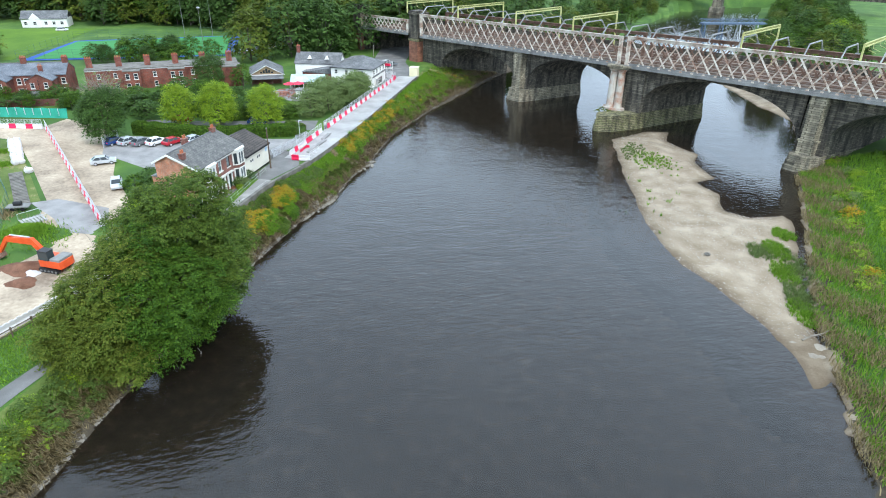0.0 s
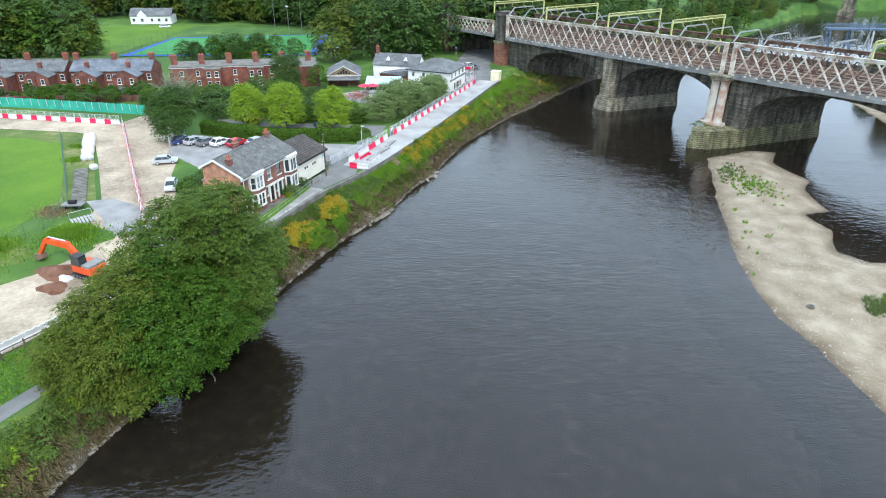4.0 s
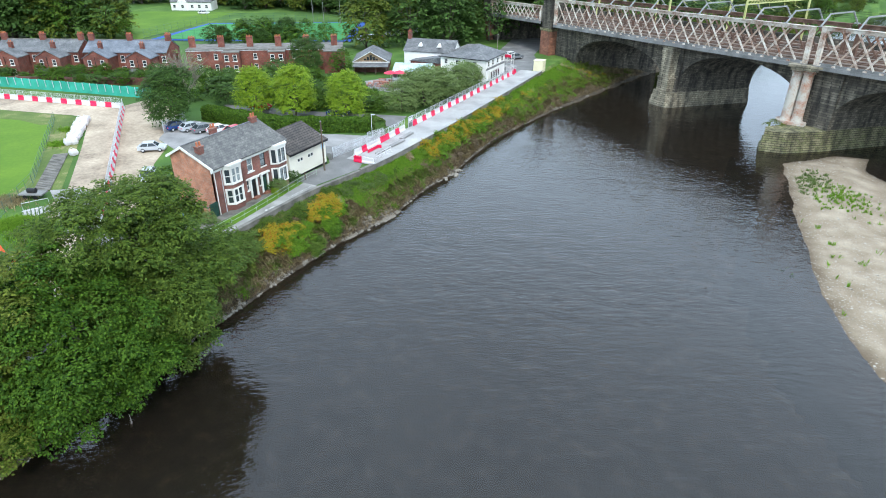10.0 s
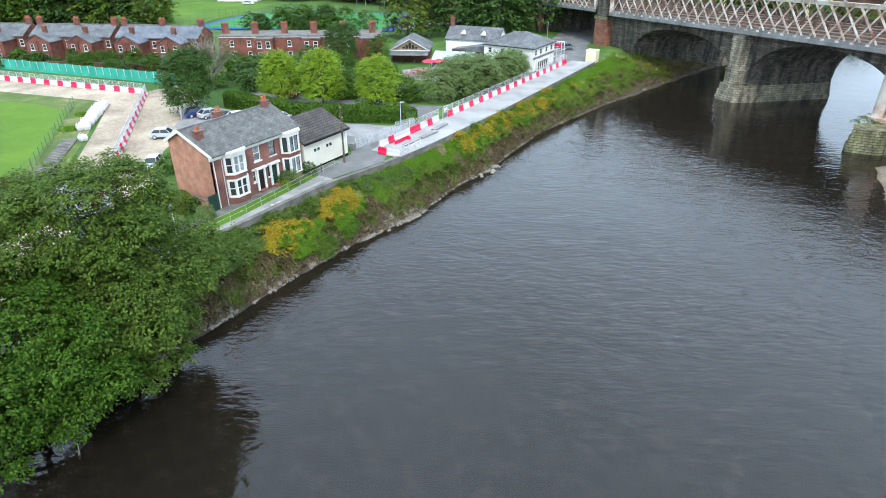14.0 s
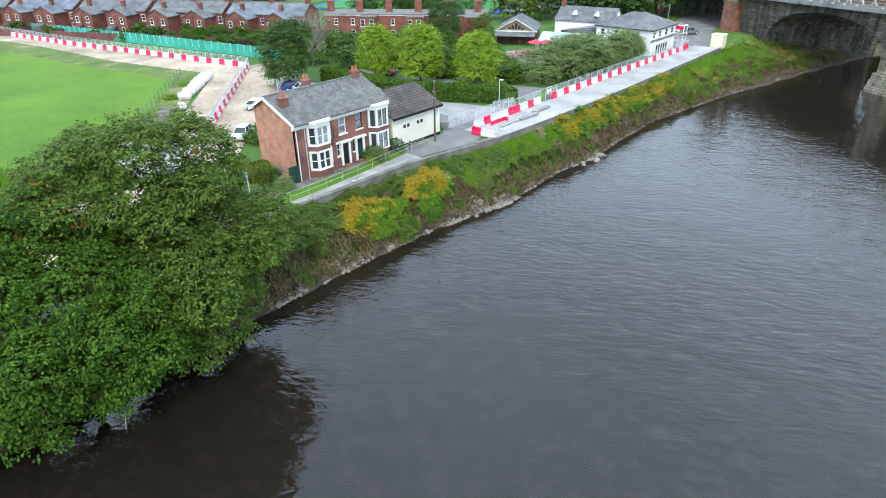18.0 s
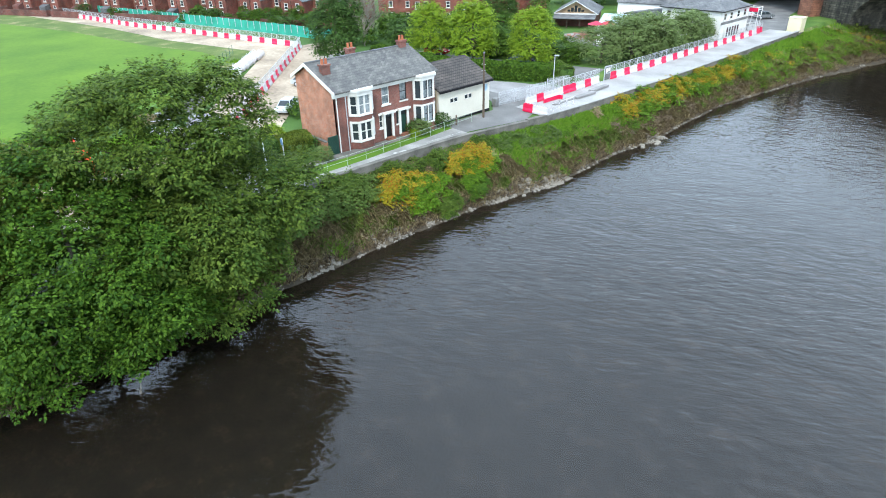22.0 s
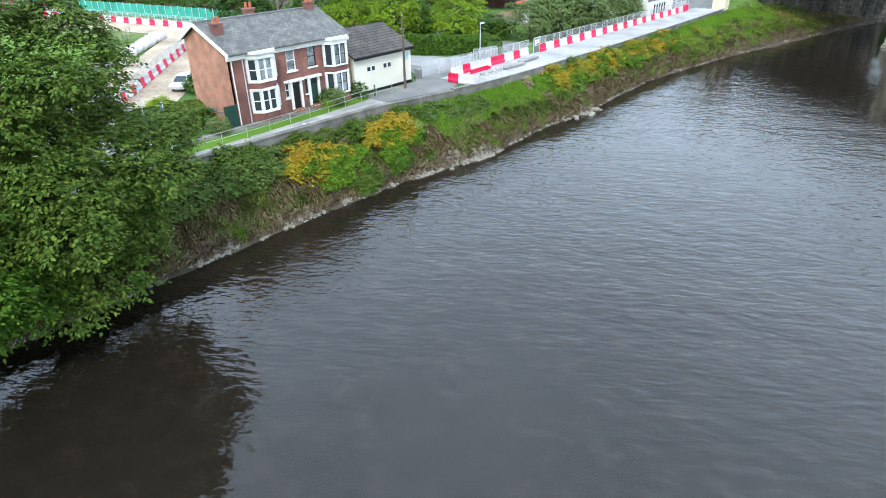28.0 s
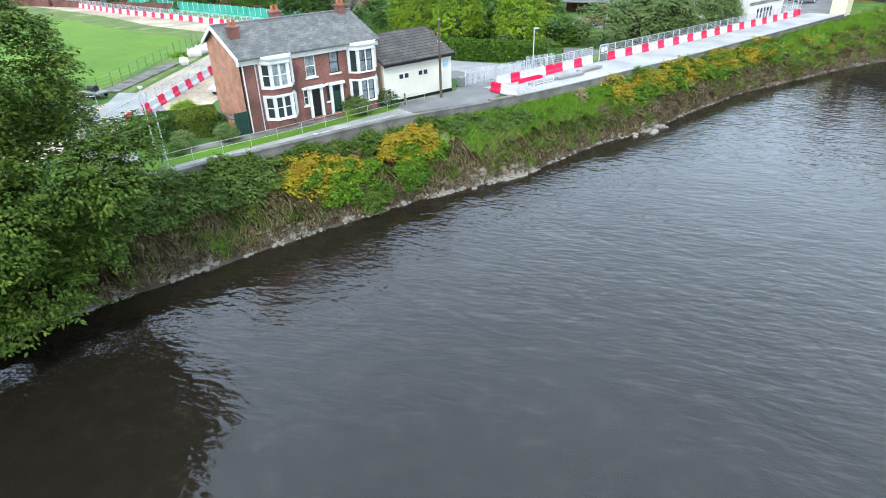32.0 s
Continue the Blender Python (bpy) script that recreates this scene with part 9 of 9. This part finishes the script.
for k in range(3400):
    y = rk.choice((rk.uniform(-84, -46), rk.uniform(28, 112), rk.uniform(-46, 30), rk.uniform(-46, 0), rk.uniform(-10, -2)))
    if math.sin(y * 0.9) + math.sin(y * 2.3 + 1) + rk.uniform(-0.8, 0.8) < -0.1:
        continue
    x = float(np.interp(y, WEST[:, 0], WEST[:, 1])) - abs(rk.gauss(0, 0.6)) + 0.12
    z = max(0.0, float(ground_z(x, y)))
    s, a = rk.uniform(0.15, 0.6), rk.uniform(0, 6.28)
    src = STONES[k % 6]
    rest.add([(x + s * (c.co.x * math.cos(a) - c.co.y * math.sin(a)), y + s * (c.co.x * math.sin(a) + c.co.y * math.cos(a)), z + s * c.co.z * 0.8) for c in src.vertices], [tuple(p.vertices) for p in src.polygons])
sr = part("stone_rest", rest, surface("small_stone", (0.035, 0.031, 0.025), (0.23, 0.205, 0.165), 0.9, 0.8, 8.0, 0.4, 0.03, island=0.7), rev)
tagged(sr, kind="stuff")
# low courses of old masonry at the foot of the bank
ledge = thing("stone_ledge", Matrix(), "old broken masonry courses at the water's edge", "stones")
tagged(ledge, kind="structure")
BLOCKS = []
for k in range(5):
    r_ = random.Random(190 + k)
    l_ = (0.55, 0.7, 0.85, 0.62, 0.95)[k]
    BLOCKS.append((l_, Mesh().slab([(-0.22 + r_.uniform(-0.04, 0.04), 0.0), (0.20 + r_.uniform(-0.05, 0.05), 0.02), (0.20 + r_.uniform(-0.05, 0.05), l_ - 0.03), (-0.22, l_ - 0.02)], 0, 0.19 + r_.uniform(-0.02, 0.02)).data("block", surface("ledge_stone_%s" % "abcde"[k], (0.035, 0.03, 0.022), (0.17, 0.15, 0.115), 0.95, 0.9, 8.0, 0.6, 0.03, obj=0.5) if k == 0 else BLOCKS[0][1].materials[0])))
rl = random.Random(61)
for row in range(3):
    y = -45.0 + 0.3 * row
    while y < (14, 8, 2)[row]:
        l_, me = BLOCKS[rl.randrange(5)]
        if rl.random() < (0.95, 0.85, 0.65)[row] and not -8.5 < y < -2.5:
            x = float(np.interp(y + l_ / 2, WEST[:, 0], WEST[:, 1])) - 0.75 - 0.16 * row + rl.uniform(-0.05, 0.05)
            dx = float(np.interp(y + l_, WEST[:, 0], WEST[:, 1]) - np.interp(y, WEST[:, 0], WEST[:, 1]))
            part("block", me, None, ledge, m=Matrix.Translation((x, y, 0.10 + 0.2 * row)) @ Matrix.Rotation(-math.atan2(dx, l_) + rl.uniform(-0.05, 0.05), 4, "Z") @ Matrix.Rotation(rl.uniform(-0.06, 0.06), 4, "Y"))
        y += l_ + rl.uniform(0.0, 0.25)
# stones along the east water's edge and a drowned post under the trees
for x, y, h_ in ((9.0, -50.6, 1.0),):
    sp_ = thing("sunken_branch", Matrix.Translation((x, y, -0.4)), "dead branch standing in the water", "branch")
    part("stem", Mesh().tube([(0, 0, 0), (0.1, 0.1, h_ * 0.6), (0.3, -0.1, h_)], 0.09, 6, 0.04), TWIG, sp_)
    part("twig", Mesh().tube([(0.1, 0.1, h_ * 0.6), (-0.5, 0.4, h_ * 0.9)], 0.05, 5, 0.02), TWIG, sp_)

# rough growth on the mounds beside the works
for k, (mx, my, mr, n_) in enumerate(((-24.8, -37.6, 5.0, 5200), (-31.5, -45.5, 6.0, 5200), (-35, -33, 3.0, 1500), (-58, -9, 2.0, 700), (-52, -15, 2.0, 900))):
    a, q = rng_b.uniform(0, 6.28, n_), np.abs(rng_b.normal(0, 0.5, n_)) * (1 + 0.3 * np.sin(np.arange(n_) * 0.7))
    x, y = mx + mr * q * np.cos(a), my + mr * 0.75 * q * np.sin(a)
    q = np.clip(q, 0, 1)
    blades(40 + k, x, y, 4.65 + 1.15 * (1 - q ** 1.6) * (k < 2), 0.5, 0.06, 0.8, BLADE_DRY if k == 2 else BLADE_GREEN, "mound_grass", "rank green grass on the mound" if k < 2 else "rank grass beside the track")
